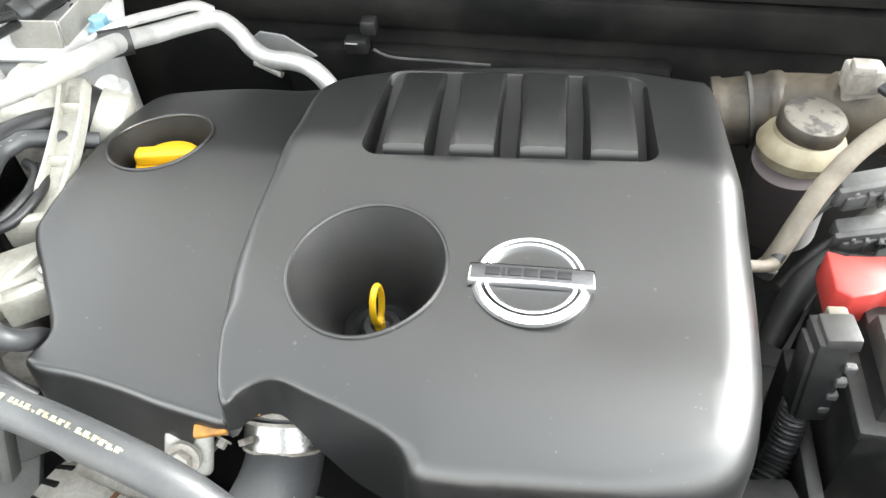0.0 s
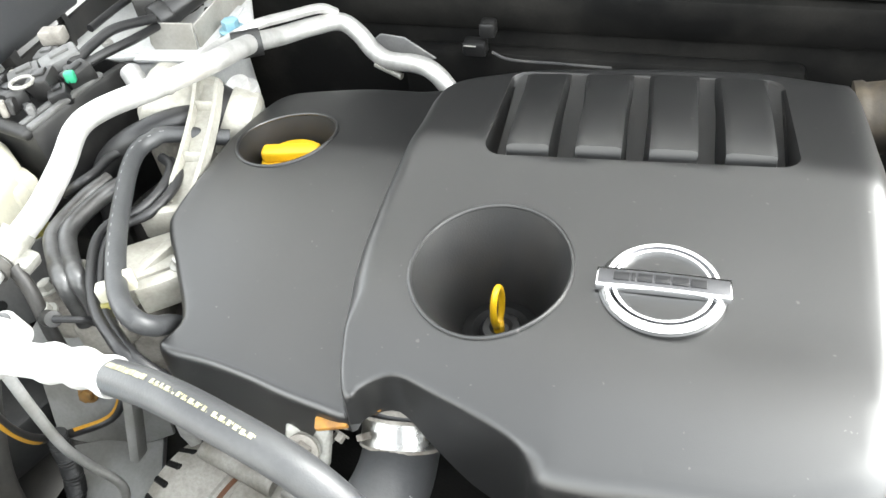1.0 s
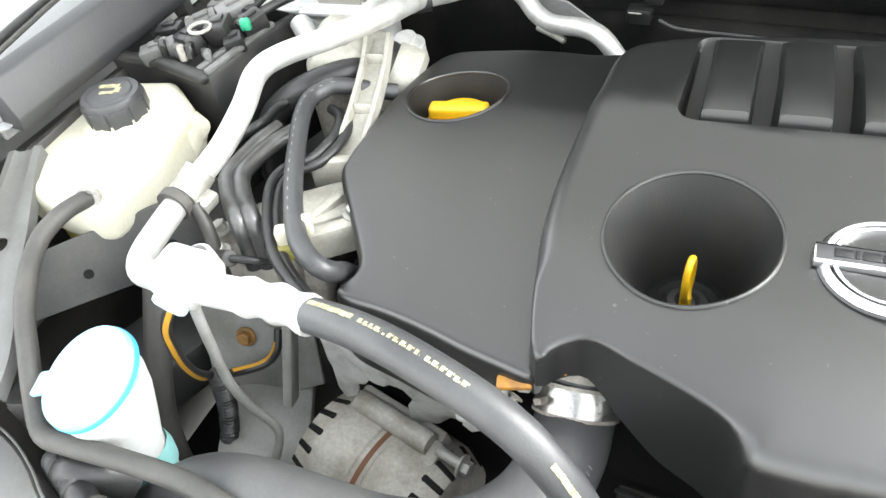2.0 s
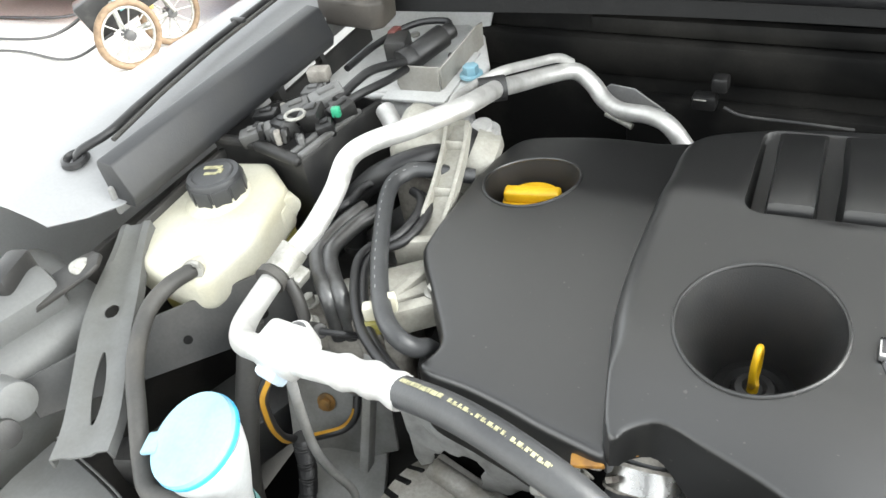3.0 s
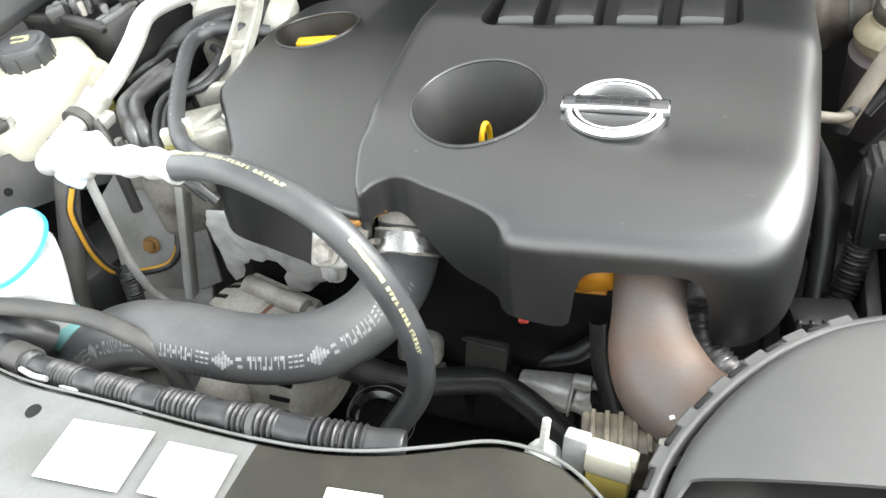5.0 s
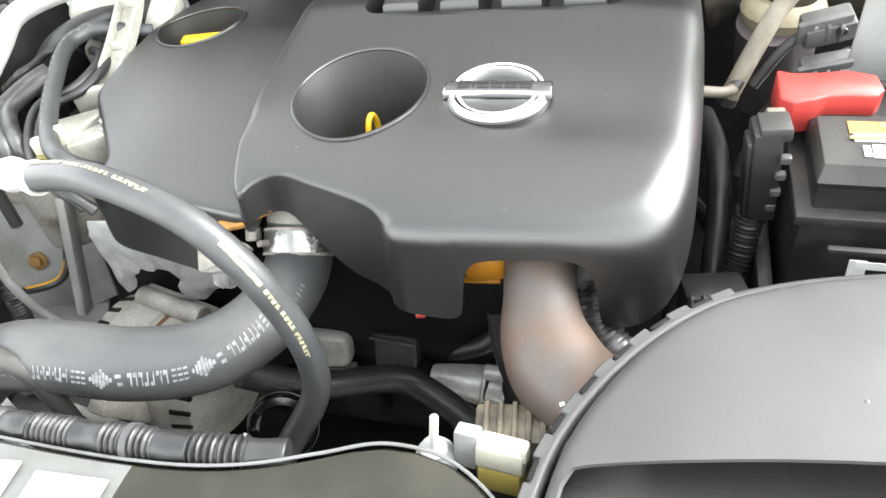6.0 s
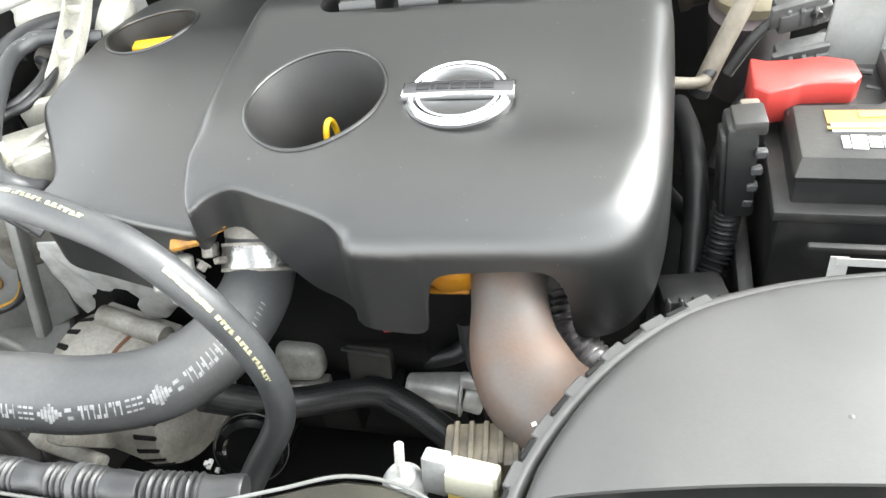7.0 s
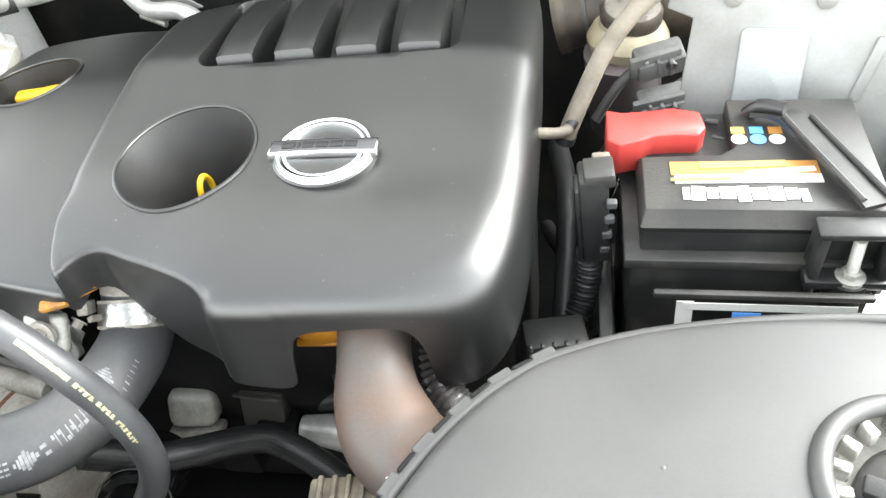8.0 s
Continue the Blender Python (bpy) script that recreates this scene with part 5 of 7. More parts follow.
def crumpled(bm, amount, size):
    from mathutils import noise
    bmesh.ops.triangulate(bm, faces=bm.faces[:])
    bmesh.ops.subdivide_edges(bm, edges=bm.edges[:], cuts=3, use_grid_fill=True)
    for v in bm.verts:
        v.co += amount * noise.noise_vector(v.co / size)
    return bm


UP = Matrix(((1, 0, 0, 0), (0, 0, 1, 0), (0, 1, 0, 0), (0, 0, 0, 1)))
FOIL_EDGE = [(-0.308, 0.826), (-0.317, 0.804), (-0.313, 0.770), (-0.314, 0.735), (-0.307, 0.728), (-0.299, 0.734), (-0.290, 0.754), (-0.281, 0.762), (-0.262, 0.761), (-0.258, 0.766), (-0.244, 0.766), (-0.242, 0.752), (-0.248, 0.723), (-0.243, 0.719), (-0.217, 0.733), (-0.196, 0.748), (-0.174, 0.758), (-0.160, 0.790), (-0.166, 0.826)]
part("foil", crumpled(prism(FOIL_EDGE, 0.311, 0.3135, 0.001, 1, UP), 0.0040, 0.013), FOIL, shield)
part("shield_bolt", hexbolt((-0.176, 0.302, 0.780), (0, -0.95, 0.3), 0.009, 0.009), ZINC, shield)

ALT_ALLOY = material("pale_dusty_alloy", (0.36, 0.345, 0.315), 0.55, 0.15, second=(0.25, 0.235, 0.205), mix_scale=35, grain=0.14, bump=0.4, bump_scale=450)
alt = thing("alternator", (-0.23, 0.26, 0.62), "dusty cast alloy alternator with vent slots and a rusty seam", "alternator")
ALT = pose(-0.268, 0.283, 0.652, 0, 0, -14) @ Matrix.Rotation(radians(92), 4, "Y")
part("case", placed(lathe([(0.0, -0.075), (0.040, -0.075), (0.056, -0.068), (0.063, -0.052), (0.0645, -0.008), (0.0625, -0.006), (0.0625, 0.006), (0.0645, 0.008), (0.063, 0.052), (0.056, 0.068), (0.040, 0.075), (0.0, 0.075)], (0, 0, 0), n=56), ALT), ALT_ALLOY, alt)
# dark boxes carry the shade of vent openings on a closed case
for side in (-1, 1):
    for k in range(22):
        part("vent_slot", placed(box((0.0580, 0, side * 0.0585), (0.0062, 0.0064, 0.021), (0, -side * 24, 0), bev=0.0015, seg=1), ALT @ Matrix.Rotation(2 * math.pi * k / 22, 4, "Z")), DARK, alt)
part("seam", placed(lathe([(0.0628, -0.0025), (0.0636, 0.0), (0.0628, 0.0025)], (0, 0, 0), n=56), ALT), material("rust_seam", (0.13, 0.055, 0.025), 0.7), alt, "rusty seam round the case")
part("lug", join(rod((-0.302, 0.318, 0.715), (-0.222, 0.298, 0.716), 0.0105), box((-0.262, 0.318, 0.702), (0.095, 0.022, 0.020), (10, 0, -14), bev=0.004), box((-0.300, 0.300, 0.700), (0.014, 0.040, 0.024), (10, 0, -14), bev=0.004), box((-0.222, 0.285, 0.702), (0.016, 0.044, 0.022), (10, 0, -14), bev=0.004)), ALT_ALLOY, alt)
part("lug_bolt", join(rod((-0.215, 0.296, 0.715), (-0.190, 0.290, 0.714), 0.005), hexbolt((-0.192, 0.290, 0.714), (1, -0.2, 0), 0.007, 0.008)), CAST, alt)
part("front_bracket", join(box((-0.272, 0.206, 0.688), (0.020, 0.020, 0.07), (28, 0, -10), bev=0.004), box((-0.300, 0.200, 0.664), (0.085, 0.014, 0.018), (20, 0, -10), bev=0.004)), ALT_ALLOY, alt)

block = thing("engine_block", (0.0, 0.45, 0.42), "near-black engine block and ancillaries under the cover", "engine")
# block and flanges share one near-black base
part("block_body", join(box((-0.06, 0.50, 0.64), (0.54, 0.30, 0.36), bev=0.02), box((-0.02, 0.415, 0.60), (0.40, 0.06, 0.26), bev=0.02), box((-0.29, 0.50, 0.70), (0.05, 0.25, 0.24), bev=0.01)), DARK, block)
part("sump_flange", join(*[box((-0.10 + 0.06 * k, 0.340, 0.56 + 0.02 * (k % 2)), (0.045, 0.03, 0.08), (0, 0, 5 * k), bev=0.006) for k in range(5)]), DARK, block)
part("head_flange", box((0.03, 0.39, 0.735), (0.34, 0.06, 0.02), (8, 0, 0), bev=0.004), BLACK, block)
part("grey_cover", box((-0.052, 0.350, 0.628), (0.048, 0.022, 0.046), (-20, 0, -4), bev=0.004), BLACK_DUSTY, block)
part("cover_lip", box((-0.052, 0.340, 0.656), (0.050, 0.005, 0.003), (-20, 0, -4), bev=0.0012), GREY_PL, block)
part("pale_boss", join(box((-0.127, 0.344, 0.630), (0.050, 0.034, 0.042), (-30, 4, 8), bev=0.012, seg=4), box((-0.127, 0.330, 0.606), (0.058, 0.020, 0.010), (-20, 0, 8), bev=0.004)), CAST, block)
part("thin_wire", tube([(-0.0907, 0.3720, 0.6220), (-0.0577, 0.3700, 0.6220), (-0.0369, 0.3660, 0.6100), (-0.0233, 0.3660, 0.6160), (0.0129, 0.3560, 0.6430)], 0.0020, n=8), RUBBER_GREY, block)
part("loom_tube", tube([(-0.0450, 0.3720, 0.5900), (-0.0291, 0.3660, 0.5980), (0.0051, 0.3580, 0.6250), (0.0400, 0.3450, 0.6600), (0.0605, 0.3390, 0.6900), (0.0850, 0.3300, 0.7200)], ribbed(0.0085, 0.0040, 0.0010), n=14, step=0.001), RUBBER, block)
part("side_harness", tube([(0.0725, 0.290, 0.785), (0.0740, 0.285, 0.760), (0.0765, 0.285, 0.7287), (0.083, 0.285, 0.690), (0.0894, 0.285, 0.6501), (0.095, 0.28, 0.61)], 0.0075, n=12), RUBBER, block)
part("red_plug", box((0.012, 0.280, 0.782), (0.009, 0.008, 0.005), (10, 0, 12), bev=0.003), RED, block)
part("red_plug", box((-0.150, 0.228, 0.742), (0.012, 0.014, 0.018), (10, 0, 12), bev=0.003), RED, block)

starter = thing("starter_motor", (0.037, 0.336, 0.56), "dull silver cylindrical starter motor below the cover", "starter motor")
part("case", join(rod((-0.0161, 0.3360, 0.6104), (0.0389, 0.3360, 0.6048), 0.0125, 0.0215, n=32, bev=0.003), rod((0.0389, 0.3360, 0.6048), (0.0415, 0.3360, 0.6045), 0.0235, n=32, bev=0.001), rod((0.0415, 0.3360, 0.6045), (0.0616, 0.3350, 0.5985), 0.0165, n=32, bev=0.003), rod((0.0410, 0.3380, 0.6250), (0.0600, 0.3380, 0.6250), 0.0085, n=20, bev=0.001)), material("pale_cast_alloy", (0.58, 0.58, 0.56), 0.36, 0.3, second=(0.42, 0.415, 0.40), mix_scale=50, bump=0.2), starter)
part("terminal", join(rod((0.0600, 0.338, 0.6250), (0.066, 0.338, 0.6245), 0.005), hexbolt((0.0616, 0.335, 0.5985), (0.9, -0.3, 0), 0.005, 0.005)), CAST, starter)

braid = thing("braided_hose", (0.0, 0.25, 0.62), "black hose in a woven nylon sleeve with a pale stripe", "hose")
BR = [(-0.140, 0.225, 0.745), (-0.105, 0.245, 0.705), (-0.079, 0.260, 0.690), (-0.053, 0.279, 0.675), (-0.030, 0.294, 0.660), (-0.012, 0.296, 0.648), (0.015, 0.289, 0.635), (0.046, 0.276, 0.620), (0.075, 0.269, 0.600)]
bro = part("sleeve", tube(BR, 0.0135, n=24, step=0.004), RUBBER, braid)
weave = [(0.002, 0.238, a, 0.022) for a in (-0.95, -0.65, -0.38, -0.12, 0.16, 0.45, 0.75)]
weave += [(0.120 + 0.0021 * j, 0.1211 + 0.0021 * j, 0.26 * k - 0.75 + 0.13 * (j % 2), 0.05) for j in range(52) for k in range(6)]
tagged(part("weave", printed(BR, 0.0136, (0, -0.6, 0.8), weave), RUBBER_GREY, bro), kind="stuff")

oil = thing("oil_filter", (-0.12, 0.20, 0.60), "glossy black oil filter canister", "oil filter")
part("canister", lathe([(0.031, -0.08), (0.031, -0.004), (0.028, 0.004), (0.022, 0.006), (0.020, 0.002), (0.0, 0.0)], (-0.105, 0.205, 0.700), (0.25, -0.75, 0.55), n=48), material("gloss_black_enamel", (0.006, 0.006, 0.006), 0.12, grain=0, bump=0, coat=0.5), oil)
part("filter_rim", lathe([(0.0308, -0.002), (0.0316, -0.001), (0.0308, 0.0)], (-0.105, 0.205, 0.700), (0.25, -0.75, 0.55), n=48), GREY_PL, oil)
part("filter_lines", join(*[box((-0.105 + 0.0385 * math.cos(a) * 0.9, 0.190 - 0.01 * math.sin(a), 0.688 + 0.036 * math.sin(a)), (0.003, 0.004, 0.003), bev=0) for a in (2.2, 2.6, 3.0, 3.4, 3.8)]), PAPER, oil)

steel = thing("steel_intake_pipe", (0.12, 0.22, 0.70), "heat-stained bare steel pipe bending out under the cover", "pipe")
SP = [(0.110, 0.325, 0.856), (0.110, 0.297, 0.846), (0.113, 0.270, 0.834), (0.120, 0.240, 0.822), (0.136, 0.214, 0.814), (0.160, 0.196, 0.812), (0.192, 0.182, 0.813), (0.230, 0.168, 0.810)]
part("elbow", tube(SP, lambda s: 0.0268 + 0.008 * smooth01(0.055, 0.12, s), n=36, step=0.005), RUST_STEEL, steel)
part("pale_spot", tube([(0.1401, 0.1789, 0.8350), (0.1411, 0.1769, 0.8340)], 0.0022, n=8), PAPER, steel)
og = thing("orange_gasket", (0.07, 0.30, 0.80), "orange moulded gasket beside the steel pipe", "gasket")
part("moulding", join(box((0.067, 0.300, 0.832), (0.044, 0.026, 0.040), (20, -18, 0), bev=0.0125, seg=5), box((0.060, 0.296, 0.8125), (0.036, 0.006, 0.004), (20, -4, 0), bev=0.0015)), ORANGE, og)
col = thing("corrugated_intake_tube", (0.16, 0.26, 0.74), "dark ribbed metal tube behind the steel pipe", "pipe")
part("ribs", tube([(0.150, 0.320, 0.815), (0.153, 0.287, 0.798), (0.163, 0.267, 0.791), (0.185, 0.250, 0.787), (0.215, 0.236, 0.780)], ribbed(0.0130, 0.0055, 0.0016), n=20, step=0.0015), HEAT_DARK, col)
part("clip_ring", tube([(0.150, 0.316, 0.813), (0.151, 0.306, 0.808)], 0.018, n=24), ZINC, col)
part("clip_tab", box((0.166, 0.300, 0.836), (0.012, 0.004, 0.014), (0, 20, 0), bev=0.001), ALU_PAINT, col)

# ---- front panel and its harness ----
panel = thing("front_panel", (-0.10, 0.02, 0.45), "silver painted front cross panel with a white sticker and a painted glare patch", "front panel", kind="structure")
EDGE = [(-0.62, 0.175, 0.785), (-0.50, 0.150, 0.795), (-0.42, 0.116, 0.812), (-0.34, 0.096, 0.830), (-0.25, 0.090, 0.842), (-0.15, 0.086, 0.848), (-0.08, 0.088, 0.851), (-0.03, 0.097, 0.853), (0.0, 0.107, 0.854), (0.03, 0.118, 0.855), (0.055, 0.122, 0.854), (0.085, 0.117, 0.851), (0.115, 0.098, 0.846), (0.15, 0.065, 0.842), (0.30, 0.040, 0.84), (0.70, 0.03, 0.82)]
eb = along(EDGE, 0.02)
pb = bmesh.new()
rows = []
for p in eb:
    y, z = p.y, p.z
    front = smooth01(-0.10, 0.02, p.x)
    rows.append([pb.verts.new((p.x, y + dy, z + dz)) for dy, dz in ((-0.004, -0.06), (-0.001, -0.004), (-0.004, 0.0), (-0.012, 0.001), (-0.05, 0.004 - 0.006 * front), (-0.085, 0.002 - 0.012 * front), (-0.12, -0.012), (-0.16, -0.05), (-0.20, -0.14), (-0.22, -0.40))])
for a, b in zip(rows, rows[1:]):
    for i in range(len(a) - 1):
        pb.faces.new((a[i], a[i + 1], b[i + 1], b[i]))
# right of the split the same panel is coloured as its dark reflection
hump = pb.copy()
bmesh.ops.delete(hump, geom=[f for f in hump.faces if f.calc_center_median().x < -0.117], context="FACES")
bmesh.ops.delete(pb, geom=[f for f in pb.faces if f.calc_center_median().x >= -0.117], context="FACES")
for nm, half, mat in (("cross_panel", pb, PANEL_SILVER), ("lock_panel", hump, OLIVE_REFLECTION)):
    pp = part(nm, half, mat, panel)
    so = pp.modifiers.new("thickness", "SOLIDIFY")
    so.thickness = 0.002
part("edge_strip", tube([(p.x, p.y, p.z + 0.0005) for p in eb[::2]], 0.0012, n=8), PANEL_SILVER, panel)
# dark disc for the hole's shade, the panel stays whole
part("panel_hole", rod((-0.303, 0.070, 0.8355), (-0.303, 0.070, 0.8385), 0.006, n=20, bev=0), DARK, panel)
stick = thing("panel_patch", (-0.15, 0.02, 0.80), "white paper sticker on the front panel", "sticker", "panel stickers")
part("paper", box((-0.147, 0.0495, 0.8537), (0.052, 0.038, 0.0008), (-2, -1, 2), bev=0), PAPER, stick)
# this white slab is glare on the panel, painted as a flat patch
glare = thing("panel_patch", (-0.22, 0.02, 0.80), "large white glare patch painted on the front panel", "sticker", "panel stickers")
part("paper", box((-0.223, 0.0475, 0.8492), (0.070, 0.046, 0.0008), (-2, -4, 3), bev=0), PAPER, glare)
stick3 = thing("panel_patch", (-0.03, 0.0, 0.80), "pale yellow sticker edge on the front panel", "sticker", "panel stickers")
part("paper", box((-0.034, 0.0545, 0.8548), (0.036, 0.024, 0.0008), (-3, 0, 6), bev=0), CREAM, stick3)

loom = thing("wiring_harness", (-0.20, 0.11, 0.78), "black ribbed conduit harness taped along the front panel", "wiring harness")
LO = [(-0.455, 0.150, 0.80), (-0.425, 0.140, 0.806), (-0.380, 0.122, 0.814), (-0.330, 0.112, 0.822), (-0.260, 0.104, 0.834), (-0.190, 0.100, 0.842), (-0.117, 0.099, 0.848), (-0.060, 0.102, 0.848), (-0.02, 0.108, 0.845)]


def loom_r(s):
    k = (s % 0.062) / 0.062
    return 0.0104 + (0.0016 * math.sin(2 * math.pi * s / 0.0046) if 0.18 < k < 0.80 else 0.0005 * math.sin(s * 260))


part("conduit", tube(LO, loom_r, n=18, step=0.001), RUBBER, loom)
part("clip_band", tube([(-0.126, 0.0991, 0.8473), (-0.121, 0.0990, 0.8476)], 0.0128, n=18), GREY_PL, loom)
part("tape_end", tube([(-0.385, 0.1235, 0.8132), (-0.360, 0.1180, 0.8178)], 0.0132, n=18), RUBBER_DUSTY, loom)
part("wire_tie", join(tube([(-0.355, 0.106, 0.826), (-0.335, 0.101, 0.830), (-0.32, 0.100, 0.832)], 0.0025, n=8), tube([(-0.305, 0.098, 0.83), (-0.285, 0.095, 0.835)], 0.0018, n=6)), ZINC, loom)
hook = thing("teal_hose", (-0.425, 0.155, 0.70), "dark rubber elbow with teal coolant stain", "hose")
part("elbow", tube([(-0.395, 0.160, 0.785), (-0.41, 0.150, 0.808), (-0.43, 0.145, 0.805), (-0.44, 0.15, 0.77), (-0.44, 0.155, 0.70)], 0.015, n=16), RUBBER, hook)
part("stain_ring", lathe([(0.021, -0.014), (0.0225, 0.0), (0.021, 0.012)], (-0.412, 0.187, 0.772)), material("teal_stain", (0.20, 0.42, 0.42), 0.6), hook)
corner = thing("corner_clip", (-0.47, 0.18, 0.74), "dark plastic corner clip and wiring by the washer neck", "clip")
part("clip_body", join(box((-0.478, 0.178, 0.815), (0.03, 0.02, 0.03), (0, 20, 30), bev=0.005), box((-0.50, 0.19, 0.79), (0.06, 0.03, 0.05), (0, 0, 20), bev=0.008)), BLACK, corner)

# bonnet catch plugs
plugs = thing("white_connector", (0.075, 0.145, 0.76), "white plastic connector block by the front panel", "connector")
CONN_WHITE = material("aged_white_plastic", (0.30, 0.305, 0.30), 0.45, second=(0.22, 0.22, 0.21), mix_scale=45, grain=0.08, bump=0.08)
part("shell_white", box((0.0840, 0.146, 0.822), (0.0165, 0.012, 0.028), (-18, 0, -6), bev=0.002), CONN_WHITE, plugs)
part("shell_foot", lathe([(0.014, -0.02), (0.0130, -0.008), (0.0095, -0.003), (0.009, 0.000), (0.006, 0.002), (0.0, 0.002)], (0.063, 0.140, 0.824)), CONN_WHITE, plugs)
stud = thing("threaded_stud", (0.064, 0.141, 0.80), "zinc threaded stud standing in the white foot", "stud")
part("thread", tube([(0.063, 0.140, 0.826), (0.0652, 0.146, 0.851)], ribbed(0.0026, 0.0014, 0.0004), n=12, step=0.0003), CAST, stud)
ycon = thing("yellow_connector", (0.105, 0.135, 0.76), "pale yellow plastic connector with a cream top", "connector")
part("shell_top", box((0.1070, 0.143, 0.824), (0.031, 0.018, 0.016), (-18, 0, -6), bev=0.002), CREAM, ycon)
part("shell_low", box((0.1065, 0.137, 0.808), (0.028, 0.016, 0.018), (-18, 0, -6), bev=0.002), LABEL_YEL, ycon)
part("latch", box((0.1220, 0.141, 0.832), (0.004, 0.010, 0.010), (-18, 0, -6), bev=0.001), CREAM, ycon)
FIN_BROWN = material("brownish_dusty_plastic", (0.13, 0.112, 0.082), 0.5, second=(0.055, 0.047, 0.036), mix_scale=45, grain=0.1)
fin = thing("finned_block", (0.115, 0.175, 0.74), "dusty grey finned block beside the air filter", "control unit")
part("base", box((0.112, 0.172, 0.790), (0.060, 0.035, 0.040), (-10, 0, 8), bev=0.003), FIN_BROWN, fin)
for k in range(6):
    part("fin", box((0.090 + 0.0095 * k, 0.171 + 0.0012 * k, 0.804), (0.0038, 0.034, 0.018), (-10, 0, 8), bev=0.0008, seg=1), FIN_BROWN, fin)
part("ear", rod((0.137, 0.158, 0.822), (0.147, 0.160, 0.825), 0.009), CAST, fin)


# ---- air filter housing ----
filt = thing("air_filter_housing", (0.34, 0.17, 0.60), "large dusty dark grey plastic air filter housing with a notched rim", "air filter housing")
RIM = [(0.131, 0.020), (0.131, 0.080), (0.140, 0.128), (0.158, 0.168), (0.182, 0.204), (0.208, 0.232), (0.236, 0.252), (0.287, 0.272), (0.340, 0.284), (0.390, 0.291), (0.440, 0.294), (0.500, 0.291), (0.560, 0.276), (0.600, 0.24), (0.61, 0.16), (0.60, 0.08), (0.57, 0.02), (0.45, -0.01), (0.25, -0.01), (0.16, 0.0)]
LID = material("lid_plastic", (0.042, 0.042, 0.0415), 0.48, second=(0.055, 0.054, 0.053), mix_scale=7, grain=0.04, bump=0.05, bump_scale=900, rough_var=0.06)
HUB = (0.431, 0.160, 0.054)

RECESS = [(p.x, p.y) for p in along([(0.150, 0.060, 0), (0.148, 0.096, 0), (0.153, 0.108, 0), (0.164, 0.1135, 0), (0.242, 0.1235, 0), (0.312, 0.1305, 0), (0.400, 0.1385, 0), (0.425, 0.120, 0), (0.420, 0.060, 0), (0.40, 0.035, 0), (0.18, 0.035, 0)], 0.006, closed=True)]


def lid_top(x, y):
    d = math.hypot((x - 0.36) / 0.24, (y - 0.12) / 0.19)
    return 0.897 - 0.026 * min(1.2, d) ** 2.2


filter_lid = part("lid", shell([(x + (0.36 - x) * 0.035, y + (0.12 - y) * 0.035, 0.862) for x, y in RIM], [ring_points(*HUB), RECESS], lid_top, lambda x, y: 0.010, step=0.008), LID, filt)
fl = filter_lid.modifiers.new("thickness", "SOLIDIFY")
fl.thickness, fl.offset = 0.003, -1
rp = along([(x, y, 0.862) for x, y in RIM], 0.008, closed=True)
part("rim_band", tube(rp, 0.0052, n=10, closed=True, smooth_path=False), LID, filt)
part("body", shell([(x + (0.36 - x) * 0.05, y + (0.12 - y) * 0.05, 0.70) for x, y in RIM], [], lambda x, y: 0.858, lambda x, y: 0.004, step=0.012), BLACK_DUSTY, filt)
edge = along([(x, y, 0.8635) for x, y in RIM[1:7]], 0.0165)
fr = frames_of(edge)
for k in range(len(edge)):
    a = math.degrees(math.atan2(fr[k][0].y, fr[k][0].x))
    out = fr[k][0].cross(Vector((0, 0, 1))) * -0.0035
    # every other clip is a dark box, the painted shade of a notch
    part("rim_clip", box((edge[k].x + out.x, edge[k].y + out.y, 0.8630), (0.0165 if k % 2 else 0.0145, 0.0070 if k % 2 else 0.0040, 0.0080 if k % 2 else 0.0086), (0, 0, a), bev=0.001, seg=1), LID if k % 2 else DARK, filt)
part("inlet_ring", tube([(HUB[0] + HUB[2] * math.cos(a), HUB[1] + HUB[2] * math.sin(a), lid_top(HUB[0] + HUB[2] * math.cos(a), HUB[1] + HUB[2] * math.sin(a))) for a in (2 * math.pi * k / 48 for k in range(48))], 0.006, n=12, closed=True, smooth_path=False), LID, filt)
part("inlet_wall", lathe([(0.054, 0.002), (0.049, -0.008), (0.046, -0.022), (0.0, -0.024)], (HUB[0], HUB[1], 0.892)), CAST, filt, "grey ribbed inlet recess")
for k in range(18):
    a = 2 * math.pi * k / 18
    part("inlet_rib", box((HUB[0] + 0.043 * math.cos(a), HUB[1] + 0.043 * math.sin(a), 0.886), (0.010, 0.006, 0.012), (0, 0, math.degrees(a)), bev=0.001, seg=1), CAST, filt)
part("inlet_hub", join(lathe([(0.034, -0.012), (0.034, 0.0), (0.030, 0.003), (0.0, 0.004)], (HUB[0], HUB[1], 0.880)), box((HUB[0], HUB[1] - 0.004, 0.886), (0.066, 0.012, 0.006), (0, 0, -20), bev=0.002)), BLACK, filt)
for x, y in ((0.405, 0.122), (0.300, 0.165), (0.355, 0.133)):
    part("lid_dimple", lathe([(0.0, 0.0008), (0.0016, 0.0)], (x, y, lid_top(x, y))), GREY_PL, filt)

# ---- battery ----
bat = thing("battery", (0.39, 0.42, 0.66), "black car battery with red terminal cover and colourful labels", "battery")
part("case", box((0.385, 0.440, 0.738), (0.180, 0.150, 0.194), bev=0.005), BLACK, bat)
part("ledge", box((0.385, 0.440, 0.8388), (0.190, 0.160, 0.0095), bev=0.002), BLACK_DUSTY, bat)
part("lower_top", box((0.3860, 0.4395, 0.8553), (0.168, 0.137, 0.026), bev=0.002), BLACK, bat)
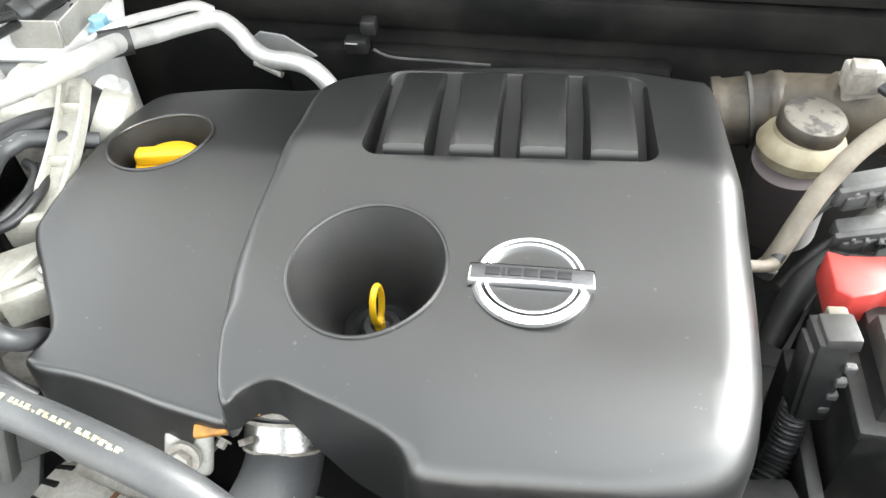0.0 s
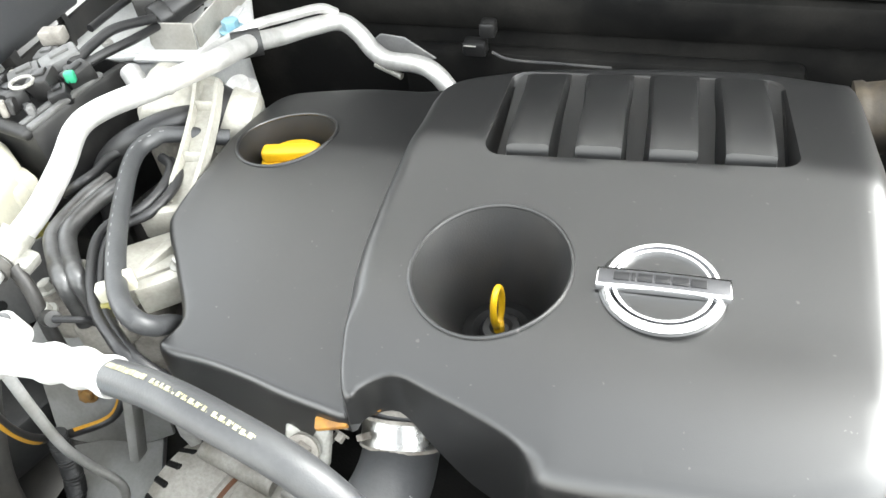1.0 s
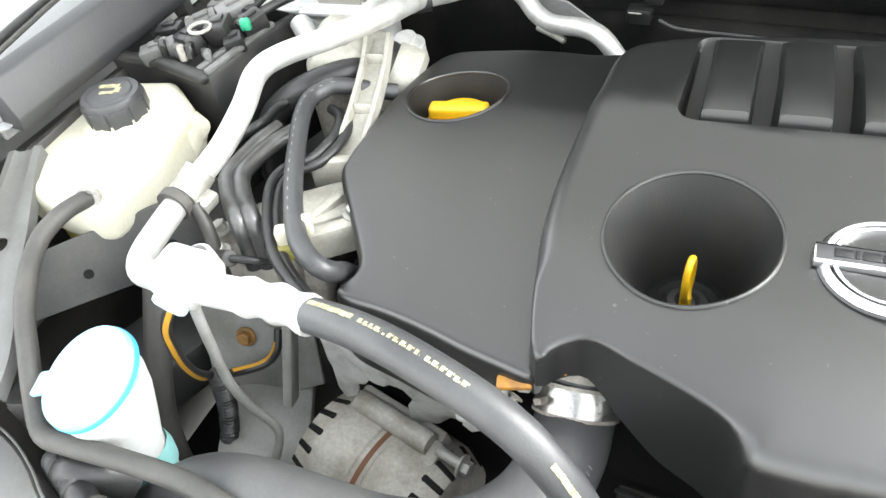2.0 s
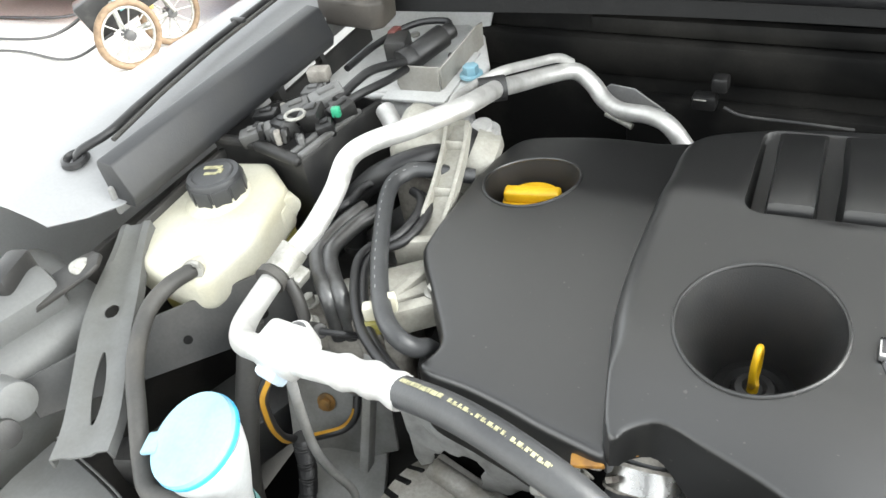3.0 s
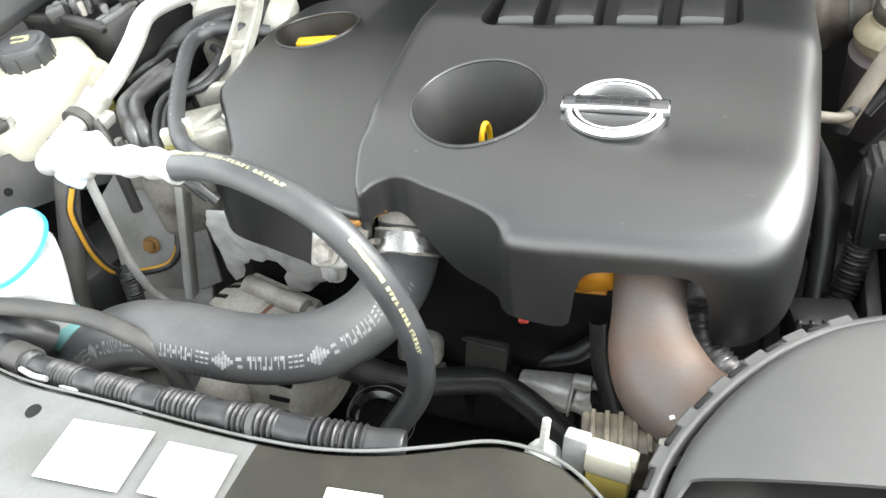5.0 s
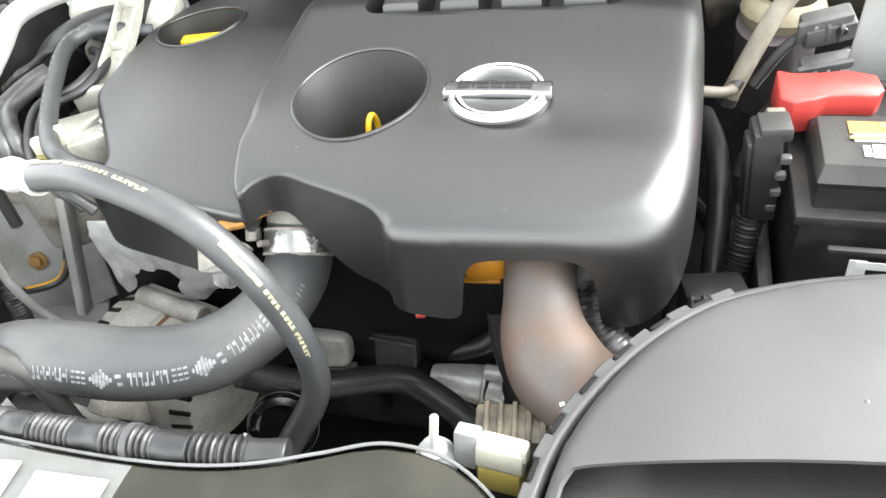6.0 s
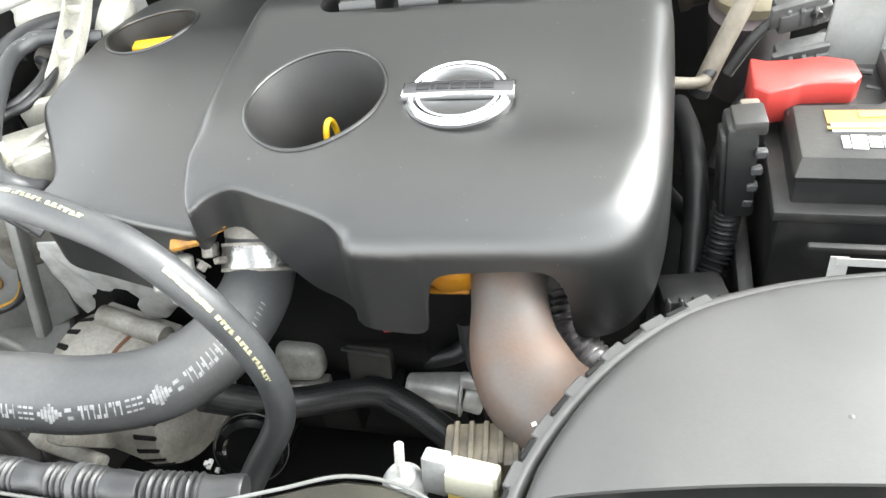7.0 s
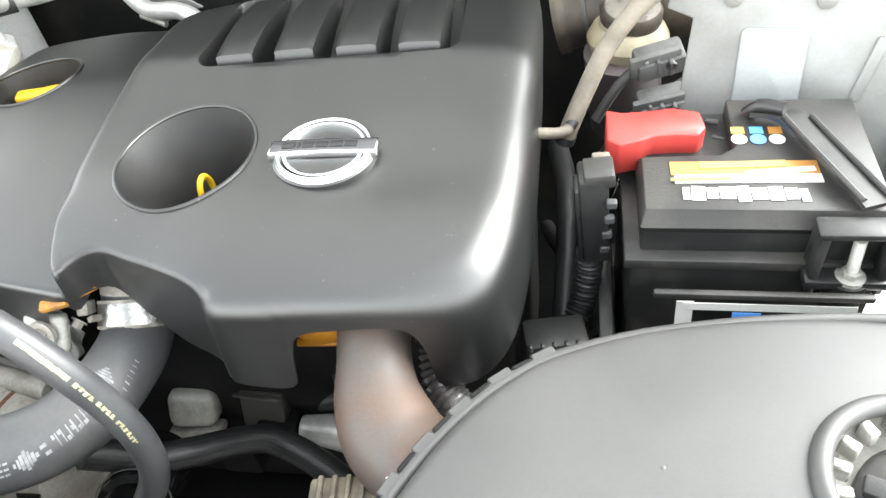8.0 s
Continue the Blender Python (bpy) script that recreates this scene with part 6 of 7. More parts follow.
slab = prism([(0.300, 0.3695), (0.472, 0.3695), (0.472, 0.508), (0.374, 0.508), (0.374, 0.447), (0.362, 0.437), (0.300, 0.435)], 0.8665, 0.8818, 0.002, 2)
for v in slab.verts:
    if v.co.z > 0.874 and v.co.y < 0.40:
        v.co.y += 0.006
    if v.co.z > 0.874 and v.co.x < 0.32:
        v.co.x += 0.003
part("top", slab, BLACK_DUSTY, bat)
part("top_groove", box((0.386, 0.3705, 0.8660), (0.170, 0.002, 0.003), bev=0), DARK, bat)
lab = part("label", box((0.3765, 0.4205, 0.8824), (0.106, 0.015, 0.0008), (0, 0, 1), bev=0), LABEL_ORANGE, bat, "yellow and orange printed label")
part("label_band", join(box((0.378, 0.4085, 0.8824), (0.104, 0.009, 0.0008), (0, 0, 1), bev=0), box((0.402, 0.4165, 0.8830), (0.050, 0.005, 0.0006), (0, 0, 7), bev=0)), PAPER, lab)
part("label_flash", box((0.376, 0.4235, 0.8832), (0.062, 0.007, 0.0006), (0, 0, 3), bev=0), LABEL_YEL, lab)
part("label_line", box((0.345, 0.4068, 0.8834), (0.044, 0.003, 0.0006), (0, 0, 2), bev=0), LABEL_YEL, lab)
rnd = random.Random(3)
bars, at_x = [], 0.330
for w in (0.006, 0.011, 0.009, 0.012, 0.010, 0.012, 0.011, 0.010, 0.007):
    h = 0.014 + rnd.uniform(-0.003, 0.003)
    bars.append(box((at_x + w / 2, 0.3915 + rnd.uniform(-0.001, 0.001), 0.8826), (w - 0.0012, h, 0.0008), (0, 0, 1 + rnd.uniform(-4, 4)), bev=0))
    at_x += w
for bm in bars:
    part("label_bar", bm, PAPER, bat, "white block lettering")
for k, (dx, mat) in enumerate(((0, LABEL_YEL), (0.014, LABEL_BLUE), (0.028, LABEL_ORANGE))):
    part("warning_mark", box((0.378 + dx, 0.4655, 0.8826), (0.010, 0.008, 0.0008), bev=0), mat, bat)
    part("warning_mark", lathe([(0.0, 0.0005), (0.006, 0.0004), (0.006, 0)], (0.378 + dx, 0.4545, 0.8824)), LABEL_BLUE if k == 1 else PAPER, bat)
strap = part("clamp_bar", strip(along([(0.398, 0.480, 0.889), (0.414, 0.470, 0.893), (0.430, 0.440, 0.892), (0.446, 0.404, 0.891), (0.458, 0.374, 0.888)], 0.008), (1, 0.35, 0), 0.022, 0.004), BLACK, bat, "black hold-down strap over the battery")
for dx in (-0.010, 0.010):
    part("strap_edge", tube([(0.420 + dx, 0.466, 0.896), (0.430 + dx, 0.440, 0.895), (0.446 + dx, 0.400, 0.894), (0.458 + dx, 0.376, 0.891)], 0.0022, n=8), BLACK_DUSTY, strap)
part("strap_hook", tube([(0.388, 0.486, 0.884), (0.396, 0.482, 0.894), (0.412, 0.473, 0.897)], 0.006, n=12), BLACK, strap)
part("clamp_bridge", box((0.4473, 0.356, 0.8827), (0.064, 0.018, 0.006), bev=0.002), BLACK, bat)
part("clamp_shelf", box((0.4473, 0.356, 0.8360), (0.064, 0.022, 0.008), bev=0.002), BLACK, bat)
part("clamp_cheek", box((0.4213, 0.357, 0.8548), (0.007, 0.018, 0.0617), bev=0.002), BLACK, bat)
part("clamp_cheek", box((0.4670, 0.357, 0.8548), (0.007, 0.018, 0.0617), bev=0.002), BLACK, bat)
part("clamp_back", box((0.4473, 0.366, 0.8548), (0.060, 0.004, 0.0577), bev=0.001), BLACK, bat)
part("clamp_post", rod((0.4470, 0.355, 0.79), (0.4470, 0.355, 0.8360), 0.014), BLACK, bat)
part("clamp_nut", join(hexbolt((0.4470, 0.353, 0.8385), (0, 0, 1), 0.007, 0.006), lathe([(0.0105, 0.0), (0.0105, 0.0015), (0.0, 0.002)], (0.4470, 0.353, 0.8365)), tube([(0.4470, 0.353, 0.8420), (0.4450, 0.3535, 0.8760)], ribbed(0.0040, 0.0016, 0.0004), n=12, step=0.0004)), CAST, bat)
redc = thing("terminal_cover", (0.32, 0.46, 0.84), "red plastic cover over the positive terminal", "terminal cover")
rbm = prism([(0.277, 0.450), (0.287, 0.443), (0.303, 0.448), (0.312, 0.454), (0.332, 0.4555), (0.348, 0.4555), (0.354, 0.464), (0.351, 0.485), (0.330, 0.491), (0.310, 0.487), (0.2896, 0.485), (0.277, 0.489)], 0.856, 0.887, 0.0020, 2)
part("moulding", rbm, RED, redc)
part("cover_lug", box((0.292, 0.454, 0.868), (0.022, 0.014, 0.020), (0, 0, 8), bev=0.004), RED, redc)
part("cover_catch", box((0.302, 0.4535, 0.878), (0.008, 0.005, 0.006), (0, 0, 12), bev=0.001), PAPER, redc)
part("cable_end", join(tube([(0.362, 0.476, 0.868), (0.372, 0.473, 0.867)], 0.0025, n=8), tube([(0.358, 0.492, 0.872), (0.368, 0.490, 0.872)], 0.0025, n=8)), BLACK, redc)
tray = thing("battery_tray_label", (0.39, 0.335, 0.72), "white paper label with blue marks on the battery tray front", "label")
part("paper", join(box((0.392, 0.3345, 0.823), (0.120, 0.0012, 0.006), (-12, 0, 0), bev=0), box((0.334, 0.3335, 0.811), (0.012, 0.0012, 0.03), (-12, 0, 0), bev=0)), PAPER, tray)
part("blue_mark", box((0.378, 0.3332, 0.815), (0.020, 0.0012, 0.005), (-12, 0, 0), bev=0), LABEL_BLUE, tray)
part("tray_lip", box((0.385, 0.334, 0.837), (0.150, 0.006, 0.006), bev=0.002), BLACK_DUSTY, tray)
link = thing("fusible_link_box", (0.27, 0.41, 0.78), "black fusible link holder with a grey top clipped to the battery", "fuse holder")
part("holder", join(box((0.268, 0.405, 0.850), (0.022, 0.030, 0.082), (-4, -4, 4), bev=0.003), box((0.259, 0.404, 0.845), (0.010, 0.024, 0.07), (-4, -4, 4), bev=0.002)), BLACK, link)
part("holder_top", box((0.270, 0.406, 0.890), (0.023, 0.026, 0.012), (-4, -4, 4), bev=0.002), BLACK_DUSTY, link)
part("cream_plug", box((0.272, 0.423, 0.888), (0.014, 0.010, 0.010), (0, 0, 5), bev=0.002), RUBBER_TAN, link)
for k in range(4):
    part("holder_clip", box((0.280 - 0.001 * k, 0.391, 0.872 - 0.016 * k), (0.008, 0.006, 0.007), (0, 0, 5), bev=0.001, seg=1), GREY_PL, link)
hose_thing("battery_conduit", [(0.266, 0.402, 0.812), (0.265, 0.396, 0.79), (0.261, 0.383, 0.765), (0.252, 0.365, 0.75), (0.245, 0.35, 0.73)], ribbed(0.0105, 0.0045, 0.0014), RUBBER, "black corrugated conduit below the fuse holder", "conduit", n=16, step=0.001)
conn = thing("black_plug_box", (0.24, 0.325, 0.74), "black ribbed plug box between cover and air filter", "connector")
part("plug_shell", box((0.240, 0.325, 0.775), (0.050, 0.040, 0.040), (-15, 0, 10), bev=0.005), BLACK, conn)
for k in range(5):
    part("plug_rib", box((0.222 + 0.009 * k, 0.306 + 0.0016 * k, 0.786), (0.003, 0.006, 0.030), (-15, 0, 10), bev=0.001, seg=1), BLACK_DUSTY, conn)
trayb = thing("battery_tray", (0.36, 0.42, 0.50), "black plastic battery tray and dark wiring below it", "battery tray")
part("tray_box", join(box((0.39, 0.42, 0.60), (0.24, 0.26, 0.14), bev=0.01), box((0.285, 0.40, 0.70), (0.012, 0.16, 0.16), (0, -4, 0), bev=0.003)), BLACK, trayb)
part("tray_loom", join(tube([(0.235, 0.60, 0.76), (0.245, 0.52, 0.775), (0.248, 0.45, 0.76), (0.245, 0.38, 0.72)], 0.011, n=12), tube([(0.225, 0.54, 0.70), (0.25, 0.46, 0.72), (0.255, 0.40, 0.69)], 0.008, n=12), tube([(0.27, 0.37, 0.74), (0.275, 0.35, 0.70), (0.28, 0.34, 0.66)], 0.006, n=10)), RUBBER, trayb)


# metal carrier behind the battery
car = thing("control_unit_carrier", (0.45, 0.56, 0.70), "white painted sheet metal carrier standing behind the battery", "bracket")
CARRIER = material("white_painted_sheet", (0.21, 0.215, 0.21), 0.45, second=(0.17, 0.17, 0.16), mix_scale=14, bump=0.06)
CARM = pose(0.452, 0.548, 0.872, 72, 0, -6)
part("plate", sheet([(-0.112, -0.082), (0.14, -0.085), (0.16, 0.078), (-0.100, 0.082), (-0.122, 0.082), (-0.126, 0.058), (-0.104, 0.050)], 0.004, CARM, bev=0.0015, seg=2), CARRIER, car)
part("pressing", placed(prism(round_rect(-0.064, -0.040, -0.010, 0.044, 0.006), 0.0035, 0.0065, 0.002, 2), CARM), material("pale_paint", (0.235, 0.25, 0.25), 0.4, bump=0.03), car)
part("flute", placed(join(box((0.040, 0.012, 0.005), (0.010, 0.055, 0.005), (0, 0, -14), bev=0.003)), CARM), CARRIER, car)
for x in (-0.074, -0.002, 0.070):
    part("rivet", placed(lathe([(0.008, 0.003), (0.008, 0.006), (0.005, 0.008), (0.0, 0.008)], (x, 0.068, 0)), CARM), CARRIER, car)
# screw holes are dark discs in place of their inner shade
for x in (-0.01, 0.05, 0.095):
    part("screw_hole", placed(rod((x, -0.072, 0.003), (x, -0.072, 0.0048), 0.003, n=12, bev=0), CARM), DARK, car)
wt = thing("inner_wing_panel", (0.62, 0.5, 0.5), "silver painted inner wing beyond the battery", "inner wing", kind="structure")
part("wing_sheet", join(box((0.64, 0.45, 0.72), (0.02, 1.0, 0.42), (0, -5, 0), bev=0.004), box((0.58, 0.60, 0.80), (0.12, 0.30, 0.10), (0, 0, 0), bev=0.02, seg=3)), SILVER_DUSTY, wt)

# ---- brake fluid reservoir and intake behind it ----
brk = thing("brake_fluid_reservoir", (0.30, 0.64, 0.74), "dusty cream brake fluid reservoir with a weathered cap", "brake reservoir")
BRX, BRY = 0.308, 0.695
part("tank", lathe([(0.030, -0.036), (0.040, -0.032), (0.043, -0.020), (0.038, -0.010), (0.031, -0.005), (0.030, 0.0), (0.0, 0.0)], (BRX - 0.002, BRY, 0.852)), material("stained_milky_plastic", (0.34, 0.30, 0.21), 0.5, second=(0.20, 0.16, 0.10), mix_scale=22, mix_lo=0.42), brk)
bc = part("cap", lathe([(0.030, -0.011), (0.0318, -0.006), (0.0318, 0.004), (0.029, 0.008), (0.010, 0.0085), (0.0, 0.0085)], (BRX, BRY, 0.858), (0.05, -0.10, 1)), TAN, brk, "weathered grey cap")
part("cap_top", lathe([(0.0285, 0.0082), (0.027, 0.0094), (0.0, 0.0096)], (BRX, BRY, 0.858), (0.05, -0.10, 1)), material("weathered_cap_paint", (0.15, 0.135, 0.115), 0.7, second=(0.05, 0.045, 0.04), mix_scale=60, mix_lo=0.5, mix_hi=0.6), bc)
part("cylinder", lathe([(0.040, -0.10), (0.040, 0.0), (0.0, 0.0)], (0.300, 0.680, 0.824), (-0.1, -0.15, 1)), material("dull_purple_grey", (0.075, 0.062, 0.063), 0.45), brk, "dark cylinder below the reservoir")
hose_thing("tan_hose", [(0.39, 0.60, 0.965), (0.345, 0.575, 0.962), (0.305, 0.555, 0.945), (0.278, 0.535, 0.918), (0.262, 0.518, 0.890), (0.250, 0.503, 0.866), (0.243, 0.50, 0.845)], 0.0080, RUBBER_TAN, "dusty tan rubber hose curving past the brake reservoir", n=18)
hose_thing("brake_pipe", [(0.195, 0.485, 0.868), (0.224, 0.485, 0.866), (0.243, 0.492, 0.862), (0.252, 0.502, 0.868)], 0.005, RUBBER_TAN, "dusty thin pipe stub at the cover's side", "pipe")
intake = thing("intake_duct", (0.32, 0.75, 0.72), "dusty tan ribbed intake duct behind the brake reservoir", "intake duct")
part("duct", tube([(0.23, 0.760, 0.815), (0.26, 0.760, 0.822), (0.30, 0.758, 0.830), (0.36, 0.74, 0.842), (0.45, 0.73, 0.845), (0.56, 0.72, 0.85)], lambda s: 0.0365 + 0.003 * (1 if (s % 0.055) < 0.010 else 0), n=28, step=0.004), TAN, intake)
part("duct_band", tube([(0.262, 0.760, 0.8224), (0.266, 0.760, 0.8232)], 0.0405, n=28), RUBBER_DUSTY, intake)
sensor = thing("air_flow_sensor", (0.40, 0.72, 0.86), "dusty grey sensor plug on the intake duct", "sensor")
part("sensor_body", join(box((0.346, 0.722, 0.894), (0.034, 0.026, 0.026), (0, 0, 5), bev=0.004), box((0.340, 0.712, 0.910), (0.020, 0.018, 0.010), bev=0.002), box((0.350, 0.735, 0.872), (0.03, 0.03, 0.02), bev=0.004)), CAST_DIRTY, sensor)
part("sensor_cable", tube([(0.362, 0.715, 0.890), (0.385, 0.69, 0.885), (0.41, 0.66, 0.87)], 0.006, n=10), RUBBER, sensor)
for k, (x, y, z, rz) in enumerate(((0.326, 0.578, 0.876, 12), (0.331, 0.560, 0.842, 8))):
    cn = thing("grey_connector", (x, y, z - 0.03), "dusty grey multi-pin plug with dark cables", "connector", "loom plugs")
    part("plug_shell", box((x, y, z), (0.044, 0.026, 0.024), (20, -10, rz), bev=0.004), CONNECTOR_GREY, cn)
    part("plug_lip", box((x - 0.004, y - 0.010, z + 0.004), (0.046, 0.006, 0.026), (20, -10, rz), bev=0.002), CONNECTOR_GREY, cn)
    part("plug_key", rod((x + 0.010, y - 0.014, z + 0.004), (x + 0.010, y - 0.017, z + 0.003), 0.005), BLACK, cn)
    part("plug_cable", tube([(x - 0.018, y - 0.002, z - 0.006), (x - 0.035, y - 0.010, z - 0.02), (x - 0.055, y - 0.022, z - 0.05)], 0.005, n=10), BLACK_DUSTY, cn)
    for q in range(3):
        part("plug_fin", box((x - 0.012 + 0.011 * q, y - 0.013, z + 0.001), (0.004, 0.006, 0.020), (20, -10, rz), bev=0.001, seg=1), CONNECTOR_GREY, cn)
filler_loom = thing("loom_behind_battery", (0.31, 0.54, 0.74), "dark dusty cable loom under the plugs", "cable loom")
part("cable", tube([(0.36, 0.60, 0.83), (0.32, 0.56, 0.825), (0.29, 0.53, 0.80), (0.27, 0.50, 0.76)], 0.013, n=12), BLACK_DUSTY, filler_loom)
part("cable", tube([(0.37, 0.57, 0.81), (0.33, 0.53, 0.81), (0.30, 0.50, 0.79)], 0.010, n=12), BLACK_DUSTY, filler_loom)


# ---- cowl, windscreen, bonnet ----
cowl = thing("windscreen_cowl", (-0.05, 0.95, 0.86), "dark grey plastic cowl panel with a mesh of vent holes", "cowl panel")

def bowed(x):
    return 0.055 * (max(0, abs(x + 0.02) - 0.1) / 0.6) ** 1.6


# the grille slopes back from the seal; its strips leave the holes open
G0, G1 = Vector((0, 0.895, 0.955)), Vector((0, 0.985, 1.010))


def on_cowl(x, f, lift=0.0):
    p = G0.lerp(G1, f)
    n = (G1 - G0).cross(Vector((1, 0, 0))).normalized() * -1
    q = p + n * lift
    return Vector((x, q.y - bowed(x), q.z))


def cowl_patch(x0, x1, f0, f1, thick=0.004):
    bm = bmesh.new()
    rows = []
    k = max(1, round((x1 - x0) / 0.03))
    for i in range(k + 1):
        x = x0 + (x1 - x0) * i / k
        rows.append([bm.verts.new(on_cowl(x, f0)), bm.verts.new(on_cowl(x, f1)), bm.verts.new(on_cowl(x, f1, -thick)), bm.verts.new(on_cowl(x, f0, -thick))])
    for a, b in zip(rows, rows[1:]):
        for j in range(4):
            bm.faces.new((a[j], a[(j + 1) % 4], b[(j + 1) % 4], b[j]))
    bm.faces.new(rows[0])
    bm.faces.new(rows[-1][::-1])
    return bm


part("frame", join(cowl_patch(-0.62, 0.70, 0.0, 0.14), cowl_patch(-0.62, 0.70, 0.93, 1.0), cowl_patch(-0.47, -0.445, 0.1, 0.95), cowl_patch(-0.315, -0.285, 0.1, 0.95), cowl_patch(-0.62, -0.57, 0.1, 0.95)), COWL_GREY, cowl)
bars = []
x = -0.57
while x < 0.70:
    if not (-0.47 < x < -0.445 or -0.315 < x < -0.285):
        bars.append(cowl_patch(x, x + 0.0028, 0.12, 0.95))
    x += 0.0115
tagged(part("mesh_upright", join(*bars), COWL_GREY, cowl), kind="stuff")
for f in (0.27, 0.42, 0.57, 0.72, 0.86):
    part("mesh_rail", cowl_patch(-0.57, 0.70, f, f + 0.035), COWL_GREY, cowl)
for a, b, f in ((-0.43, -0.395, 0.72), (-0.345, -0.30, 0.72), (-0.27, -0.235, 0.5)):
    part("mesh_cover", cowl_patch(a, b, f, 0.95, 0.006), COWL_GREY, cowl)
part("well", join(box((0.03, 0.985, 0.94), (1.35, 0.16, 0.02), bev=0.002), box((0.03, 1.02, 0.90), (1.35, 0.02, 0.2), bev=0.002)), DARK, cowl)
seal = thing("bonnet_seal", (-0.05, 0.87, 0.92), "black rubber bonnet seal along the cowl edge", "rubber seal")
part("bulb", tube([(x, 0.880 - bowed(x), 0.952 - 0.006 * math.sin((x + 0.6) * 2)) for x in (-0.60, -0.5, -0.4, -0.3, -0.2, -0.1, 0.0, 0.1, 0.2, 0.3, 0.4, 0.5, 0.6, 0.68)], 0.0150, n=16), RUBBER, seal)
part("lip", strip(along([(x, 0.872 - bowed(x), 0.932) for x in (-0.60, -0.3, 0.0, 0.3, 0.68)], 0.03), (0, 0.35, 1), 0.03, 0.006), DARK, seal)
end = thing("cowl_end_cap", (-0.60, 0.74, 0.90), "dusty brown-grey plastic end cap of the cowl", "cowl end cap")
BROWN_GREY = material("brown_grey_plastic", (0.045, 0.040, 0.035), 0.6, second=(0.075, 0.066, 0.055), mix_scale=18)
part("cap_block", prism([(-0.075, -0.030), (0.040, -0.036), (0.058, -0.020), (0.060, 0.034), (-0.078, 0.036)], 0.0, 0.046, 0.007, 3, pose(-0.632, 0.792, 0.918, 0, 6, 8) @ Matrix.Diagonal((0.70, 0.75, 0.85, 1))), BROWN_GREY, end)
part("cap_notch", box((-0.630, 0.771, 0.952), (0.026, 0.008, 0.010), (0, 6, 8), bev=0.003), BROWN_GREY, end)
fclip = thing("firewall_clip", (-0.19, 0.87, 0.79), "small black clip with a painted pale glint on the firewall", "clip")
part("clip_block", join(box((-0.192, 0.872, 0.805), (0.030, 0.02, 0.020), bev=0.004), box((-0.175, 0.875, 0.830), (0.02, 0.02, 0.02), bev=0.004)), BLACK, fclip)
# thin pale bar modelled as the clip's glint
part("clip_shine", box((-0.196, 0.860, 0.812), (0.016, 0.002, 0.002), bev=0.0008), CAST, fclip)
fw = thing("firewall_wire", (-0.05, 0.86, 0.80), "thin pale wire lying along the firewall ledge", "wire")
part("wire_run", tube([(-0.165, 0.850, 0.812), (-0.14, 0.845, 0.806), (-0.08, 0.845, 0.805), (-0.02, 0.848, 0.802)], 0.0018, n=8), GREY_PL, fw)
frag = thing("dry_stalk", (0.10, 0.86, 0.83), "small dry pale plant stalk caught on the firewall", "stalk")
part("stalk", join(tube([(0.088, 0.903, 0.846), (0.094, 0.903, 0.868), (0.092, 0.903, 0.882)], 0.0012, n=6), tube([(0.106, 0.903, 0.852), (0.110, 0.903, 0.868)], 0.0014, n=6)), TAN, frag)
shieldb = thing("heater_pipe_shield", (-0.27, 0.78, 0.78), "grey triangular metal shield behind the pipes", "shield")
part("shield_sheet", prism([(-0.316, 0.827), (-0.298, 0.841), (-0.268, 0.838), (-0.229, 0.812), (-0.289, 0.792)], 0.826, 0.829, 0.001, 1, Matrix(((1, 0, 0, 0), (0, 0, 1, 0), (0, 1, 0, 0), (0, 0, 0, 1)))), COWL_GREY, shieldb)

screen = thing("windscreen", (0.0, 1.3, 1.0), "sloping windscreen glass above the cowl", "windscreen")
gb = bmesh.new()
rows = []
for i in range(17):
    x = -0.70 + 1.42 * i / 16
    rows.append([gb.verts.new((x * (1 - 0.18 * f), 0.992 - bowed(x) + 0.72 * f, 1.012 + 0.50 * f)) for f in (0, 0.25, 0.5, 0.75, 1.0)])
for a, b in zip(rows, rows[1:]):
    for j in range(4):
        gb.faces.new((a[j], a[j + 1], b[j + 1], b[j]))
pane = part("pane", gb, GLASS, screen)
ps = pane.modifiers.new("thickness", "SOLIDIFY")
ps.thickness = 0.005

bonnet = thing("bonnet", (0.0, 0.93, 0.98), "raised silver bonnet out of view, with an added dark pad by the hinge", "bonnet")
BONNET_UP = 71
BM = pose(0.0, 0.955, 1.000, -BONNET_UP, 0, 0)
part("skin", placed(prism([(-0.80, -0.98), (0.58, -0.98), (0.62, -0.5), (0.60, 0.02), (-0.80, 0.02), (-0.86, -0.5)], 0.012, 0.030, 0.006, 2), BM), SILVER, bonnet)
# underside out of view, paler than the skin to brighten the cover's sheen
part("inner_frame", placed(prism([(-0.78, -0.95), (0.56, -0.95), (0.60, -0.5), (0.58, 0.0), (-0.76, 0.0), (-0.83, -0.5)], 0.0, 0.012, 0.004, 2), BM), material("pale_bounce_underside", (0.76, 0.76, 0.755), 0.4, 0.1, second=(0.70, 0.70, 0.69), mix_scale=6), bonnet)
# unseen pad, added and sized to darken reflections at the cover's rear
part("reflection_pad", placed(prism(round_rect(-0.68, -0.20, 0.54, -0.005, 0.02), -0.012, 0.002, 0.005, 2), BM), FIREWALL, bonnet, "unseen black pad added along the hinge edge to darken reflections")

# ---- yard beyond the wing ----
PLACE = Matrix.Identity(4)
ground = part("ground", grid_sheet(-400, 400, -400, 400, 8, 8, lambda x, y: 0.0), CONCRETE, smooth=False)
tagged(ground, "pale sunlit concrete yard, almost white", "ground", kind="structure")


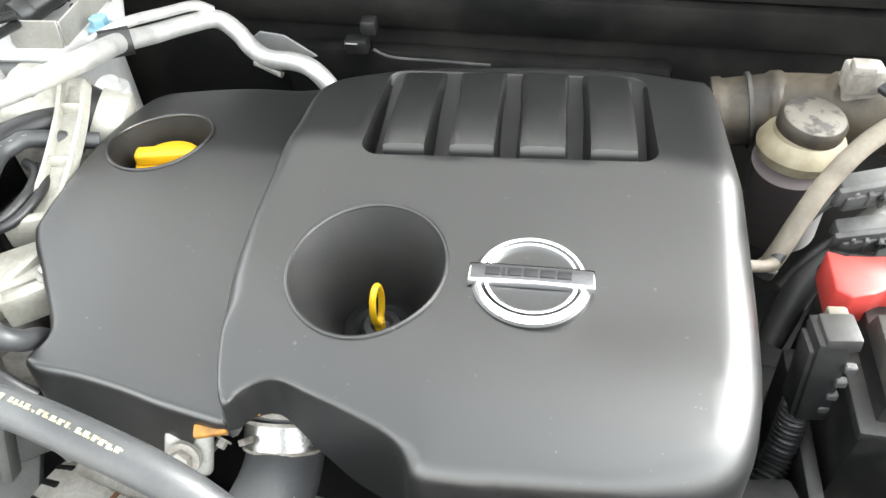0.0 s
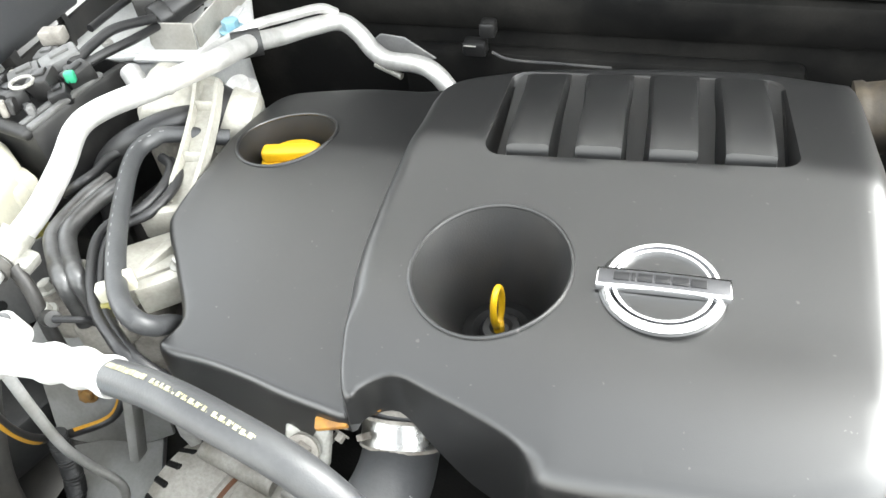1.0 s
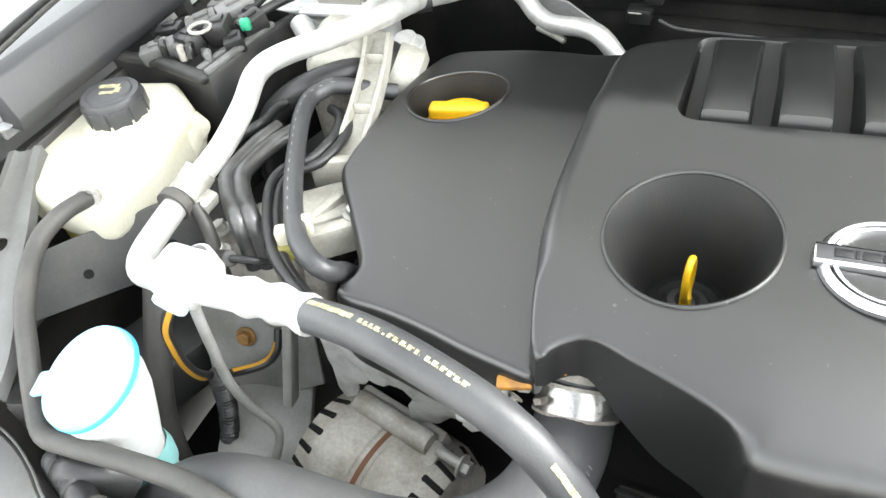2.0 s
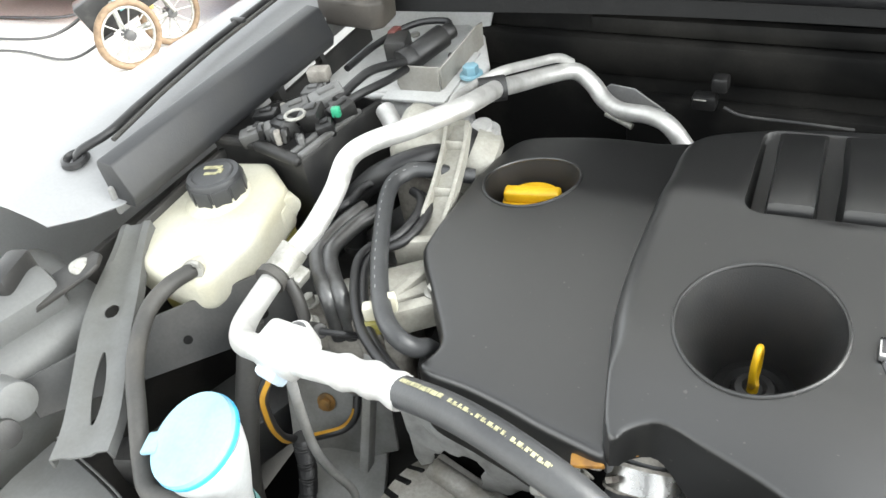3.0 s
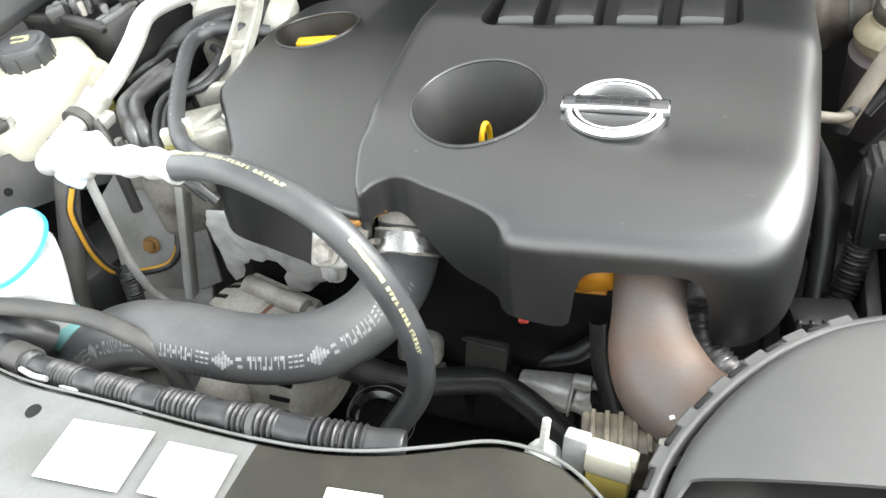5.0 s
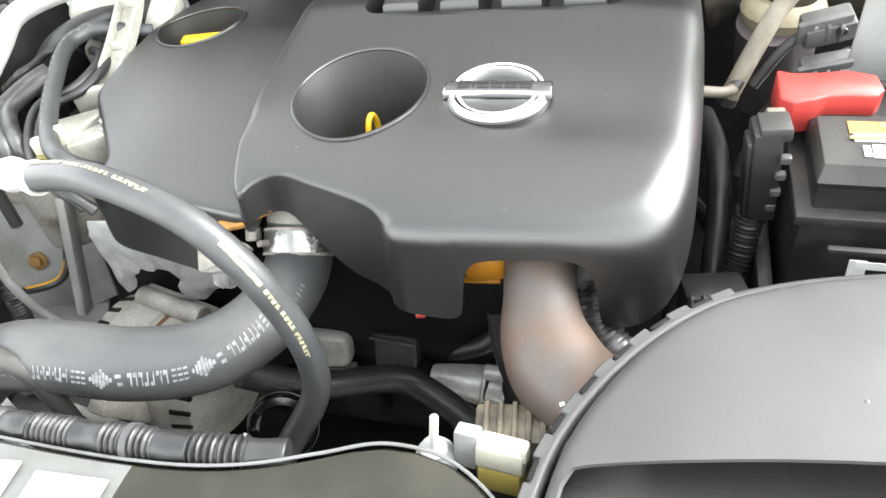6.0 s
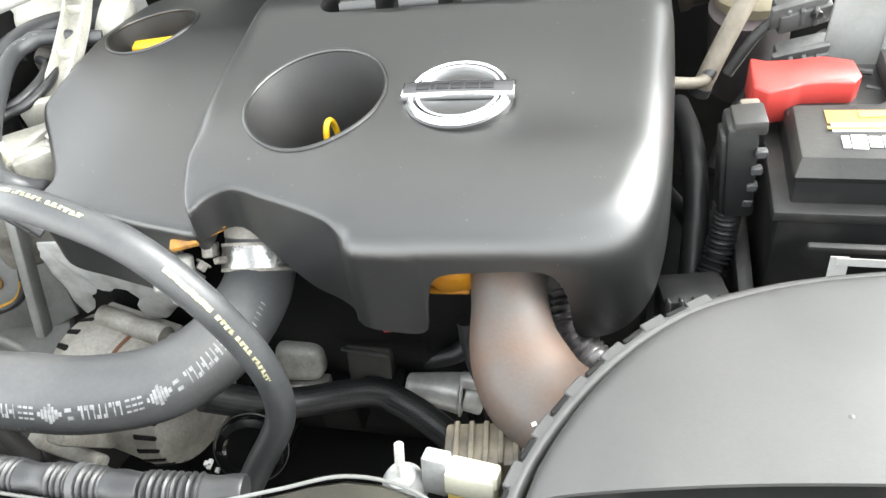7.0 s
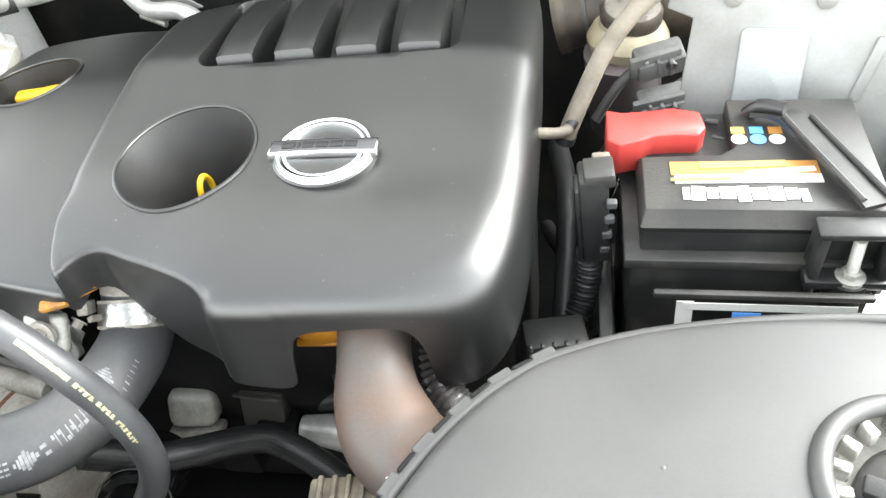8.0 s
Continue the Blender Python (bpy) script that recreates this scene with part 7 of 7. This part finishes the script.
def car_body(name, at, turn, paint, label, plate_x=0.0):
    t = thing(name, at, label, "car")
    m = Matrix.Translation(at) @ Matrix.Rotation(radians(turn), 4, "Z")
    prof = [(-0.02, 0.22), (-0.06, 0.32), (-0.05, 0.46), (0.0, 0.58), (0.10, 0.70), (0.9, 0.86), (1.6, 1.36), (2.6, 1.42), (3.4, 1.10), (3.9, 0.95), (3.95, 0.30), (3.8, 0.20), (0.1, 0.18)]
    bm = prism([(y, z) for y, z in prof], -0.82, 0.82, 0.07, 4)
    bmesh.ops.transform(bm, matrix=m @ Matrix(((0, 0, 1, 0), (1, 0, 0, 0), (0, 1, 0, 0), (0, 0, 0, 1))), verts=bm.verts)
    part("body", bm, paint, t)
    part("grille", placed(prism(round_rect(-0.50, 0.25, 0.50, 0.38, 0.03), -0.065, -0.03, 0.008, 2, Matrix(((1, 0, 0, 0), (0, 0, 1, 0), (0, 1, 0, 0), (0, 0, 0, 1)))), m), BLACK, t, "black lower grille")
    for k in range(4):
        part("grille_slat", placed(box((0, -0.068, 0.27 + 0.03 * k), (0.96, 0.012, 0.008), bev=0.002), m), BLACK_DUSTY, t)
    part("bumper_lip", placed(box((0, -0.07, 0.215), (1.5, 0.06, 0.05), bev=0.02, seg=3), m), paint, t)
    part("number_plate", placed(box((plate_x, -0.085, 0.47), (0.50, 0.012, 0.11), bev=0.004), m), GREY_PL, t, "blank grey number plate")
    for sx in (-1, 1):
        part("headlight", placed(box((0.60 * sx, 0.04, 0.60), (0.36, 0.16, 0.14), (-25, 0, 14 * sx), bev=0.04, seg=3), m), GREY_PL, t)
        for yy in (0.75, 3.2):
            w = part("wheel", placed(lathe([(0.0, -0.09), (0.19, -0.09), (0.20, -0.10), (0.30, -0.09), (0.31, 0.0), (0.30, 0.09), (0.20, 0.10), (0.0, 0.08)], (0.74 * sx, yy, 0.31), (1, 0, 0)), m), RUBBER, t)
            part("rim_disc", placed(lathe([(0.0, 0.115), (0.10, 0.112), (0.19, 0.098), (0.195, 0.08)], (0.74 * sx, yy, 0.31), (sx, 0, 0)), m), ALU, w)
        part("side_window", placed(box((0.81 * sx, 2.0, 1.12), (0.02, 1.5, 0.34), bev=0.008), m), BLACK, t)
    part("front_window", placed(box((0, 1.27, 1.12), (1.4, 0.02, 0.80), (-54.5, 0, 0), bev=0.008), m), BLACK, t)
    return t


car_body("blue_car", (-3.04, 3.45, 0.0), 12, BLUE_PAINT, "bright blue hatchback parked with a black lower grille", -0.36)
car_body("orange_car", (-5.2, 2.98, 0.0), 6, ORANGE_PAINT, "orange-red car parked beside the blue one")

PLACE = pose(-3.40, 2.53, 0.172, 0, 0, 39.6) @ Matrix.Diagonal((1.16, 1.16, 1.16, 1)) @ pose(2.93, -1.93, -0.155)
cart = thing("hand_cart", (-2.95, 2.05, 0.007), "two-wheeled hand cart with spoked tan wheels and a black box", "hand cart")


def spoked(at, axis, r):
    ax = Vector(axis).normalized()
    side = ax.cross(Vector((0, 0, 1))).normalized()
    upv = side.cross(ax).normalized()
    c = Vector(at)
    pts = [c + r * (math.cos(a) * side + math.sin(a) * upv) for a in (2 * math.pi * k / 40 for k in range(40))]
    w = part("wheel", tube(pts, 0.016, n=10, closed=True, smooth_path=False), TAN_TYRE, cart, "tan tyred spoked wheel")
    part("wheel_rim", tube([c + (r - 0.020) * (math.cos(a) * side + math.sin(a) * upv) for a in (2 * math.pi * k / 40 for k in range(40))], 0.007, n=8, closed=True, smooth_path=False), CAST, w)
    for k in range(10):
        a = 2 * math.pi * k / 10
        part("spoke", tube([c + 0.02 * (math.cos(a) * side + math.sin(a) * upv), c + (r - 0.02) * (math.cos(a) * side + math.sin(a) * upv)], 0.0035, n=6, step=0.06), CAST, w)
    part("wheel_hub", rod(c - ax * 0.03, c + ax * 0.03, 0.024), GREY_PL, w)


spoked((-2.93, 1.93, 0.155), (0.55, -0.8, 0.0), 0.14)
spoked((-2.78, 2.22, 0.155), (0.55, -0.8, 0.0), 0.14)
part("axle", rod((-2.93, 1.93, 0.155), (-2.78, 2.22, 0.155), 0.012), CAST, cart)
part("box_body", box((-2.99, 2.15, 0.255), (0.34, 0.15, 0.18), (0, -24, 14), bev=0.012), BLACK, cart, "black plastic box")
part("box_label", box((-2.92, 2.045, 0.30), (0.12, 0.01, 0.09), (0, -24, 14), bev=0.002), material("teal_label", (0.25, 0.55, 0.58), 0.5), cart)
part("handle", tube([(-2.85, 2.15, 0.20), (-2.86, 2.25, 0.45), (-2.88, 2.33, 0.80)], 0.017, n=10, step=0.03), WOOD_YEL, cart, "yellow tubular handle")
part("handle_blue", tube([(-2.93, 2.13, 0.20), (-2.95, 2.22, 0.45), (-2.98, 2.30, 0.75)], 0.014, n=10, step=0.03), BLUE_PAINT, cart)
part("frame_arm", join(rod((-2.95, 1.95, 0.16), (-3.02, 2.14, 0.32), 0.012), rod((-2.75, 2.2, 0.16), (-2.85, 2.2, 0.34), 0.012), box((-2.78, 2.12, 0.30), (0.16, 0.03, 0.05), (0, -15, 30), bev=0.01)), CAST, cart)
PLACE = pose(-0.55, 0.5, 0.0)
lead = thing("power_lead", (-3.4, 2.1, 0.0), "black cables trailing from the cart over the concrete", "cable")
part("lead_run", join(tube([(-3.15, 2.12, 0.30), (-3.45, 2.10, 0.14), (-3.9, 2.15, 0.03), (-4.6, 2.1, 0.015), (-5.6, 2.0, 0.015)], 0.010, n=8, step=0.05), tube([(-3.12, 2.15, 0.34), (-3.5, 2.35, 0.20), (-4.1, 2.5, 0.04), (-5.2, 2.4, 0.015)], 0.010, n=8, step=0.05), tube([(-3.0, 2.05, 0.16), (-3.3, 1.95, 0.03), (-3.9, 2.0, 0.012), (-4.6, 1.8, 0.012)], 0.008, n=8, step=0.05)), BLACK, lead)
